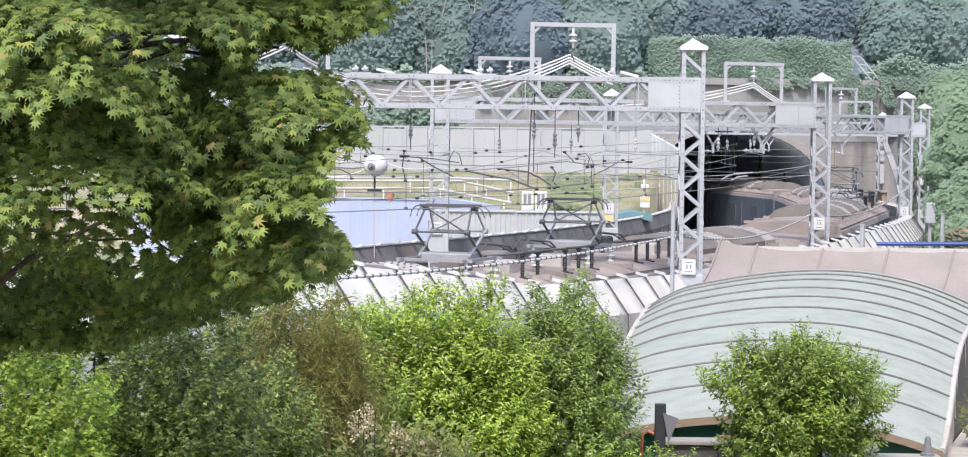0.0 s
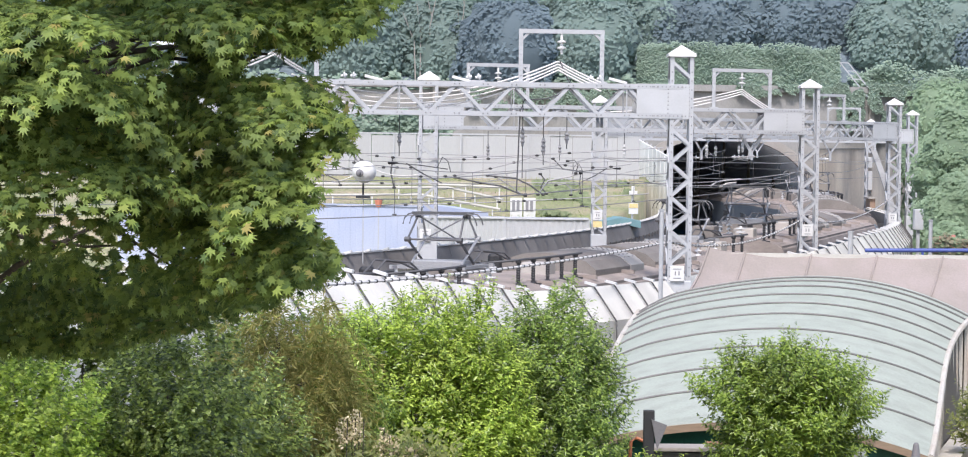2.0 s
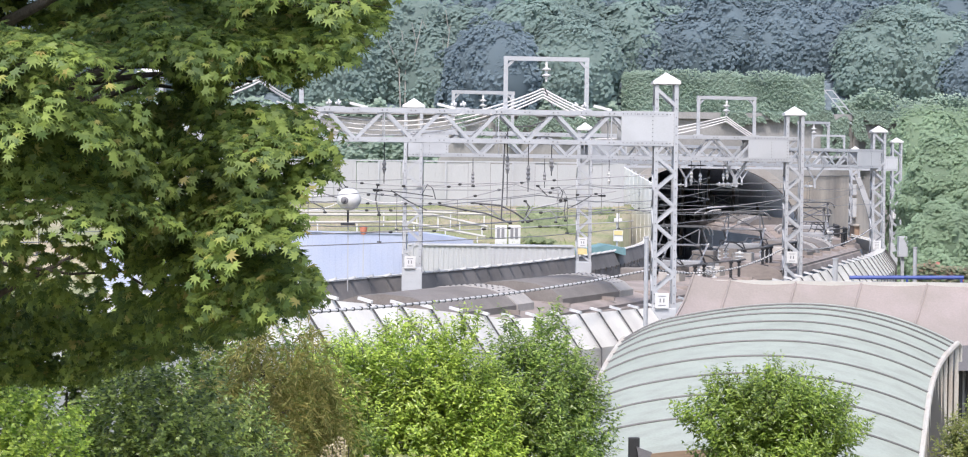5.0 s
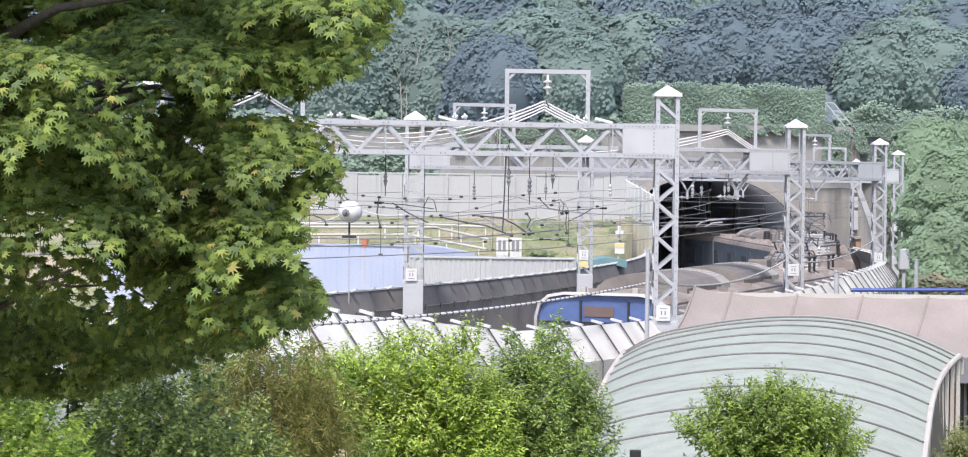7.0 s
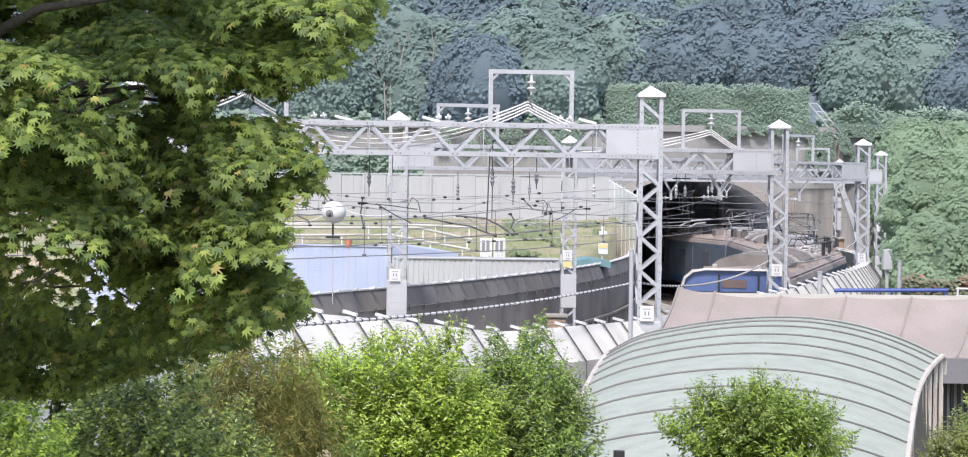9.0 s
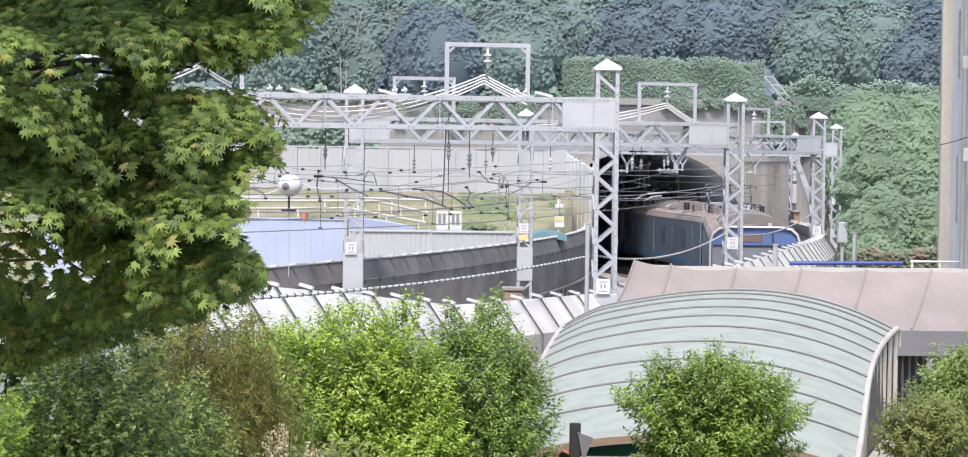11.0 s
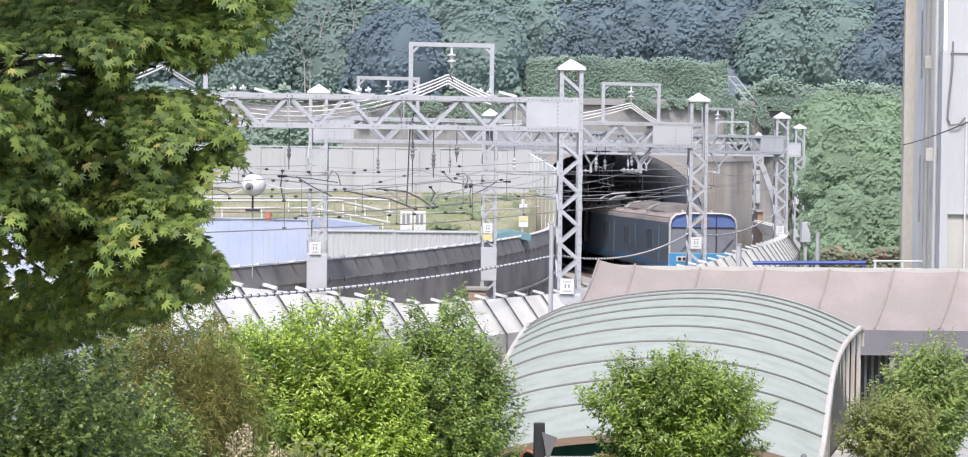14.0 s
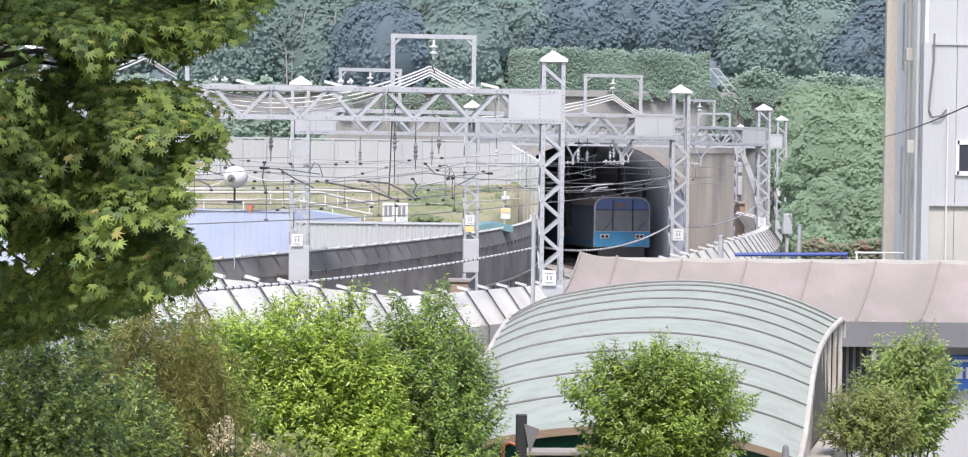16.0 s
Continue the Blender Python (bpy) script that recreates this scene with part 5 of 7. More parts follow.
    # Unseen leaf clumps outside the view, added to shade the crown and shrubs.
    for c, r, m in (((-2.15, 10.6, 7.95), (0.95, 0.6, 0.4), 1150), ((-1.25, 9.75, 8.3), (0.9, 0.42, 0.3), 560), ((-2.0, 9.3, 7.95), (0.9, 0.28, 0.2), 520), ((-1.45, 9.0, 8.25), (0.52, 0.6, 0.2), 150), ((-1.55, 9.95, 7.85), (0.6, 0.3, 0.15), 90), ((-1.4, 10.35, 8.0), (0.5, 0.45, 0.2), 400), ((-2.9, 11.2, 6.6), (0.35, 1.2, 1.6), 700), ((-2.8, 12.0, 9.4), (2.2, 1.6, 1.7), 850), ((-2.4, 12.2, 12.2), (2.6, 1.8, 1.7), 2200)):
        high = np.array(c) + unit(m) * np.array(r) * (rs.rand(m) ** 0.4)[:, None]
        high = high[(high[:, 2] > 7.2) | (high[:, 0] * 11 / high[:, 1] < -2.45)]
        m = len(high)
        leaf_mesh("upper_foliage", high, np.array([0, -0.4, 1.0]) + rs.normal(size=(m, 3)) * 0.5, rs.normal(size=(m, 3)) + np.array([0, 0, -0.4]), 0.08 + 0.04 * rs.rand(m), PALM, MAPLE_LEAF, t)
    bm = bmesh.new()
    tube(bm, [(-3.2, 11.6, 1.1), (-3.1, 11.6, 3.4), (-2.95, 11.5, 4.6), (-2.6, 11.6, 5.6), (-2.4, 11.6, 6.6), (-2.5, 11.7, 8.4), (-2.4, 11.7, 12.6)], [0.19, 0.16, 0.14, 0.12, 0.10, 0.08, 0.03], 10)
    part("trunk", bm, BARK, t, "dark rough trunk", True)
    limbs = (([(-2.35, 11.5, 6.2), (-1.9, 11.3, 6.45), (-1.5, 11.2, 6.5), (-1.0, 11.0, 6.46)], 0.026), ([(-2.6, 11.6, 5.6), (-2.1, 11.9, 5.78), (-1.6, 11.9, 5.72), (-0.95, 11.7, 5.6)], 0.014),
             ([(-2.9, 11.6, 4.9), (-2.3, 11.5, 5.4), (-1.9, 11.7, 5.62), (-1.55, 11.7, 5.4)], 0.022), ([(-2.2, 11.4, 6.3), (-1.8, 11.1, 6.36), (-1.5, 10.9, 6.44), (-1.2, 10.8, 6.4)], 0.022),
             ([(-2.0, 11.3, 6.32), (-1.75, 11.1, 6.42), (-1.6, 11.0, 6.52), (-1.4, 10.9, 6.52)], 0.014), ([(-1.95, 11.3, 6.3), (-1.65, 11.1, 6.33), (-1.35, 11.0, 6.35)], 0.012),
             ([(-2.3, 11.5, 5.55), (-1.95, 11.5, 5.5), (-1.6, 11.5, 5.52)], 0.012), ([(-2.4, 11.5, 6.7), (-1.9, 10.8, 6.85), (-1.3, 10.4, 6.9)], 0.035),
             ([(-2.3, 11.5, 6.3), (-2.5, 10.9, 6.5), (-2.6, 10.6, 6.6)], 0.04), ([(-1.9, 11.2, 6.45), (-1.2, 11.1, 6.75), (-0.6, 11.0, 6.75)], 0.03))
    for pts, r in limbs:
        bm = bmesh.new()
        tube(bm, pts, [r * (1 - 0.75 * i / (len(pts) - 1)) for i in range(len(pts))], 7)
        part("limb", bm, BARK, t, "", True)


maple()


# ======== arched canopy ========
def shell_point(u, v):
    y = 30.0 + 6.0 * v
    rise = v + 0.54 * v * (1 - v)
    xl = 1.70 + 0.95 * v - 0.15 * math.sin(math.pi * v)
    xr = 6.10 + 1.85 * v - 0.16 * math.sin(math.pi * v ** 1.6)
    zl, zr = 2.20 + 1.0 * rise, 1.92 + 1.64 * rise
    x = xl + (xr - xl) * u
    arch = (0.36 + 0.36 * v) * (1 - abs(2 * u - 0.96) ** 2.1)
    shoulder = 0.46 * v ** 1.4 * (1 - u) ** 5 * (0.55 + 0.45 * min(1.0, u / 0.12)) + 0.15 * u * (1 - v) ** 8
    return Vector((x, y - 0.2 * math.sin(math.pi * u) * (1 - v), zl + (zr - zl) * u + max(arch, -0.1) + shoulder))


BATTENS = [0.0, 0.168, 0.292, 0.41, 0.525, 0.635, 0.722, 0.80, 0.88, 0.935, 0.975, 1.0]


def canopy():
    c = thing("arched_canopy", "pale green arched canopy roof with dark battens over a stairway", "canopy")
    for k, (v0, v1) in enumerate(zip(BATTENS, BATTENS[1:])):
        bm = sheet(bmesh.new(), [[shell_point(i / 28, v0 + (v1 - v0) * j / 2) for i in range(29)] for j in range(3)], 0.03)
        part("roof_sheet", bm, GLASSGREEN, c, "", True)
        if k:
            bm = bmesh.new()
            tube(bm, [shell_point(i / 28, v0) + Vector((0, 0, 0.008)) for i in range(29)], 0.018, 5)
            part("batten", bm, SEAM, c)
    for u, nm in ((1.0, "right"), (0.0, "left")):
        bm = bmesh.new()
        pts = [shell_point(u, j / 14) for j in range(15)]
        if u:
            pts += [Vector((8.02, 36.15, 3.45)), Vector((8.03, 36.2, 3.2))]
        tube(bm, pts, 0.045, 8)
        part("verge", bm, TRIM, c, "weathered pale verge trim")
    bm = bmesh.new()
    fr = [shell_point(j / 28, 0) + Vector((0, -0.05, 0)) for j in range(29)]
    sheet(bm, [[q for q in fr], [q + Vector((0, 0.06, 0.0)) for q in fr]], 0.10)
    part("front_fascia", bm, WOOD, c, "brown timber front arch")
    bm = bmesh.new()
    for j in range(28):
        a, b = shell_point(j / 28, 0.02), shell_point((j + 1) / 28, 0.02)
        f = [bm.verts.new(p) for p in (Vector((a.x, 30.25, 1.0)), Vector((b.x, 30.25, 1.0)), b - Vector((0, 0, 0.1)), a - Vector((0, 0, 0.1)))]
        bm.faces.new(f)
    part("front_sheet", bm, GREENTARP, c, "dark green sheet under the arch")
    # slatted side
    for k in range(15):
        v = 0.04 + 0.96 * k / 14
        p = shell_point(1.0, v)
        bm = bmesh.new()
        bar(bm, (p.x - 0.02, p.y, 1.9), (p.x - 0.02, p.y, p.z), 0.06, 0.10)
        part("slat", bm, TRIM, c, "grey-brown vertical slat")
    bm = bmesh.new()
    q = [bm.verts.new(v) for v in [Vector((shell_point(1, 0.05).x - 0.08, shell_point(1, 0.05).y, 1.9))] + [shell_point(1, j / 10) - Vector((0.08, 0, 0.05)) for j in range(1, 11)] + [Vector((shell_point(1, 1).x - 0.08, 36, 1.9))]]
    bm.faces.new(q)
    r = bmesh.ops.extrude_face_region(bm, geom=bm.faces[:])
    bmesh.ops.translate(bm, vec=(-0.03, 0, 0), verts=[e for e in r["geom"] if isinstance(e, bmesh.types.BMVert)])
    part("side_panel", bm, mat("dull_side_sheet", (0.075, 0.068, 0.06), 0.6), c, "dull brown side glazing")
    bm = bmesh.new()
    bar(bm, (6.22, 30.0, 1.82), (8.12, 36.2, 1.82), 0.34, 0.16)
    part("sill", bm, TRIM, c, "stained stone sill")
    bm = bmesh.new()
    bar(bm, (6.2, 30.0, 0.55), (8.1, 36.2, 0.55), 0.26, 2.4)
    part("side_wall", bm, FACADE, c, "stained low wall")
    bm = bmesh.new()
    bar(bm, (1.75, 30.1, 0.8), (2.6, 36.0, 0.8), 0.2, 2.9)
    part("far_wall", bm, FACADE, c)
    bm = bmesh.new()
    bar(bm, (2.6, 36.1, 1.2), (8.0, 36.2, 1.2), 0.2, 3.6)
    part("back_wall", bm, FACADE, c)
    return c


canopy()


def cabinet(x0, x1, y0, y1, z1, label, vent):
    c = thing("utility_cabinet", label, "cabinet")
    bm = bmesh.new()
    box(bm, x0, x1, y0, y1, 1.15, z1 - 0.07, None, 0.01)
    part("body", bm, mat("grey_cabinet", (0.09, 0.087, 0.085), 0.6, 0.1, 0.08, 1.5), c)
    bm = bmesh.new()
    box(bm, x0 - 0.05, x1 + 0.05, y0 - 0.06, y1 + 0.06, z1 - 0.05, z1, None, 0.012)
    part("lid", bm, CONC, c, "grey overhanging top")
    bm = bmesh.new()
    xm = (x0 + x1) / 2
    box(bm, xm - 0.008, xm + 0.008, y0 - 0.01, y0 + 0.01, 1.2, z1 - 0.1)
    part("door_gap", bm, DARK, c)
    bm = bmesh.new()
    box(bm, xm + 0.08, xm + 0.16, y0 - 0.03, y0, z1 - 0.3, z1 - 0.16)
    part("handle", bm, DARK, c)
    if vent:
        bm = bmesh.new()
        lathe(bm, (vent, (y0 + y1) / 2, z1), [(0.10, 0), (0.10, 0.05), (0.15, 0.06), (0.11, 0.16), (0.02, 0.17)], 10)
        part("vent_hat", bm, CLADBEIGE, c)


cabinet(2.2, 3.6, 27.8, 28.08, 2.42, "grey utility cabinet with pale lid before the canopy", 0)
cabinet(4.2, 5.6, 27.8, 28.08, 2.25, "grey utility cabinet with a round vent", 4.75)
bm = bmesh.new()
box(bm, 2.92, 3.38, 27.85, 28.02, 2.42, 2.47, None, 0.01)
tagged(part("plank", bm, mat("reddish_plank", (0.36, 0.16, 0.11), 0.7), None), "reddish wooden plank lying on the cabinet", "plank")
bm = bmesh.new()
lathe(bm, (5.5, 27.95, 2.25), [(0.09, 0), (0.09, 0.03), (0.06, 0.04), (0.035, 0.22), (0.02, 0.24)], 10)
tagged(part("traffic_cone", bm, AWNING_SIDE), "small dark cone on the cabinet", "cone")
p = thing("road_sign", "black post with a folded dark triangular sign", "sign post")
bm = bmesh.new()
box(bm, 2.06, 2.19, 26.95, 27.05, 1.15, 2.96, None, 0.01)
part("post", bm, BLACK, p)
bm = bmesh.new()
v = [bm.verts.new(c) for c in ((2.15, 26.9, 2.86), (2.33, 26.85, 2.80), (2.22, 26.9, 2.5), (2.15, 26.94, 2.86), (2.33, 26.89, 2.80), (2.22, 26.94, 2.5))]
bm.faces.new(v[:3])
bm.faces.new(v[5:2:-1])
for k in range(3):
    bm.faces.new((v[k], v[(k + 1) % 3], v[3 + (k + 1) % 3], v[3 + k]))
part("triangle", bm, AWNING_SIDE, p, "grey back of a triangular plate")
bm = bmesh.new()
tube(bm, [(1.86, 27.2, 1.2), (1.93, 27.2, 2.56), (2.0, 27.2, 2.6), (2.17, 27.2, 2.53)], 0.022, 6)
tagged(part("bent_pipe", bm, mat("orange_pipe", (0.55, 0.2, 0.1), 0.6)), "bent orange-brown metal pipe", "pipe")


# ======== brown awning and its shop ========
def awning():
    a = thing("awning_roof", "dusty brown fabric awning roof with seams", "awning")
    xs = [4.35] + [5.06 + k * 1.275 for k in range(8)]
    for k in range(8):
        bm = bmesh.new()
        g = []
        for j in range(7):
            t = j / 6
            row = []
            for i in range(7):
                x = xs[k] + (xs[k + 1] - xs[k]) * i / 6
                lift = 0.13 * max(0.0, 1 - (x - 4.35) / 1.6) ** 2
                dip = 0.035 * math.sin(math.pi * i / 6)
                top = Vector((x + 0.23, 44.0, 4.10 + lift))
                low = Vector(((x + 0.23) * 0.943 - 0.36, 41.5, 3.10 + lift * 3))
                q = top.lerp(low, t)
                q.z += -dip - 0.10 * math.sin(math.pi * t)
                row.append(q)
            g.append(row)
        sheet(bm, g, 0.03)
        part("fabric_panel", bm, AWNING, a, "", True)
        bm = bmesh.new()
        tube(bm, [g[j][0] + Vector((0, 0, 0.012)) for j in range(7)], 0.022, 5)
        part("seam", bm, AWNING, a)
    bm = bmesh.new()
    box(bm, 4.6, 15.0, 43.95, 44.08, 3.95, 4.12)
    part("ridge_pipe", bm, CLADBEIGE, a)
    bm = bmesh.new()
    box(bm, 4.4, 15.0, 41.46, 41.52, 2.62, 3.08)
    part("valance", bm, AWNING_SIDE, a, "grey hanging valance")
    for k in range(5):
        bm = bmesh.new()
        bar(bm, (5.0 + 2.4 * k, 41.6, -0.65), (5.0 + 2.4 * k, 41.6, 3.1), 0.08)
        part("post", bm, GALV, a)
    return a


awning()
s = thing("kiosk", "low white shop with dark slatted windows under the awning", "shop")
bm = bmesh.new()
box(bm, 4.9, 15.0, 42.3, 43.8, -0.65, 2.95)
part("wall", bm, CLAD, s)
for k in range(14):
    bm = bmesh.new()
    box(bm, 8.2 + k * 0.13, 8.26 + k * 0.13, 42.22, 42.28, 1.6, 2.66)
    part("slat", bm, DARK, s)
bm = bmesh.new()
box(bm, 11.4, 12.3, 42.1, 42.2, 1.75, 2.42, None, 0.02)
b = part("sign_board", bm, SIGNBLUE, s, "blue sign board with pale shapes")
bm = bmesh.new()
for k in range(3):
    box(bm, 11.48 + 0.2 * k, 11.62 + 0.2 * k, 42.08, 42.1, 1.98, 2.2)
box(bm, 11.46, 12.1, 42.08, 42.1, 2.3, 2.34)
part("sign_shape", bm, WHITE, b)

tagged(bush("small_tree", "small garden tree with fresh shoots beside the canopy wall", (8.42, 33.4, 2.55), (0.72, 0.65, 0.85), 4600, 0.11, FRESH_LEAF, 41, 60, (8.3, 33.2, -0.6), LANCE, 10, 0.6), category="tree")
bush("bush", "yellow-green spreading shrub beside the slatted wall", (7.35, 31.5, 2.38), (0.68, 0.5, 0.5), 4200, 0.075, YELLOW_LEAF, 44, 26, (7.4, 31.5, -0.6), LANCE, 7, 0.6)
bush("bush", "low green ground shrub before the canopy wall", (8.4, 31.8, 0.9), (1.6, 0.6, 0.5), 3740, 0.07, BUSH_LEAF, 46, 10, (8.4, 31.8, -0.6))


# ======== building on the far side of the awning ========
def building():
    b = thing("office_building", "tall building with stained concrete side and white metal cladding", "building")
    A, B = Vector((12.82, 50.0, 0)), Vector((14.7, 60.5, 0))
    d = (B - A).normalized()
    nrm = Vector((-d.y, d.x, 0))
    bm = bmesh.new()
    base = [A, Vector((30, 50, 0)), Vector((30, 60.5, 0)), B]
    lo, hi = [bm.verts.new(p + Vector((0, 0, -0.65))) for p in base], [bm.verts.new(p + Vector((0, 0, 16))) for p in base]
    for k in range(4):
        bm.faces.new((lo[k], lo[(k + 1) % 4], hi[(k + 1) % 4], hi[k]))
    bm.faces.new(hi)
    bmesh.ops.recalc_face_normals(bm, faces=bm.faces)
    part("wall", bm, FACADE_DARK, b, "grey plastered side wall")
    bm = bmesh.new()
    bar(bm, B - d * 0.8 + nrm * 0.10 + Vector((0, 0, 7.7)), B + nrm * 0.10 + Vector((0, 0, 7.7)), 0.34, 16.6)
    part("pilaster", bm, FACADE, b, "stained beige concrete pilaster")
    for k, z in enumerate((5.6, 9.2, 12.6)):
        bm = bmesh.new()
        bar(bm, A + d * 5.6 + nrm * 0.02 + Vector((0, 0, z)), A + d * 6.9 + nrm * 0.02 + Vector((0, 0, z)), 0.06, 1.7)
        part("side_window", bm, SCREEN, b)
    for k, t in enumerate((0.35, 1.2, 1.75, 3.0, 4.4)):
        bm = bmesh.new()
        q = A + d * t + nrm * 0.12
        tube(bm, [q + Vector((0, 0, -0.6)), q + Vector((0, 0, 15))], 0.06 if k % 2 else 0.045, 8)
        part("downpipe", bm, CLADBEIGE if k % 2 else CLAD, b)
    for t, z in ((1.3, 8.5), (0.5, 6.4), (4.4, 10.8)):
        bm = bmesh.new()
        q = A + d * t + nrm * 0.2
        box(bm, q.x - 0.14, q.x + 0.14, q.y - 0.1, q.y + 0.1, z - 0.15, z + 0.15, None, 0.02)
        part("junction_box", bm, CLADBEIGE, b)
    x, k = 12.90, 0
    while x < 20:
        for z0, z1, m, out in ((5.15, 8.65, CLAD, 0.10), (8.71, 15.9, CLAD, 0.02), (-0.6, 5.08, CLADBEIGE, 0.06)):
            bm = bmesh.new()
            box(bm, x + 0.006, x + 0.62 - 0.006, 50 - out - 0.02, 50 - out + 0.02, z0, z1)
            part("cladding_panel", bm, m, b)
        x += 0.62
    bm = bmesh.new()
    box(bm, 12.78, 20, 49.84, 49.94, 8.65, 8.71)
    box(bm, 12.78, 20, 49.84, 49.94, 5.08, 5.15)
    part("flashing", bm, CLAD, b)
    bm = bmesh.new()
    box(bm, 12.76, 12.93, 49.82, 50.05, -0.6, 8.68)
    part("corner_trim", bm, CLAD, b)
    bm = bmesh.new()
    for z in (5.81, 6.50):
        box(bm, 13.55, 14.57, 49.82, 49.9, z - 0.05, z + 0.05)
    for xx in (13.55, 14.57):
        box(bm, xx - 0.04, xx + 0.04, 49.82, 49.9, 5.77, 6.54)
    w = part("window_frame", bm, WHITE, b, "white window frame")
    bm = bmesh.new()
    box(bm, 13.57, 14.55, 49.85, 49.87, 5.83, 6.48)
    part("pane", bm, SCREEN, w)
    bm = bmesh.new()
    tube(bm, [(12.98, 49.8, 8.9), (12.97, 49.78, 8.3), (12.9, 49.78, 7.6), (12.88, 49.78, 7.2), (12.95, 49.78, 7.05), (13.15, 49.78, 7.08), (13.28, 49.8, 7.22)], 0.024, 6)
    part("drain_hose", bm, AWNING_SIDE, b, "hanging grey hose")
    bm = bmesh.new()
    tube(bm, [(13.31, 49.8, 7.25), (13.31, 49.8, 3.0)], 0.02, 6)
    part("thin_pipe", bm, WHITE, b)


building()
bm = bmesh.new()
tube(bm, [(8.98, 52, 3.87), (11.6, 52, 3.9)], 0.045, 8)
pl = thing("blue_handrail", "blue painted pipe rail on short posts", "handrail")
part("rail", bm, BLUEPIPE, pl)
for k in range(3):
    bm = bmesh.new()
    tube(bm, [(9.05 + 1.25 * k, 52, -0.65), (9.05 + 1.25 * k, 52, 3.87)], 0.03, 6)
    part("post", bm, BLUEPIPE if k else GALV, pl)
pl = thing("white_handrail", "white painted pipe rail on posts", "handrail")
for z in (3.72, 3.9):
    bm = bmesh.new()
    tube(bm, [(12.0, 53, z), (13.4, 53, z)], 0.03, 6)
    part("rail", bm, WHITE, pl)
for k in range(3):
    bm = bmesh.new()
    tube(bm, [(12.05 + 0.65 * k, 53, -0.65), (12.05 + 0.65 * k, 53, 3.92)], 0.03, 6)
    part("post", bm, WHITE, pl)
for x, y, z, r in ((3.82, 46.0, 4.9, 0.045), (9.98, 60.0, 4.05, 0.07), (14.1, 70.0, 4.1, 0.06)):
    bm = bmesh.new()
    lathe(bm, (x, y, -0.65), [(r * 2, 0), (r * 2, 0.1), (r, 0.14), (r, z + 0.6), (r * 1.2, z + 0.61), (r * 1.2, z + 0.65)], 10)
    tagged(part("steel_post", bm, GALV), "plain grey steel pipe post beside the barrier", "post", "pipe posts")


# ======== yard behind the far barrier ========
def corrugated(name, x0, x1, y, z0, z1, material, parent, n, depth=0.022):
    bm = bmesh.new()
    pts = []
    for k in range(n):
        a = x0 + (x1 - x0) * k / n
        w = (x1 - x0) / n
        pts += [(a, y), (a + w * 0.45, y), (a + w * 0.5, y - depth), (a + w * 0.95, y - depth)]
    pts.append((x1, y))
    lo, hi = [bm.verts.new((*p, z0)) for p in pts], [bm.verts.new((*p, z1)) for p in pts]
    for k in range(len(pts) - 1):
        bm.faces.new((lo[k], lo[k + 1], hi[k + 1], hi[k]))
    return part(name, bm, material, parent)


def fence():
    f = thing("sheet_fence", "tall white steel sheet fence on the embankment", "fence")
    x, k = -22.0, 0
    while x < 7.1:
        w = 1.02
        bm = bmesh.new()
        yy = 104 + (0.03 if k % 2 else 0)
        zt = 6.78 + 0.05 * math.sin(k * 2.1)
        box(bm, x + 0.012, x + w - 0.012, yy, yy + 0.05, 4.35, zt)
        for q in range(3):
            box(bm, x + 0.2 + q * 0.3, x + 0.25 + q * 0.3, yy - 0.025, yy + 0.01, 4.35, zt - 0.02)
        part("panel", bm, FENCE, f)
        if k % 3 == 0:
            bm = bmesh.new()
            bar(bm, (x, 103.9, 4.3), (x, 103.9, zt + 0.03), 0.07)
            part("post", bm, GALV, f)
        x += w
        k += 1
    bm = bmesh.new()
    box(bm, -22, 7.2, 103.98, 104.1, 6.8, 6.86)
    part("top_rail", bm, GALV, f)
    return f


fence()
f = thing("stepped_fence", "white panelled fence stepping down beside the tunnel wing", "fence")
for k in range(9):
    t0, t1 = k / 9, (k + 1) / 9 - 0.01
    a, b = Vector((7.95, 112, 6.85)).lerp(Vector((8.9, 103, 5.9)), t0), Vector((7.95, 112, 6.85)).lerp(Vector((8.9, 103, 5.9)), t1)
    bm = bmesh.new()
    vs = []
    for q, h in ((a, 1.75), (b, 1.75)):
        vs += [bm.verts.new(q - Vector((0, 0, h + 2.6))), bm.verts.new(q)]
    ws = [bm.verts.new(v.co + Vector((-0.06, 0, 0))) for v in vs]
    bm.faces.new((vs[0], vs[2], vs[3], vs[1]))
    bm.faces.new((ws[1], ws[3], ws[2], ws[0]))
    for i, j in ((0, 2), (2, 3), (3, 1), (1, 0)):
        bm.faces.new((vs[i], vs[j], ws[j], ws[i]))
    part("panel", bm, FENCE_WHITE, f)
    bm = bmesh.new()
    bar(bm, a - Vector((-0.04, 0, 2.3)), a + Vector((0.04, 0, 0.08)), 0.07)
    part("post", bm, GALV, f)

sh = thing("blue_shed", "light blue sheet-metal shed behind the barrier", "shed")
corrugated("front_wall", -12.0, -1.75, 77.0, 2.0, 4.18, BLUEBOX, sh, 26, 0.006)
bm = bmesh.new()
g = [[Vector((x, y, 4.2 - 0.10 * (y - 77) / 3 + 0.02 * math.sin(x))) for x in (-12.05, -8, -5, -3, -1.7)] for y in (76.95, 79)]
sheet(bm, g, 0.05)
part("roof", bm, BLUEBOX, sh)
bm = bmesh.new()
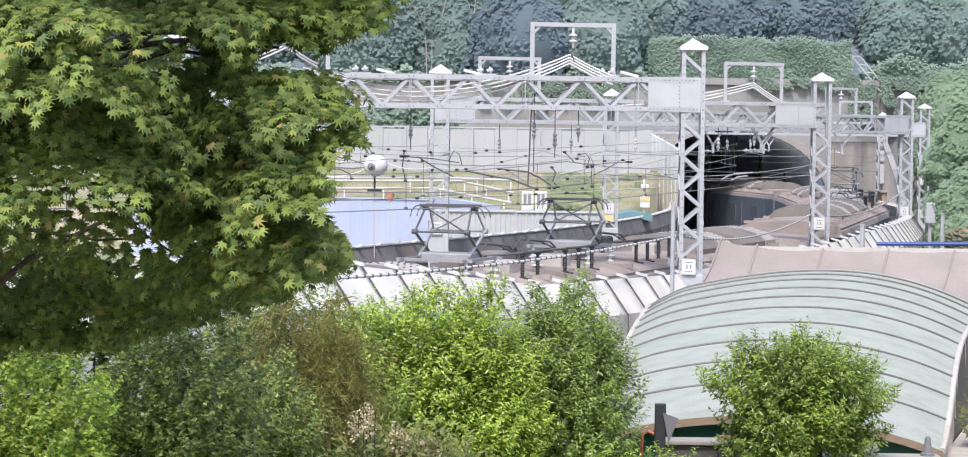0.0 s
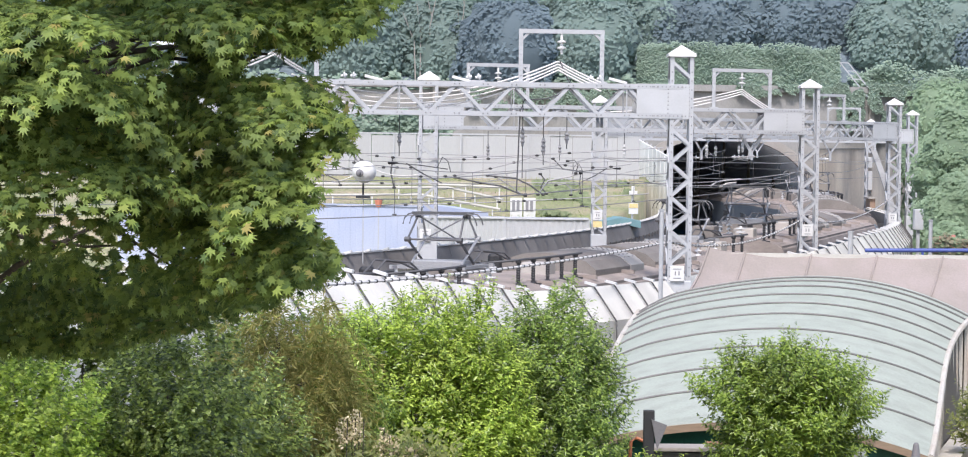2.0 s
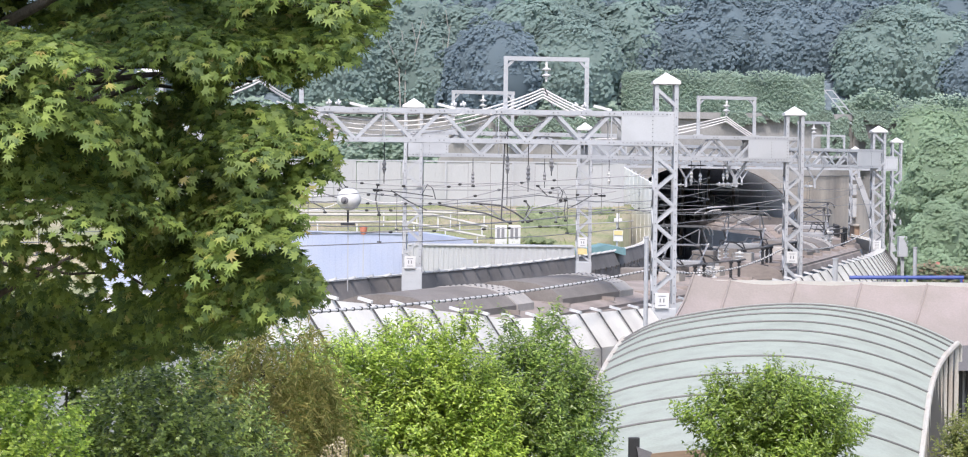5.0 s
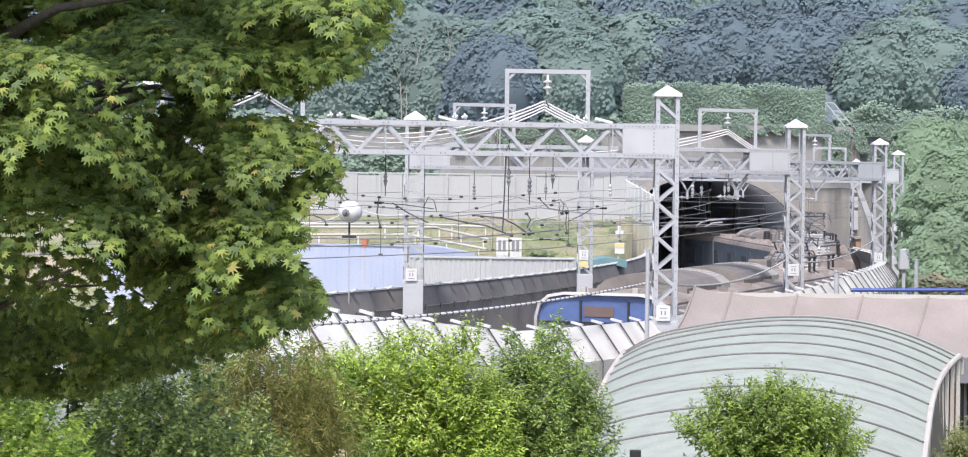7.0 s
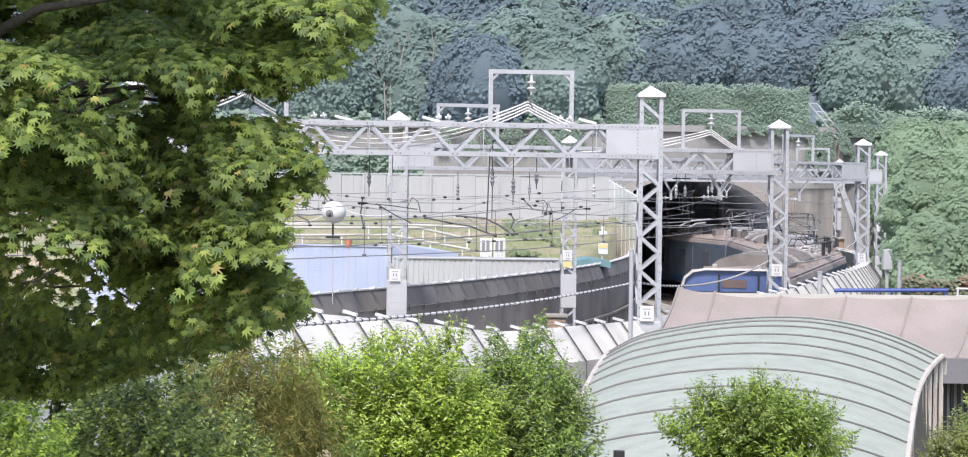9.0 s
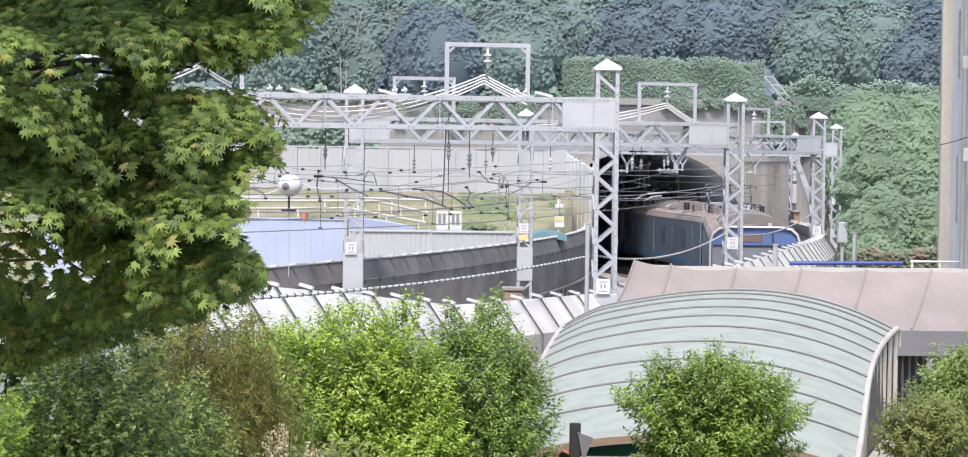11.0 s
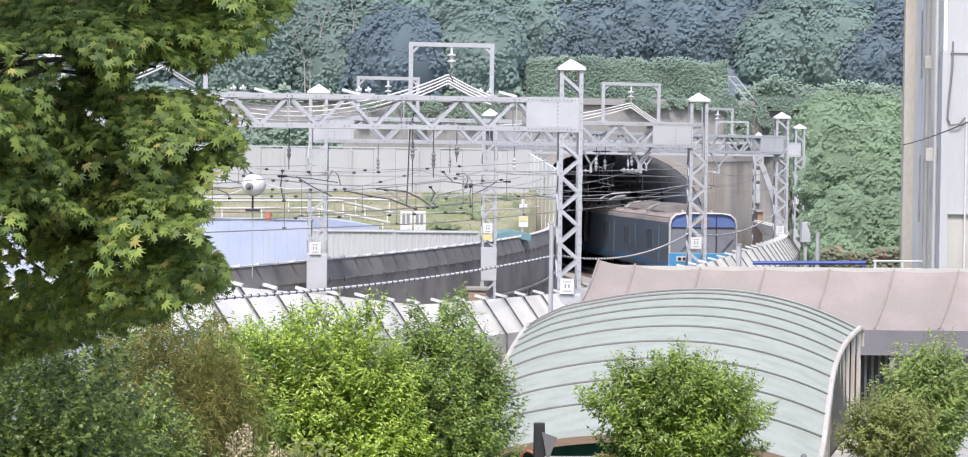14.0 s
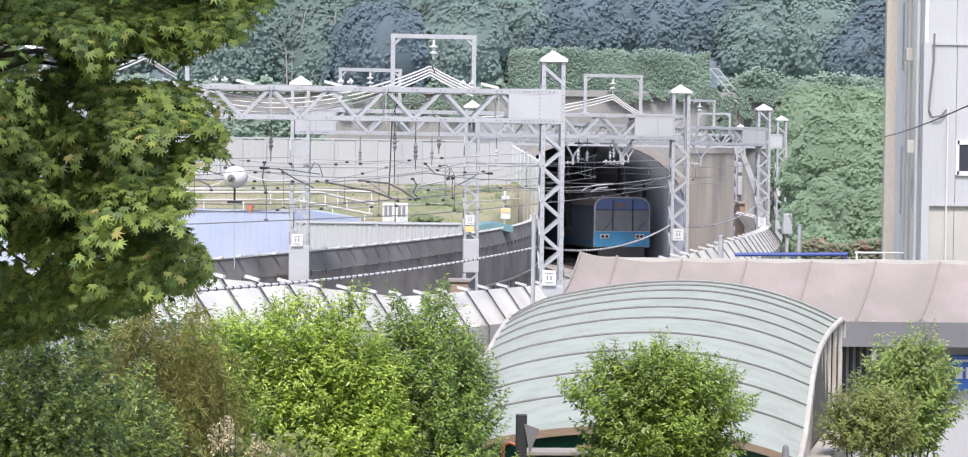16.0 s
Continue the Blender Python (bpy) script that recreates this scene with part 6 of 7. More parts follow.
q = [bm.verts.new(v) for v in ((-1.75, 79.6, 2.0), (0.6, 80.6, 2.0), (0.55, 80.6, 3.86), (-0.6, 80.2, 4.08), (-1.75, 79.6, 4.2))]
bm.faces.new(q)
r = bmesh.ops.extrude_face_region(bm, geom=bm.faces[:])
bmesh.ops.translate(bm, vec=(0, 0.3, 0), verts=[e for e in r["geom"] if isinstance(e, bmesh.types.BMVert)])
part("lean_to", bm, BLUEBOX, sh)
bm = bmesh.new()
box(bm, -12, -1.75, 77.05, 79, 2.0, 4.05)
part("body", bm, BLUEBOX, sh)

for x0, x1, y, z1, n in ((-1.62, 1.05, 75.2, 3.85, 16), (1.12, 4.15, 81.5, 3.66, 14)):
    c = thing("container", "pale grey corrugated storage container", "container", group="storage containers")
    bm = bmesh.new()
    box(bm, x0 + 0.03, x1 - 0.03, y + 0.02, y + 1.1, 2.05, z1 - 0.03)
    part("body", bm, CONTAINER, c)
    corrugated("ribbed_side", x0, x1, y, 2.05, z1 - 0.05, CONTAINER, c, n)
    bm = bmesh.new()
    box(bm, x0 - 0.02, x1 + 0.02, y - 0.07, y + 1.15, z1 - 0.045, z1 + 0.02, None, 0.02)
    part("top_frame", bm, GALV, c)
    for xx in (x0, x1):
        bm = bmesh.new()
        box(bm, xx - 0.035, xx + 0.035, y - 0.06, y + 0.02, 2.05, z1)
        part("corner_post", bm, GALV, c)

for pts in ([(-12, 88, 4.22), (-5.8, 88, 4.28), (-2.0, 88, 4.34), (1.05, 86.2, 3.85)], [(-12, 90, 4.48), (-1.0, 90, 4.6), (1.15, 87.4, 4.2)], [(-12, 92, 4.55), (-2.0, 92, 4.7), (1.4, 92, 4.6)]):
    bm = bmesh.new()
    tube(bm, pts, 0.055, 7)
    ob = thing("white_pipe", "white painted pipe run on short supports", "pipe", group="white yard pipes")
    part("pipe", bm, CLADBEIGE, ob)
    for a, b in zip(pts, pts[1:]):
        for t in (0.1, 0.5, 0.9):
            q = Vector(a).lerp(Vector(b), t)
            bm = bmesh.new()
            bar(bm, (q.x, q.y, yard_z(q.x, q.y) - 0.2), q, 0.05)
            part("support", bm, WHITE, ob)
for x in (1.41, 1.92):
    a = thing("air_conditioner", "white outdoor air-conditioning unit on the slope", "air conditioner", group="outdoor units")
    bm = bmesh.new()
    box(bm, x, x + 0.45, 86, 86.3, 3.5, 4.3, None, 0.02)
    part("casing", bm, WHITE, a)
    for k in range(2):
        bm = bmesh.new()
        box(bm, x + 0.07 + 0.17 * k, x + 0.18 + 0.17 * k, 85.975, 86.0, 3.8, 4.22)
        part("grille", bm, PLATEINK, a)
a = thing("camera_post", "white camera on a post with an orange sign", "camera post")
bm = bmesh.new()
bar(bm, (6.02, 86, 3.5), (6.02, 86, 4.5), 0.07)
part("post", bm, GALV, a)
bm = bmesh.new()
box(bm, 5.9, 6.2, 85.85, 86.1, 4.48, 4.62, None, 0.02)
box(bm, 5.98, 6.1, 85.9, 86.05, 4.62, 4.8, None, 0.02)
part("camera_head", bm, WHITE, a)
bm = bmesh.new()
box(bm, 5.88, 6.24, 85.9, 85.93, 3.75, 4.16)
b = part("sign_plate", bm, WHITE, a)
bm = bmesh.new()
box(bm, 5.9, 6.22, 85.88, 85.9, 3.98, 4.14)
part("orange_band", bm, YELLOW, b)
bm = bmesh.new()
sheet(bm, [[Vector((x, y, 3.6 + 0.08 * math.sin(x * 3 + y) - 0.1 * abs(y - 86))) for x in np.linspace(4.4, 6.3, 14)] for y in np.linspace(85.2, 86.8, 6)], 0.25)
tagged(part("tarpaulin", bm, TEAL, None, "", True), "teal tarpaulin thrown over stored goods", "tarpaulin")
a = thing("warning_lamp", "small red-orange marker on a stake", "marker")
bm = bmesh.new()
bar(bm, (-2.9, 70, 2.0), (-2.9, 70, 4.3), 0.03)
part("stake", bm, GALV, a)
bm = bmesh.new()
lathe(bm, (-2.9, 70, 4.28), [(0.07, 0), (0.10, 0.1), (0.13, 0.24), (0.02, 0.27)], 10)
part("marker_head", bm, ORANGE, a)
# low brick pier in the trough
pier = thing("brick_pier", "low terracotta pier with a pale slab beside the track", "pier")
bm = bmesh.new()
box(bm, 3.42, 4.02, 73.7, 74.3, -0.6, 2.0)
part("core", bm, CONC, pier)
bkm = bpy.data.meshes.new("brick")
bm = bmesh.new()
box(bm, -0.145, 0.145, -0.03, 0.03, -0.045, 0.045, None, 0.006)
bm.to_mesh(bkm)
bm.free()
bkm.materials.append(BRICK)
for r in range(24):
    for k in range(2):
        o = new("brick", bkm)
        o.parent = pier
        o.location = (3.57 + 0.3 * k, 73.69, -0.5 + r * 0.104)
bm = bmesh.new()
box(bm, 3.36, 4.08, 73.6, 74.36, 2.0, 2.1, None, 0.015)
part("slab", bm, CONC, pier)
# equipment cabinets on the wing wall
for x, y, z0, z1, w in ((17.35, 88.6, 3.2, 4.0, 0.35),):
    bm = bmesh.new()
    box(bm, x - w / 2, x + w / 2, y - 0.2, y + 0.2, z0, z1, None, 0.03)
    box(bm, x - 0.06, x + 0.06, y - 0.06, y + 0.06, 0, z0)
    tagged(part("equipment_cabinet", bm, CONTAINER), "grey trackside equipment cabinet on a pole", "cabinet", "trackside cabinets")
hut = thing("trackside_hut", "narrow brown equipment hut beside the wing wall", "hut")
bm = bmesh.new()
box(bm, 18.5, 19.15, 106.0, 107.2, -0.6, 4.05, None, 0.02)
part("body", bm, HUT, hut)
bm = bmesh.new()
box(bm, 18.42, 19.22, 105.9, 107.3, 4.05, 4.14, None, 0.01)
part("roof", bm, CONC, hut)
mast = thing("signal_mast", "short lattice mast with two grey boxes above the hut", "mast")
column(mast, 18.75, 107.6, -0.6, 7.55, 0.36)
for z0, z1 in ((5.5, 6.0), (4.45, 5.35)):
    bm = bmesh.new()
    box(bm, 18.58, 19.0, 107.1, 107.36, z0, z1, None, 0.02)
    part("equipment_box", bm, CONTAINER, mast)


# ======== wires and fittings ========
def wire(name, pts, r, material, label, category="cable", group="overhead wires", n=5):
    bm = bmesh.new()
    tube(bm, pts, r, n)
    return tagged(part(name, bm, material), label, category, group)


def spans(off, z, dz, stations, r, name, label, m):
    pts = []
    for a, b in zip(stations, stations[1:]):
        p, q = along(a, off, z), along(b, off, z)
        seg = sag(p, q, dz, 8)
        pts += seg if not pts else seg[1:]
    wire(name, pts, r, m, label)
    return pts


ST = [-75, -34, -11, 4.5, 32, 55, 80]
for off in (0.0, -4.2):
    c = spans(off, 5.05, 0.02, ST, 0.010, "contact_wire", "thin dark contact wire over the track", WIRE)
    m = spans(off, 5.95, 0.28, ST, 0.009, "messenger_wire", "thin dark messenger wire sagging between gantries", WIRE)
    for i in range(len(c)):
        if i % 2:
            bm = bmesh.new()
            tube(bm, [c[i], m[i]], 0.006, 4)
            bar(bm, c[i] - Vector((0.04, 0, -0.02)), c[i] + Vector((0.04, 0, 0.02)), 0.035)
            tagged(part("dropper", bm, CABLE), "short dropper wire between messenger and contact wire", "wire", "droppers")
for off, z, dz in ((-7.0, 5.3, 0.25), (1.9, 5.7, 0.3)):
    spans(off, z, dz, ST, 0.008, "return_wire", "thin grey wire strung along the gantries", WIRE)


# pale ribbed feeder hung along the near columns
def ribbed_cable(a, b, drop):
    w = thing("ribbed_cable", "pale insulated cable with dark clips hung between columns", "cable", group="ribbed cables")
    pts = sag(a, b, drop, 24)
    bm = bmesh.new()
    tube(bm, pts, 0.022, 7)
    part("sheath", bm, CABLEGREY, w)
    ln = (Vector(b) - Vector(a)).length
    bm = bmesh.new()
    n = int(ln / 0.3)
    for k in range(n):
        t = (k + 0.5) / n * 24
        i = min(23, int(t))
        p = pts[i].lerp(pts[i + 1], t - i)
        d = (pts[i + 1] - pts[i]).normalized()
        tube(bm, [p - d * 0.02, p + d * 0.02], 0.03, 6)
    tagged(part("clip_pattern", bm, DARK, w), kind="stuff")


ribbed_cable((-4.6, 23.6, 4.45), (4.1, 48.7, 4.12), 0.22)
ribbed_cable((4.2, 49.0, 4.12), (9.1, 63.3, 4.22), 0.32)
ribbed_cable((9.1, 63.3, 4.22), (15.2, 83.4, 4.42), 0.32)


# thick feeder bundles that rise to the hoops
def feeder(top, left, right, drop, n=3):
    for k in range(n):
        o = Vector((0, -0.02 * k, -0.062 * k))
        wire("feeder_cable", sag(Vector(left) + o * 1.5, Vector(top) + o, drop + 0.02 * k, 20), 0.019, CABLEGREY, "thick pale feeder cable sagging to a hoop", group="feeder cables", n=6)
        wire("feeder_cable", sag(Vector(top) + o, Vector(right) + o, 0.02, 4), 0.019, CABLEGREY, "thick pale feeder cable sloping down to the beam", group="feeder cables", n=6)


feeder(Vector((1.78, 48.62, 7.96)), (-3.9, 48.62, 7.62), (2.7, 48.62, 7.52), 0.55, 4)
feeder(tips2[0], (3.4, 63.2, 7.25), (8.25, 63.2, 7.3), 0.12)
feeder(tips1[1], (-6.2, 48.7, 7.6), (-3.6, 48.7, 7.7), 0.1, 2)


def hang(p, ln, n, label="white ribbed insulator hung under the beam"):
    h = thing("hanging_insulator", label, "insulator", group="hanging insulators")
    bm = bmesh.new()
    tube(bm, [p, Vector(p) - Vector((0, 0, ln))], 0.010, 5)
    part("rod", bm, DARK, h)
    bm = bmesh.new()
    insulator(bm, Vector(p) - Vector((0, 0, ln * 0.45)), n, 0.05, 0.10)
    part("insulator", bm, PORCELAIN if p[0] > 4 else OLDPORCELAIN, h)
    return h


for x, y, z, ln, n in ((1.5, 49, 6.8, 1.05, 3), (1.05, 49, 7.4, 1.95, 3), (2.0, 49, 6.8, 0.7, 2), (6.5, 63.5, 6.6, 0.62, 3), (6.75, 63.5, 6.6, 0.75, 2), (7.5, 63.5, 6.6, 0.5, 2), (4.2, 63.5, 6.6, 0.7, 3),
                       (2.4, 63.5, 6.6, 0.8, 2), (0.4, 63.5, 6.6, 0.8, 3), (12.15, 81.2, 6.63, 0.64, 2), (9.2, 79.0, 6.63, 0.64, 2), (-1.6, 49, 6.8, 0.9, 2)):
    hang((x, y, z), ln, n)


def cable_clamp(x, y, z):
    c = thing("cable_clamp", "pair of white ribbed clamps on the beam top", "cable clamp", group="cable clamps")
    bm = bmesh.new()
    bar(bm, (x - 0.2, y, z - 0.05), (x + 0.25, y, z - 0.05), 0.05)
    part("bracket", bm, GALV, c)
    for o in (-0.1, 0.1):
        bm = bmesh.new()
        insulator(bm, (x + o - 0.05, y, z + 0.03), 1, 0.075, 0.05, (1, 0, 0.25))
        part("insulator", bm, PORCELAIN, c)


def tilted_plate(x, y, z):
    bm = bmesh.new()
    box(bm, -0.2, 0.2, -0.04, 0.04, -0.03, 0.03, pose(x, y, z, 0, 14, 0), 0.01)
    tagged(part("beam_plate", bm, WHITE), "small white tilted plate bolted on the beam", "plate", "beam plates")


for x, z in ((-2.70, 7.45), (-0.03, 7.47), (2.57, 7.43)):
    cable_clamp(x, 48.79, 7.57)
for x, z in ((-2.15, 7.51), (-0.28, 7.50), (3.07, 7.49)):
    tilted_plate(x, 48.79, 7.565)


def y_bracket(x, y, z, h):
    b = thing("drop_bracket", "white Y-shaped bracket hung under the gantry beam", "bracket", group="drop brackets")
    bm = bmesh.new()
    bar(bm, (x - 0.3, y, z), (x, y, z - h * 0.65), 0.06)
    bar(bm, (x + 0.35, y, z), (x, y, z - h * 0.65), 0.06)
    bar(bm, (x, y, z - h * 0.6), (x, y, z - h), 0.08)
    part("frame", bm, GALV, b)
    bm = bmesh.new()
    insulator(bm, (x - 0.5, y, z - h * 0.92), 3, 0.07, 0.12, (1, 0, 0.0))
    part("insulator", bm, PORCELAIN, b)


for x, y, z, h in ((9.7, 79.4, 6.63, 0.78), (12.8, 81.7, 6.63, 0.78), (7.7, 63.5, 6.62, 0.72), (7.8, 78.0, 6.63, 0.78), (14.0, 112.4, 6.7, 0.8)):
    y_bracket(x, y, z, h)


def arm(x, y, z, w, flip, label="dark curved registration arm holding the contact wire"):
    """A registration assembly: horizontal tube, curved arm, small black insulators."""
    a = thing("registration_arm", label, "wire support", group="registration arms")
    bm = bmesh.new()
    tube(bm, [(x, y, z), (x + flip * w * 0.5, y, z - 0.04), (x + flip * w, y, z - 0.12)], 0.012, 6)
    tube(bm, [(x + flip * w * 0.25, y - 0.05, z), (x + flip * w * 0.55, y - 0.1, z - 0.22), (x + flip * w * 0.9, y - 0.1, z - 0.42)], 0.015, 6)
    tube(bm, [(x + flip * w * 0.8, y, z - 0.1), (x + flip * w * 0.9, y, z + 0.14), (x + flip * w, y, z + 0.05), (x + flip * w * 1.05, y, z - 0.18)], 0.010, 5)
    part("arm_tube", bm, CABLE, a)
    bm = bmesh.new()
    lathe(bm, (x, y, z), [(0.015, -0.1), (0.034, -0.06), (0.022, -0.02), (0.034, 0.02), (0.022, 0.06), (0.015, 0.12)], 8, (flip, 0, 0))
    part("insulator", bm, BLACK, a)


for x, y, z, w, f in ((-1.75, 49.2, 5.75, 1.2, 1), (4.0, 63.2, 5.6, 1.2, -1)):
    arm(x, y, z, w, f)
for pts, r, m in (([(-0.48, 5.33), (0.25, 5.19), (0.72, 5.12), (1.39, 4.86)], 0.026, CABLE), ([(0.38, 5.39), (1.12, 5.33), (1.5, 5.15), (1.86, 4.9)], 0.024, CABLE), ([(0.6, 5.36), (1.0, 5.12), (1.3, 4.9)], 0.016, WIRE),
                  ([(1.72, 4.9), (1.99, 5.27), (2.52, 5.38), (2.85, 5.48)], 0.022, WIRE), ([(2.11, 5.86), (2.38, 5.59), (2.85, 5.53)], 0.018, CABLE), ([(2.72, 5.48), (2.78, 5.7), (2.68, 5.83), (2.5, 5.8)], 0.016, CABLE),
                  ([(1.78, 5.45), (1.9, 5.3), (1.8, 5.1), (1.95, 4.93)], 0.02, CABLE), ([(2.2, 5.15), (2.45, 5.2), (2.62, 5.05), (2.6, 4.9)], 0.018, WIRE), ([(-2.14, 5.84), (-2.19, 5.44), (-2.1, 5.04)], 0.022, CABLE),
                  ([(-3.53, 5.09), (-3.59, 5.22), (-3.86, 5.34), (-4.12, 5.32)], 0.018, CABLE), ([(-3.17, 5.69), (-3.1, 5.89), (-2.97, 5.76)], 0.016, CABLE), ([(-4.22, 5.15), (-4.12, 5.38), (-3.53, 5.36), (-3.0, 5.4)], 0.016, CABLE),
                  ([(-4.03, 5.62), (-3.66, 5.56), (-3.0, 5.46)], 0.022, WIRE), ([(2.85, 5.48), (2.83, 5.2), (2.86, 4.95)], 0.014, CABLE)):
    a = thing("registration_arm", "dark curved arm holding the contact wire between the gantries", "wire support", group="registration arms")
    bm = bmesh.new()
    tube(bm, [(x, 60.5, z) for x, z in pts], r, 6)
    part("arm_tube", bm, m, a)
    for x, z in (pts[0], pts[-1]):
        bm = bmesh.new()
        lathe(bm, (x, 60.48, z), [(0.015, -0.05), (0.03, -0.03), (0.03, 0.03), (0.015, 0.05)], 8, (1, 0, 0))
        part("clamp", bm, BLACK, a)
for pts in ([(6.71, 5.12), (6.88, 5.23), (7.08, 5.29), (7.6, 5.34)], [(6.97, 5.1), (7.19, 5.21), (7.46, 5.24)]):
    bm = bmesh.new()
    tube(bm, [(x, 64.5, z) for x, z in pts], 0.024, 6)
    tagged(part("pale_arm", bm, CABLEGREY), "pale curved steel arm before the tunnel mouth", "wire support", "pale arms")


def clipped_wire(a, b, drop, clips):
    """A thin wire with small dark clamps on it."""
    w = thing("span_wire", "thin grey span wire with small dark clamps", "cable", group="overhead wires")
    pts = sag(a, b, drop, 16)
    bm = bmesh.new()
    tube(bm, pts, 0.012, 5)
    part("strand", bm, WIRE, w)
    for t in clips:
        i = min(15, int(t * 16))
        p = pts[i].lerp(pts[i + 1], t * 16 - i)
        bm = bmesh.new()
        lathe(bm, p + Vector((-0.05, 0, 0)), [(0.015, 0), (0.03, 0.03), (0.03, 0.07), (0.015, 0.10)], 8, (1, 0, 0))
        part("clamp", bm, BLACK, w)


for a, b, drop, clips in (((-2.84, 60.5, 5.9), (1.78, 60.5, 5.95), 0.12, (0.06, 0.3, 0.56, 0.7, 0.98)), ((-4.2, 60.5, 5.36), (-0.6, 60.5, 5.36), 0.02, (0.5, 0.78, 0.96)), ((-0.6, 60.5, 5.36), (1.5, 60.5, 5.87), 0.04, (0.05, 0.5, 0.8)),
                          ((-4.2, 60.5, 5.15), (2.9, 60.5, 5.24), 0.02, (0.25, 0.34, 0.62)), ((-1.21, 60.5, 5.82), (5.05, 60.5, 6.19), 0.03, (0.2, 0.6)), ((1.5, 60.5, 5.9), (4.2, 60.5, 5.75), 0.18, (0.35, 0.62, 0.8)),
                          ((-3.4, 57, 4.62), (4.4, 57, 5.02), 0.06, (0.22, 0.36, 0.52, 0.6, 0.7)), ((-2.54, 60.5, 5.57), (-1.5, 60.5, 5.58), 0.0, (0.15, 0.5, 0.85)), ((2.9, 60.5, 5.3), (9.2, 63.3, 5.6), 0.2, (0.2, 0.5))):
    clipped_wire(a, b, drop, clips)
for x0, y0, z0, x1, y1, z1, s in ((-1.3, 63.4, 5.95, 9.3, 63.4, 6.05, 0.12), (-1.3, 63.4, 5.35, 9.3, 63.4, 5.3, 0.2), (-6.6, 49, 5.95, 4.4, 49, 5.9, 0.15), (4.16, 75.2, 5.9, 15.44, 83.7, 5.9, 0.15), (4.16, 75.2, 5.36, 15.44, 83.7, 5.3, 0.15),
                                  (-8, 60, 5.15, 4.0, 66, 5.2, 0.2), (-8, 57, 6.05, -1.2, 63.4, 6.0, 0.1)):
    wire("span_wire", sag((x0, y0, z0), (x1, y1, z1), s, 12), 0.008, WIRE, "thin grey cross-span wire between columns")

b = thing("ball_tensioner", "white ball-shaped tension device on a dark stem with cables", "tensioner")
bm = bmesh.new()
bmesh.ops.create_uvsphere(bm, u_segments=24, v_segments=14, radius=0.31, matrix=pose(-2.78, 58, 5.47) @ Matrix.Diagonal((1, 1, 0.92, 1)))
part("ball", bm, WHITE, b, "", True)
bm = bmesh.new()
lathe(bm, (-2.86, 57.74, 5.44), [(0.09, 0), (0.10, 0.06), (0.06, 0.08), (0.05, 0.16), (0.02, 0.17)], 12, (-0.4, -1, 0))
part("hub", bm, AWNING_SIDE, b)
bm = bmesh.new()
bar(bm, (-2.8, 58, 5.2), (-2.8, 58, 4.85), 0.05)
box(bm, -2.98, -2.62, 57.9, 58.1, 4.8, 4.86)
part("stem", bm, DARK, b)
bm = bmesh.new()
bar(bm, (-2.8, 58.3, 2.0), (-2.8, 58.1, 4.84), 0.025)
part("pole", bm, GALV, b)
for k, (dx, dz, ex, ez) in enumerate(((-0.2, 0.1, -4.6, 5.75), (-0.15, 0.0, -4.6, 5.62), (-0.2, -0.1, -4.2, 5.2), (-0.1, 0.25, -3.5, 6.05), (0.25, 0.05, -1.3, 5.45))):
    bm = bmesh.new()
    tube(bm, sag((-2.8 + dx * 1.3, 58.05, 5.47 + dz), (ex, 58.3, ez), -0.12 if k % 2 else 0.1, 8), 0.012, 6)
    part("tail_cable", bm, CABLE if k % 2 else CABLEGREY, b)
# far leaning ladder mast on the tunnel wall
lm = thing("lattice_mast", "thin leaning grey lattice mast above the tunnel", "mast")
bm = bmesh.new()
for o in (0, 0.45):
    bar(bm, (20.2 + o, 126, 11.2), (23.2 + o, 126, 7.6), 0.06)
for k in range(9):
    t = k / 8
    bar(bm, (20.2 + 3 * t, 126, 11.2 - 3.6 * t), (20.65 + 3 * t, 126, 11.2 - 3.6 * t), 0.05)
bar(bm, (23.4, 126, 7.7), (23.4, 126, -0.65), 0.12)
part("frame", bm, GALV, lm)


# ======== forested hill ========
def hill_z(x, y):
    t = max(0.0, y - 127)
    return 8.2 + 0.62 * t + 0.0006 * t * t + 5.0 * noise.noise(Vector((x * 0.012, y * 0.01, 1.0))) * min(1, t / 30) + 0.10 * abs(x - 6) * min(1, t / 40) * 0.6


hx = list(np.linspace(-260, 280, 50))
hy = [127.2, 130, 135, 142, 150, 160, 172, 186, 202, 220, 245, 280, 330, 400, 520]
tagged(grid_mesh("hillside", hx, hy, lambda x, y: hill_z(x, y), HAZED_FLOOR), "steep wooded hillside behind the tunnel", "hill", kind="structure")


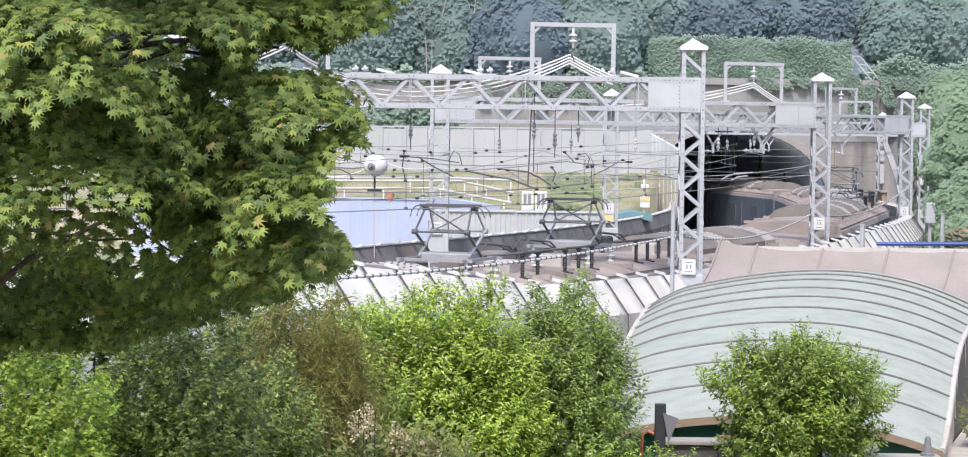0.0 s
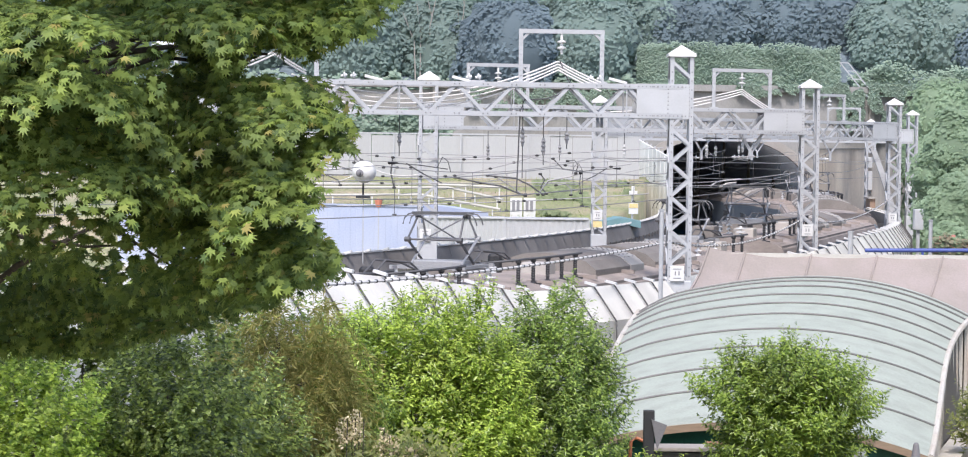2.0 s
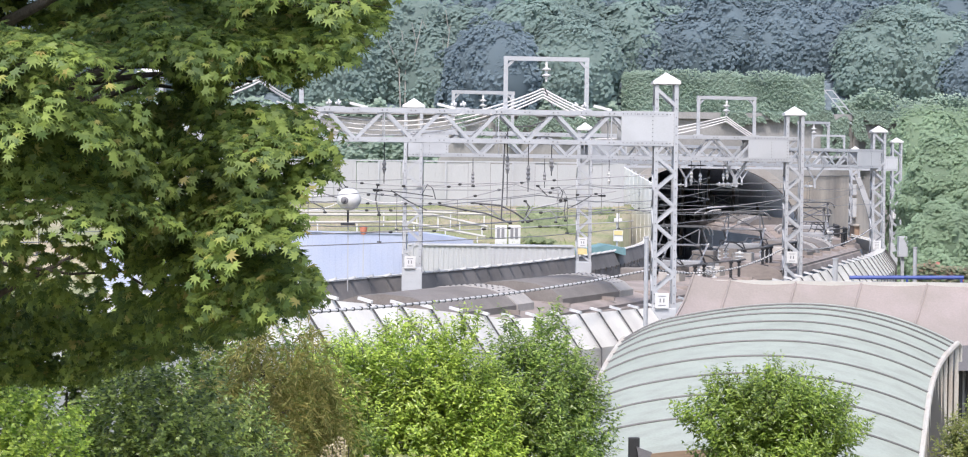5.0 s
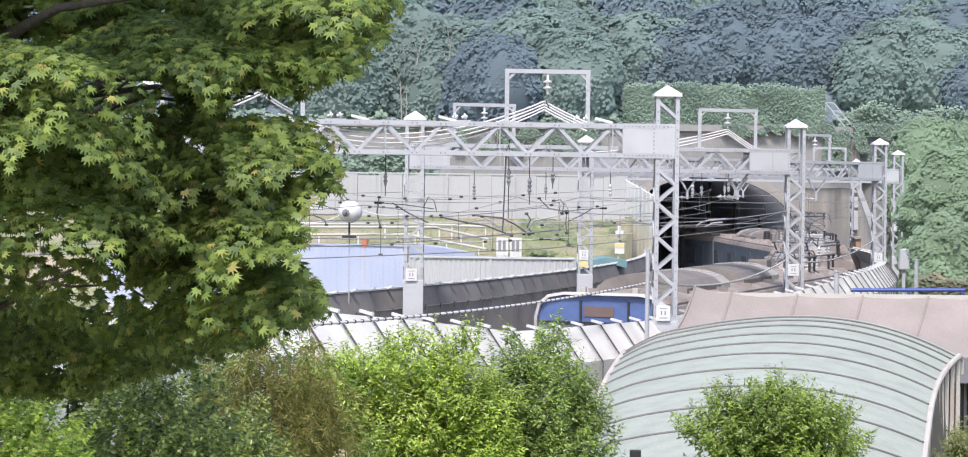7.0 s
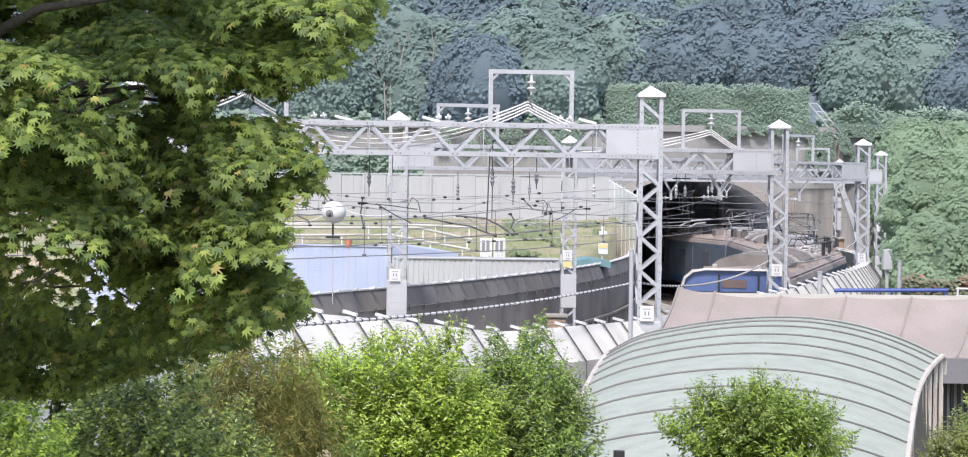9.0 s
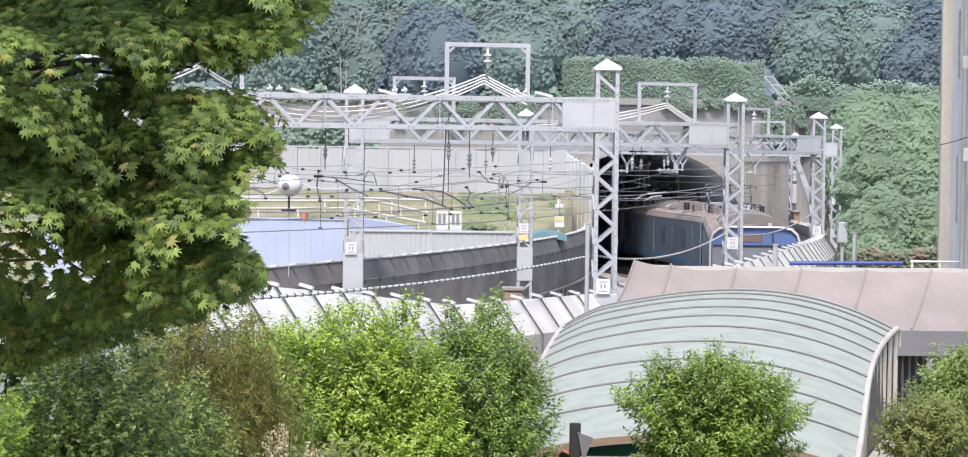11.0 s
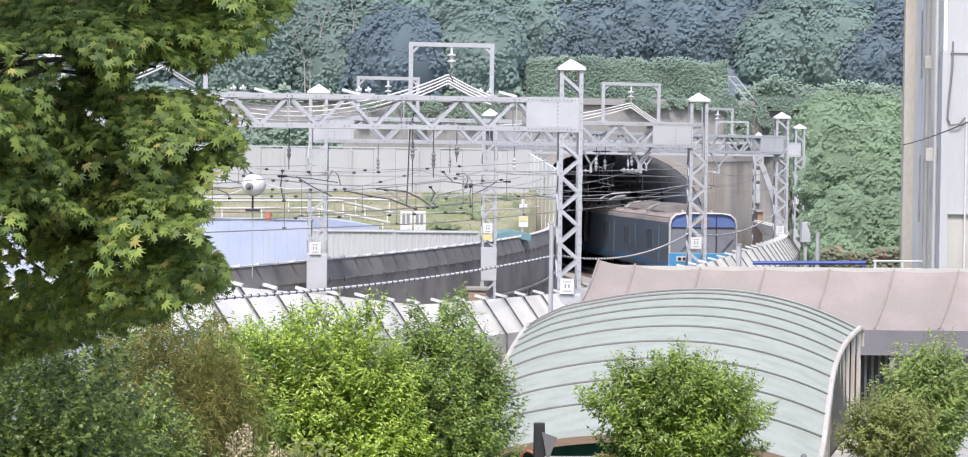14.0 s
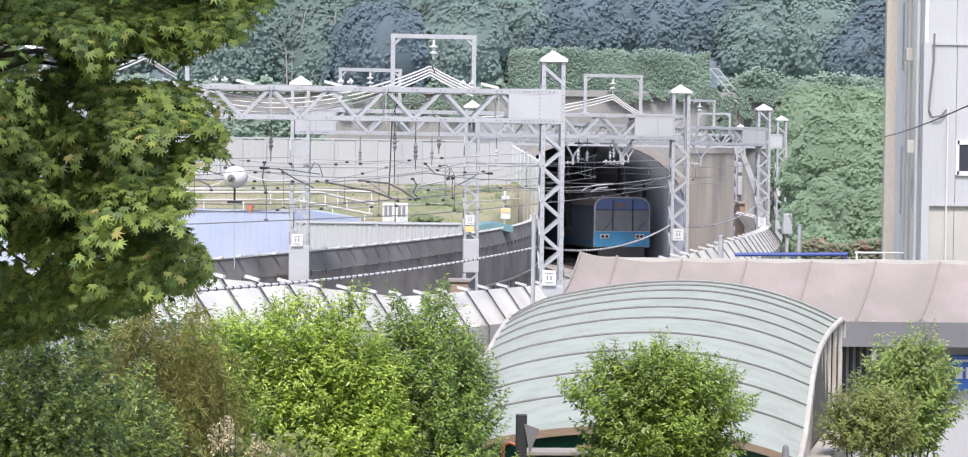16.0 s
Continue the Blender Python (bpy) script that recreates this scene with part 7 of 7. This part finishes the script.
def woods(name, label, spots, per, size, material, category="forest", detail=3):
    """Broad overlapping crowns: a lumpy dome each, shingled with leaf clumps."""
    tmp = bmesh.new()
    bmesh.ops.create_icosphere(tmp, subdivisions=detail, radius=1.0)
    ball = np.array([v.co[:] for v in tmp.verts])
    tri = np.array([[v.index for v in f.verts] for f in tmp.faces])
    tmp.free()

    def dome(d, seed):
        return np.array([1 + 0.22 * noise.noise(Vector(q * 1.9) + seed) + 0.17 * noise.noise(Vector(q * 4.6) + seed) + 0.07 * noise.noise(Vector(q * 10.0) + seed) for q in d])

    P, N, T, S, V, F = [], [], [], [], [], []
    for x, y, z, r in spots:
        m = int(per * (r / 2.6) ** 2)
        seed = Vector((x * 0.37, y * 0.71, z * 0.53))
        shape, c = np.array([1.0, 0.8, 1.15]) * r, np.array([x, y, z])
        d = unit(m)
        d[:, 1] = -np.abs(d[:, 1]) + 0.15
        d[:, 2] = np.where(d[:, 2] < -0.65, -d[:, 2], d[:, 2])
        d /= np.linalg.norm(d, axis=1, keepdims=True)
        a = np.cross(d, np.array([0.2, 1.0, 0.1]))
        a /= np.linalg.norm(a, axis=1, keepdims=True)
        b = np.cross(d, a)
        h = dome(d, seed)
        ga, gb = (dome(d + 0.06 * a, seed) - h) / 0.06, (dome(d + 0.06 * b, seed) - h) / 0.06
        P.append(c + d * shape * (h * (0.988 + 0.016 * rs.rand(m)))[:, None])
        N.append(0.75 * d - 0.22 * (a * ga[:, None] + b * gb[:, None]) + np.array([0, -0.4, 0.45]) + rs.normal(size=(m, 3)) * 0.06)
        T.append(d * 0.2 + rs.normal(size=(m, 3)) * 0.5 + np.array([0, 0, -0.8]))
        S.append(size * (0.6 + 0.8 * rs.rand(m)))
        F.append(tri + len(ball) * len(V))
        V.append(c + ball * shape * (0.972 * dome(ball, seed))[:, None])
    forest = tagged(leaf_mesh(name, np.vstack(P), np.vstack(N), np.vstack(T), np.concatenate(S), FLAKE, material), label, category, kind="stuff")
    me = bpy.data.meshes.new("inner_crown")
    me.from_pydata(np.vstack(V).tolist(), [], np.vstack(F).tolist())
    tagged(part_mesh("inner_crown", me, material, forest, "", True), kind="stuff")
    return forest


light, dark, upper = [], [], []
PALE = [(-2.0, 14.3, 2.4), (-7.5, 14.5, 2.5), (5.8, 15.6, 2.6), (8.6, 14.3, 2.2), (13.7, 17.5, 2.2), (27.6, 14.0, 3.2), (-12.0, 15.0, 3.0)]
for row in range(11):
    y = 131.0 + 2.6 * row + 0.12 * row * row
    n = 30 + row
    for k in range(n):
        x = (-34 + 90 * (k + 0.5 * (row % 2)) / n + 0.7 * rs.normal()) * y / 140
        yy = y + 0.8 * rs.normal()
        r = (2.5 + 1.0 * rs.rand()) * y / 140
        if row < 1 and 8.0 < x < 22.0:
            continue
        if row < 2 and 7.0 < x < 23.0:
            r *= 0.75
        z = hill_z(x, yy) + r * 0.55
        spot = (x, yy, z, r)
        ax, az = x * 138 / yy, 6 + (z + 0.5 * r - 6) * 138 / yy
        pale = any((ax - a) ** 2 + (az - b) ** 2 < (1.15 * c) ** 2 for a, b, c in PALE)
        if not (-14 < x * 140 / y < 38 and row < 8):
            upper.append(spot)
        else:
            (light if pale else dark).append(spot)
for k in range(9):
    x, y = 7.5 + 14.5 * k / 8 + 0.5 * rs.normal(), 133.8 + 0.8 * rs.rand()
    dark.append((x, y, hill_z(x, y) + 0.8, 1.8 + 0.5 * rs.rand()))
woods("forest", "dense blue-green woodland on the hill, haze in its leaf colour", dark, 2700, 0.215, HAZED_DARK, "forest", 2)
woods("forest", "paler green deciduous trees with haze in their leaf colour", light, 2900, 0.215, HAZED_LEAF, "forest", 2)
woods("forest", "woodland farther along the hill", upper, 120, 0.5, HAZED_DARK, "forest", 2)
bm = bmesh.new()
for k in range(16):
    x, y = -9 + 8.5 * rs.rand(), 129 + 2.5 * rs.rand()
    h = 3.5 + 3.0 * rs.rand()
    z = hill_z(x, y)
    tube(bm, [(x, y, z), (x + 0.25 * rs.normal(), y, z + h * 0.6), (x + 0.5 * rs.normal(), y, z + h)], [0.05, 0.035, 0.015], 5)
tagged(part("pale_trunks", bm, CONC), "thin pale bare tree trunks at the wood's edge", "tree trunks", kind="stuff")


def leaf_bank(name, label, category, x0, x1, y0, y1, z0, z1, n, size, material, wob=0.4, shape=CLUMP):
    b = thing(name, label, category)
    u = rs.rand(n, 3)
    x, y = x0 + (x1 - x0) * u[:, 0], y0 + (y1 - y0) * u[:, 1]
    top = np.array([z1 + wob * noise.noise(Vector((a * 0.5, c * 0.5, 5.0))) + 0.6 * wob * noise.noise(Vector((a * 1.7, c, 2.0))) for a, c in zip(x, y)])
    z = z0 + (top - z0) * (1 - u[:, 2] ** 1.5 * 1.0)
    y = np.where(rs.rand(n) < 0.75, y0 + 0.16 * rs.rand(n) + 0.5 * wob * np.sin(x * 1.3 + z), y)
    core = bmesh.new()
    nx = max(8, int((x1 - x0) / 0.5))
    sheet_rows = []
    for i in range(nx + 1):
        a = x0 + (x1 - x0) * i / nx
        tz = z1 + wob * noise.noise(Vector((a * 0.5, y0 * 0.5, 5.0))) + 0.6 * wob * noise.noise(Vector((a * 1.7, y0, 2.0))) - 0.12
        col = [(a, y0 + 0.15 + 0.5 * wob * math.sin(a * 1.3 + q) + (0.25 if j == 8 else 0), q) for j, q in enumerate(np.linspace(z0 - 0.3, tz, 9))]
        sheet_rows.append([core.verts.new(v) for v in col + [(a, y1, tz - 0.05)]])
    for p, q in zip(sheet_rows, sheet_rows[1:]):
        for j in range(9):
            core.faces.new((p[j], q[j], q[j + 1], p[j + 1]))
    part("inner_foliage", core, material, b, "", True)
    leaf_mesh("foliage", np.stack([x, y, z], 1), rs.normal(size=(n, 3)) * 0.15 + np.array([0, -0.6, 0.7]), rs.normal(size=(n, 3)) + np.array([0, -0.3, -0.6]), size * (0.6 + 0.8 * rs.rand(n)), shape, material, b)
    bm = bmesh.new()
    for k in range(8):
        xx = x0 + (x1 - x0) * (k + 0.5) / 8
        tube(bm, [(xx, (y0 + y1) / 2, min(z0, 3.0) - 1.2), (xx + 0.2, (y0 + y1) / 2, (z0 + z1) / 2), (xx - 0.2, (y0 + y1) / 2, z1 - 0.2)], [0.12, 0.07, 0.02], 6)
    part("stem", bm, BARK, b)
    return b


leaf_bank("hedge", "long clipped green hedge above the tunnel", "hedge", 9.2, 20.8, 129.5, 132.0, 9.4, 12.2, 15000, 0.11, HAZED_HEDGE, 0.5, KITE)
leaf_bank("shrub_bank", "low green scrub along the wall top", "scrub", -20, 9.0, 128.2, 131.0, 8.6, 10.1, 9000, 0.2, HAZED_HEDGE, 0.7)
leaf_bank("shrub_bank", "low scrub on the slope beside the tunnel wall", "scrub", 21.3, 38.0, 127.8, 130.5, 8.4, 10.8, 12000, 0.16, HAZED_HEDGE, 0.9, KITE)
for name, label, cat, x0, x1, y0, y1, z0, z1, n, r0, per in (("creeper_bank", "green creeper covered trees beside the building", "creeper", 19.0, 27.5, 91, 95, 0.6, 6.2, 44, 1.25, 1500),
                                                        ("thicket", "dense green thicket behind the barrier", "thicket", 17.6, 23.0, 83.5, 86, -0.2, 3.8, 26, 0.95, 1700),
                                                        ("tree_row", "tall hazy green trees beside the tunnel wall", "trees", 23.2, 48.0, 117, 122, 0.6, 7.6, 70, 1.7, 1500)):
    cols = int(math.sqrt(n * (x1 - x0) / (z1 - z0)) + 0.5)
    lines = int(n / cols + 0.5)
    spots = [(x0 + (x1 - x0) * (k % cols + 0.5 * (k // cols % 2) + 0.5 * rs.rand()) / cols, y0 + (y1 - y0) * rs.rand() * 0.6 + 0.3 * (k // cols), z0 + (z1 - z0) * (k // cols + 0.3 * rs.rand()) / max(1, lines - 1), r0 * (0.85 + 0.45 * rs.rand())) for k in range(cols * lines)]
    woods(name, label, spots, per * (1.8 if name == "tree_row" else 4.0) * (2.6 / r0) ** 2 * (r0 / 2.6) ** 1.2, 0.11 + 0.025 * r0, HAZED_IVY, cat, 2)
leaf_bank("flower_bed", "low shrubs with red flowers by the barrier", "flower bed", 15.2, 18.6, 75, 76.0, 1.4, 3.4, 3000, 0.11, RED_FLOWER, 0.3)
leaf_bank("weed_strip", "ragged green weeds behind the white fence", "weeds", -20, -1.0, 106, 108, 4.6, 7.7, 9000, 0.17, HAZED_HEDGE, 0.7)
m = 5500
gy = 85 + 19 * rs.rand(m)
gx = -8 + (8 + 4.0 + 0.19 * (gy - 82)) * rs.rand(m)
gz = np.array([yard_z(a, b) for a, b in zip(gx, gy)])
tagged(leaf_mesh("grass", np.stack([gx, gy, gz], 1), rs.normal(size=(m, 3)) + np.array([0, -1.0, 0.2]), rs.normal(size=(m, 3)) * 0.35 + np.array([0, 0, 1.0]), 0.07 + 0.08 * rs.rand(m), STRAND, FRESH_LEAF), "rough green grass on the slope", "grass", kind="stuff")

m = 9000
gy = 85.5 + 17 * rs.rand(m)
gx = 2.6 + (1.2 + 0.21 * (gy - 83)) * rs.rand(m) ** 0.8
gz = np.array([yard_z(a, b) + 0.25 * abs(noise.noise(Vector((a * 0.9, b * 0.5, 2.0)))) for a, b in zip(gx, gy)])
keep = np.array([noise.noise(Vector((a * 0.45, b * 0.2, 8.0))) > 0.0 for a, b in zip(gx, gy)])
gx, gy, gz = gx[keep], gy[keep], gz[keep]
m = len(gx)
tagged(leaf_mesh("weeds", np.stack([gx, gy, gz], 1), rs.normal(size=(m, 3)) * 0.3 + np.array([0, -0.7, 0.7]), rs.normal(size=(m, 3)) * 0.7 + np.array([0, 0, 0.6]), 0.12 + 0.12 * rs.rand(m), KITE, WEED_LEAF), "rough green weeds spreading over the slope", "weeds", kind="stuff")
wire("service_cable", sag((14.38, 60.2, 6.73), (8.33, 30.0, 6.81), 0.05, 10), 0.012, CABLE, "thin dark service cable strung from the building corner", "cable", "")
wire("jumper_cable", [Vector(p) for p in ((1.82, 48.60, 7.97), (1.94, 48.58, 7.67), (2.03, 48.56, 7.51), (1.86, 48.54, 7.27), (1.53, 48.52, 7.16), (1.07, 48.50, 7.13), (0.98, 48.48, 6.87), (0.96, 48.46, 6.34), (0.95, 48.44, 5.95), (0.92, 48.42, 5.16))], 0.016, CABLE, "dark jumper cable looping from the hoop down past the beam", "cable", "")


motions()
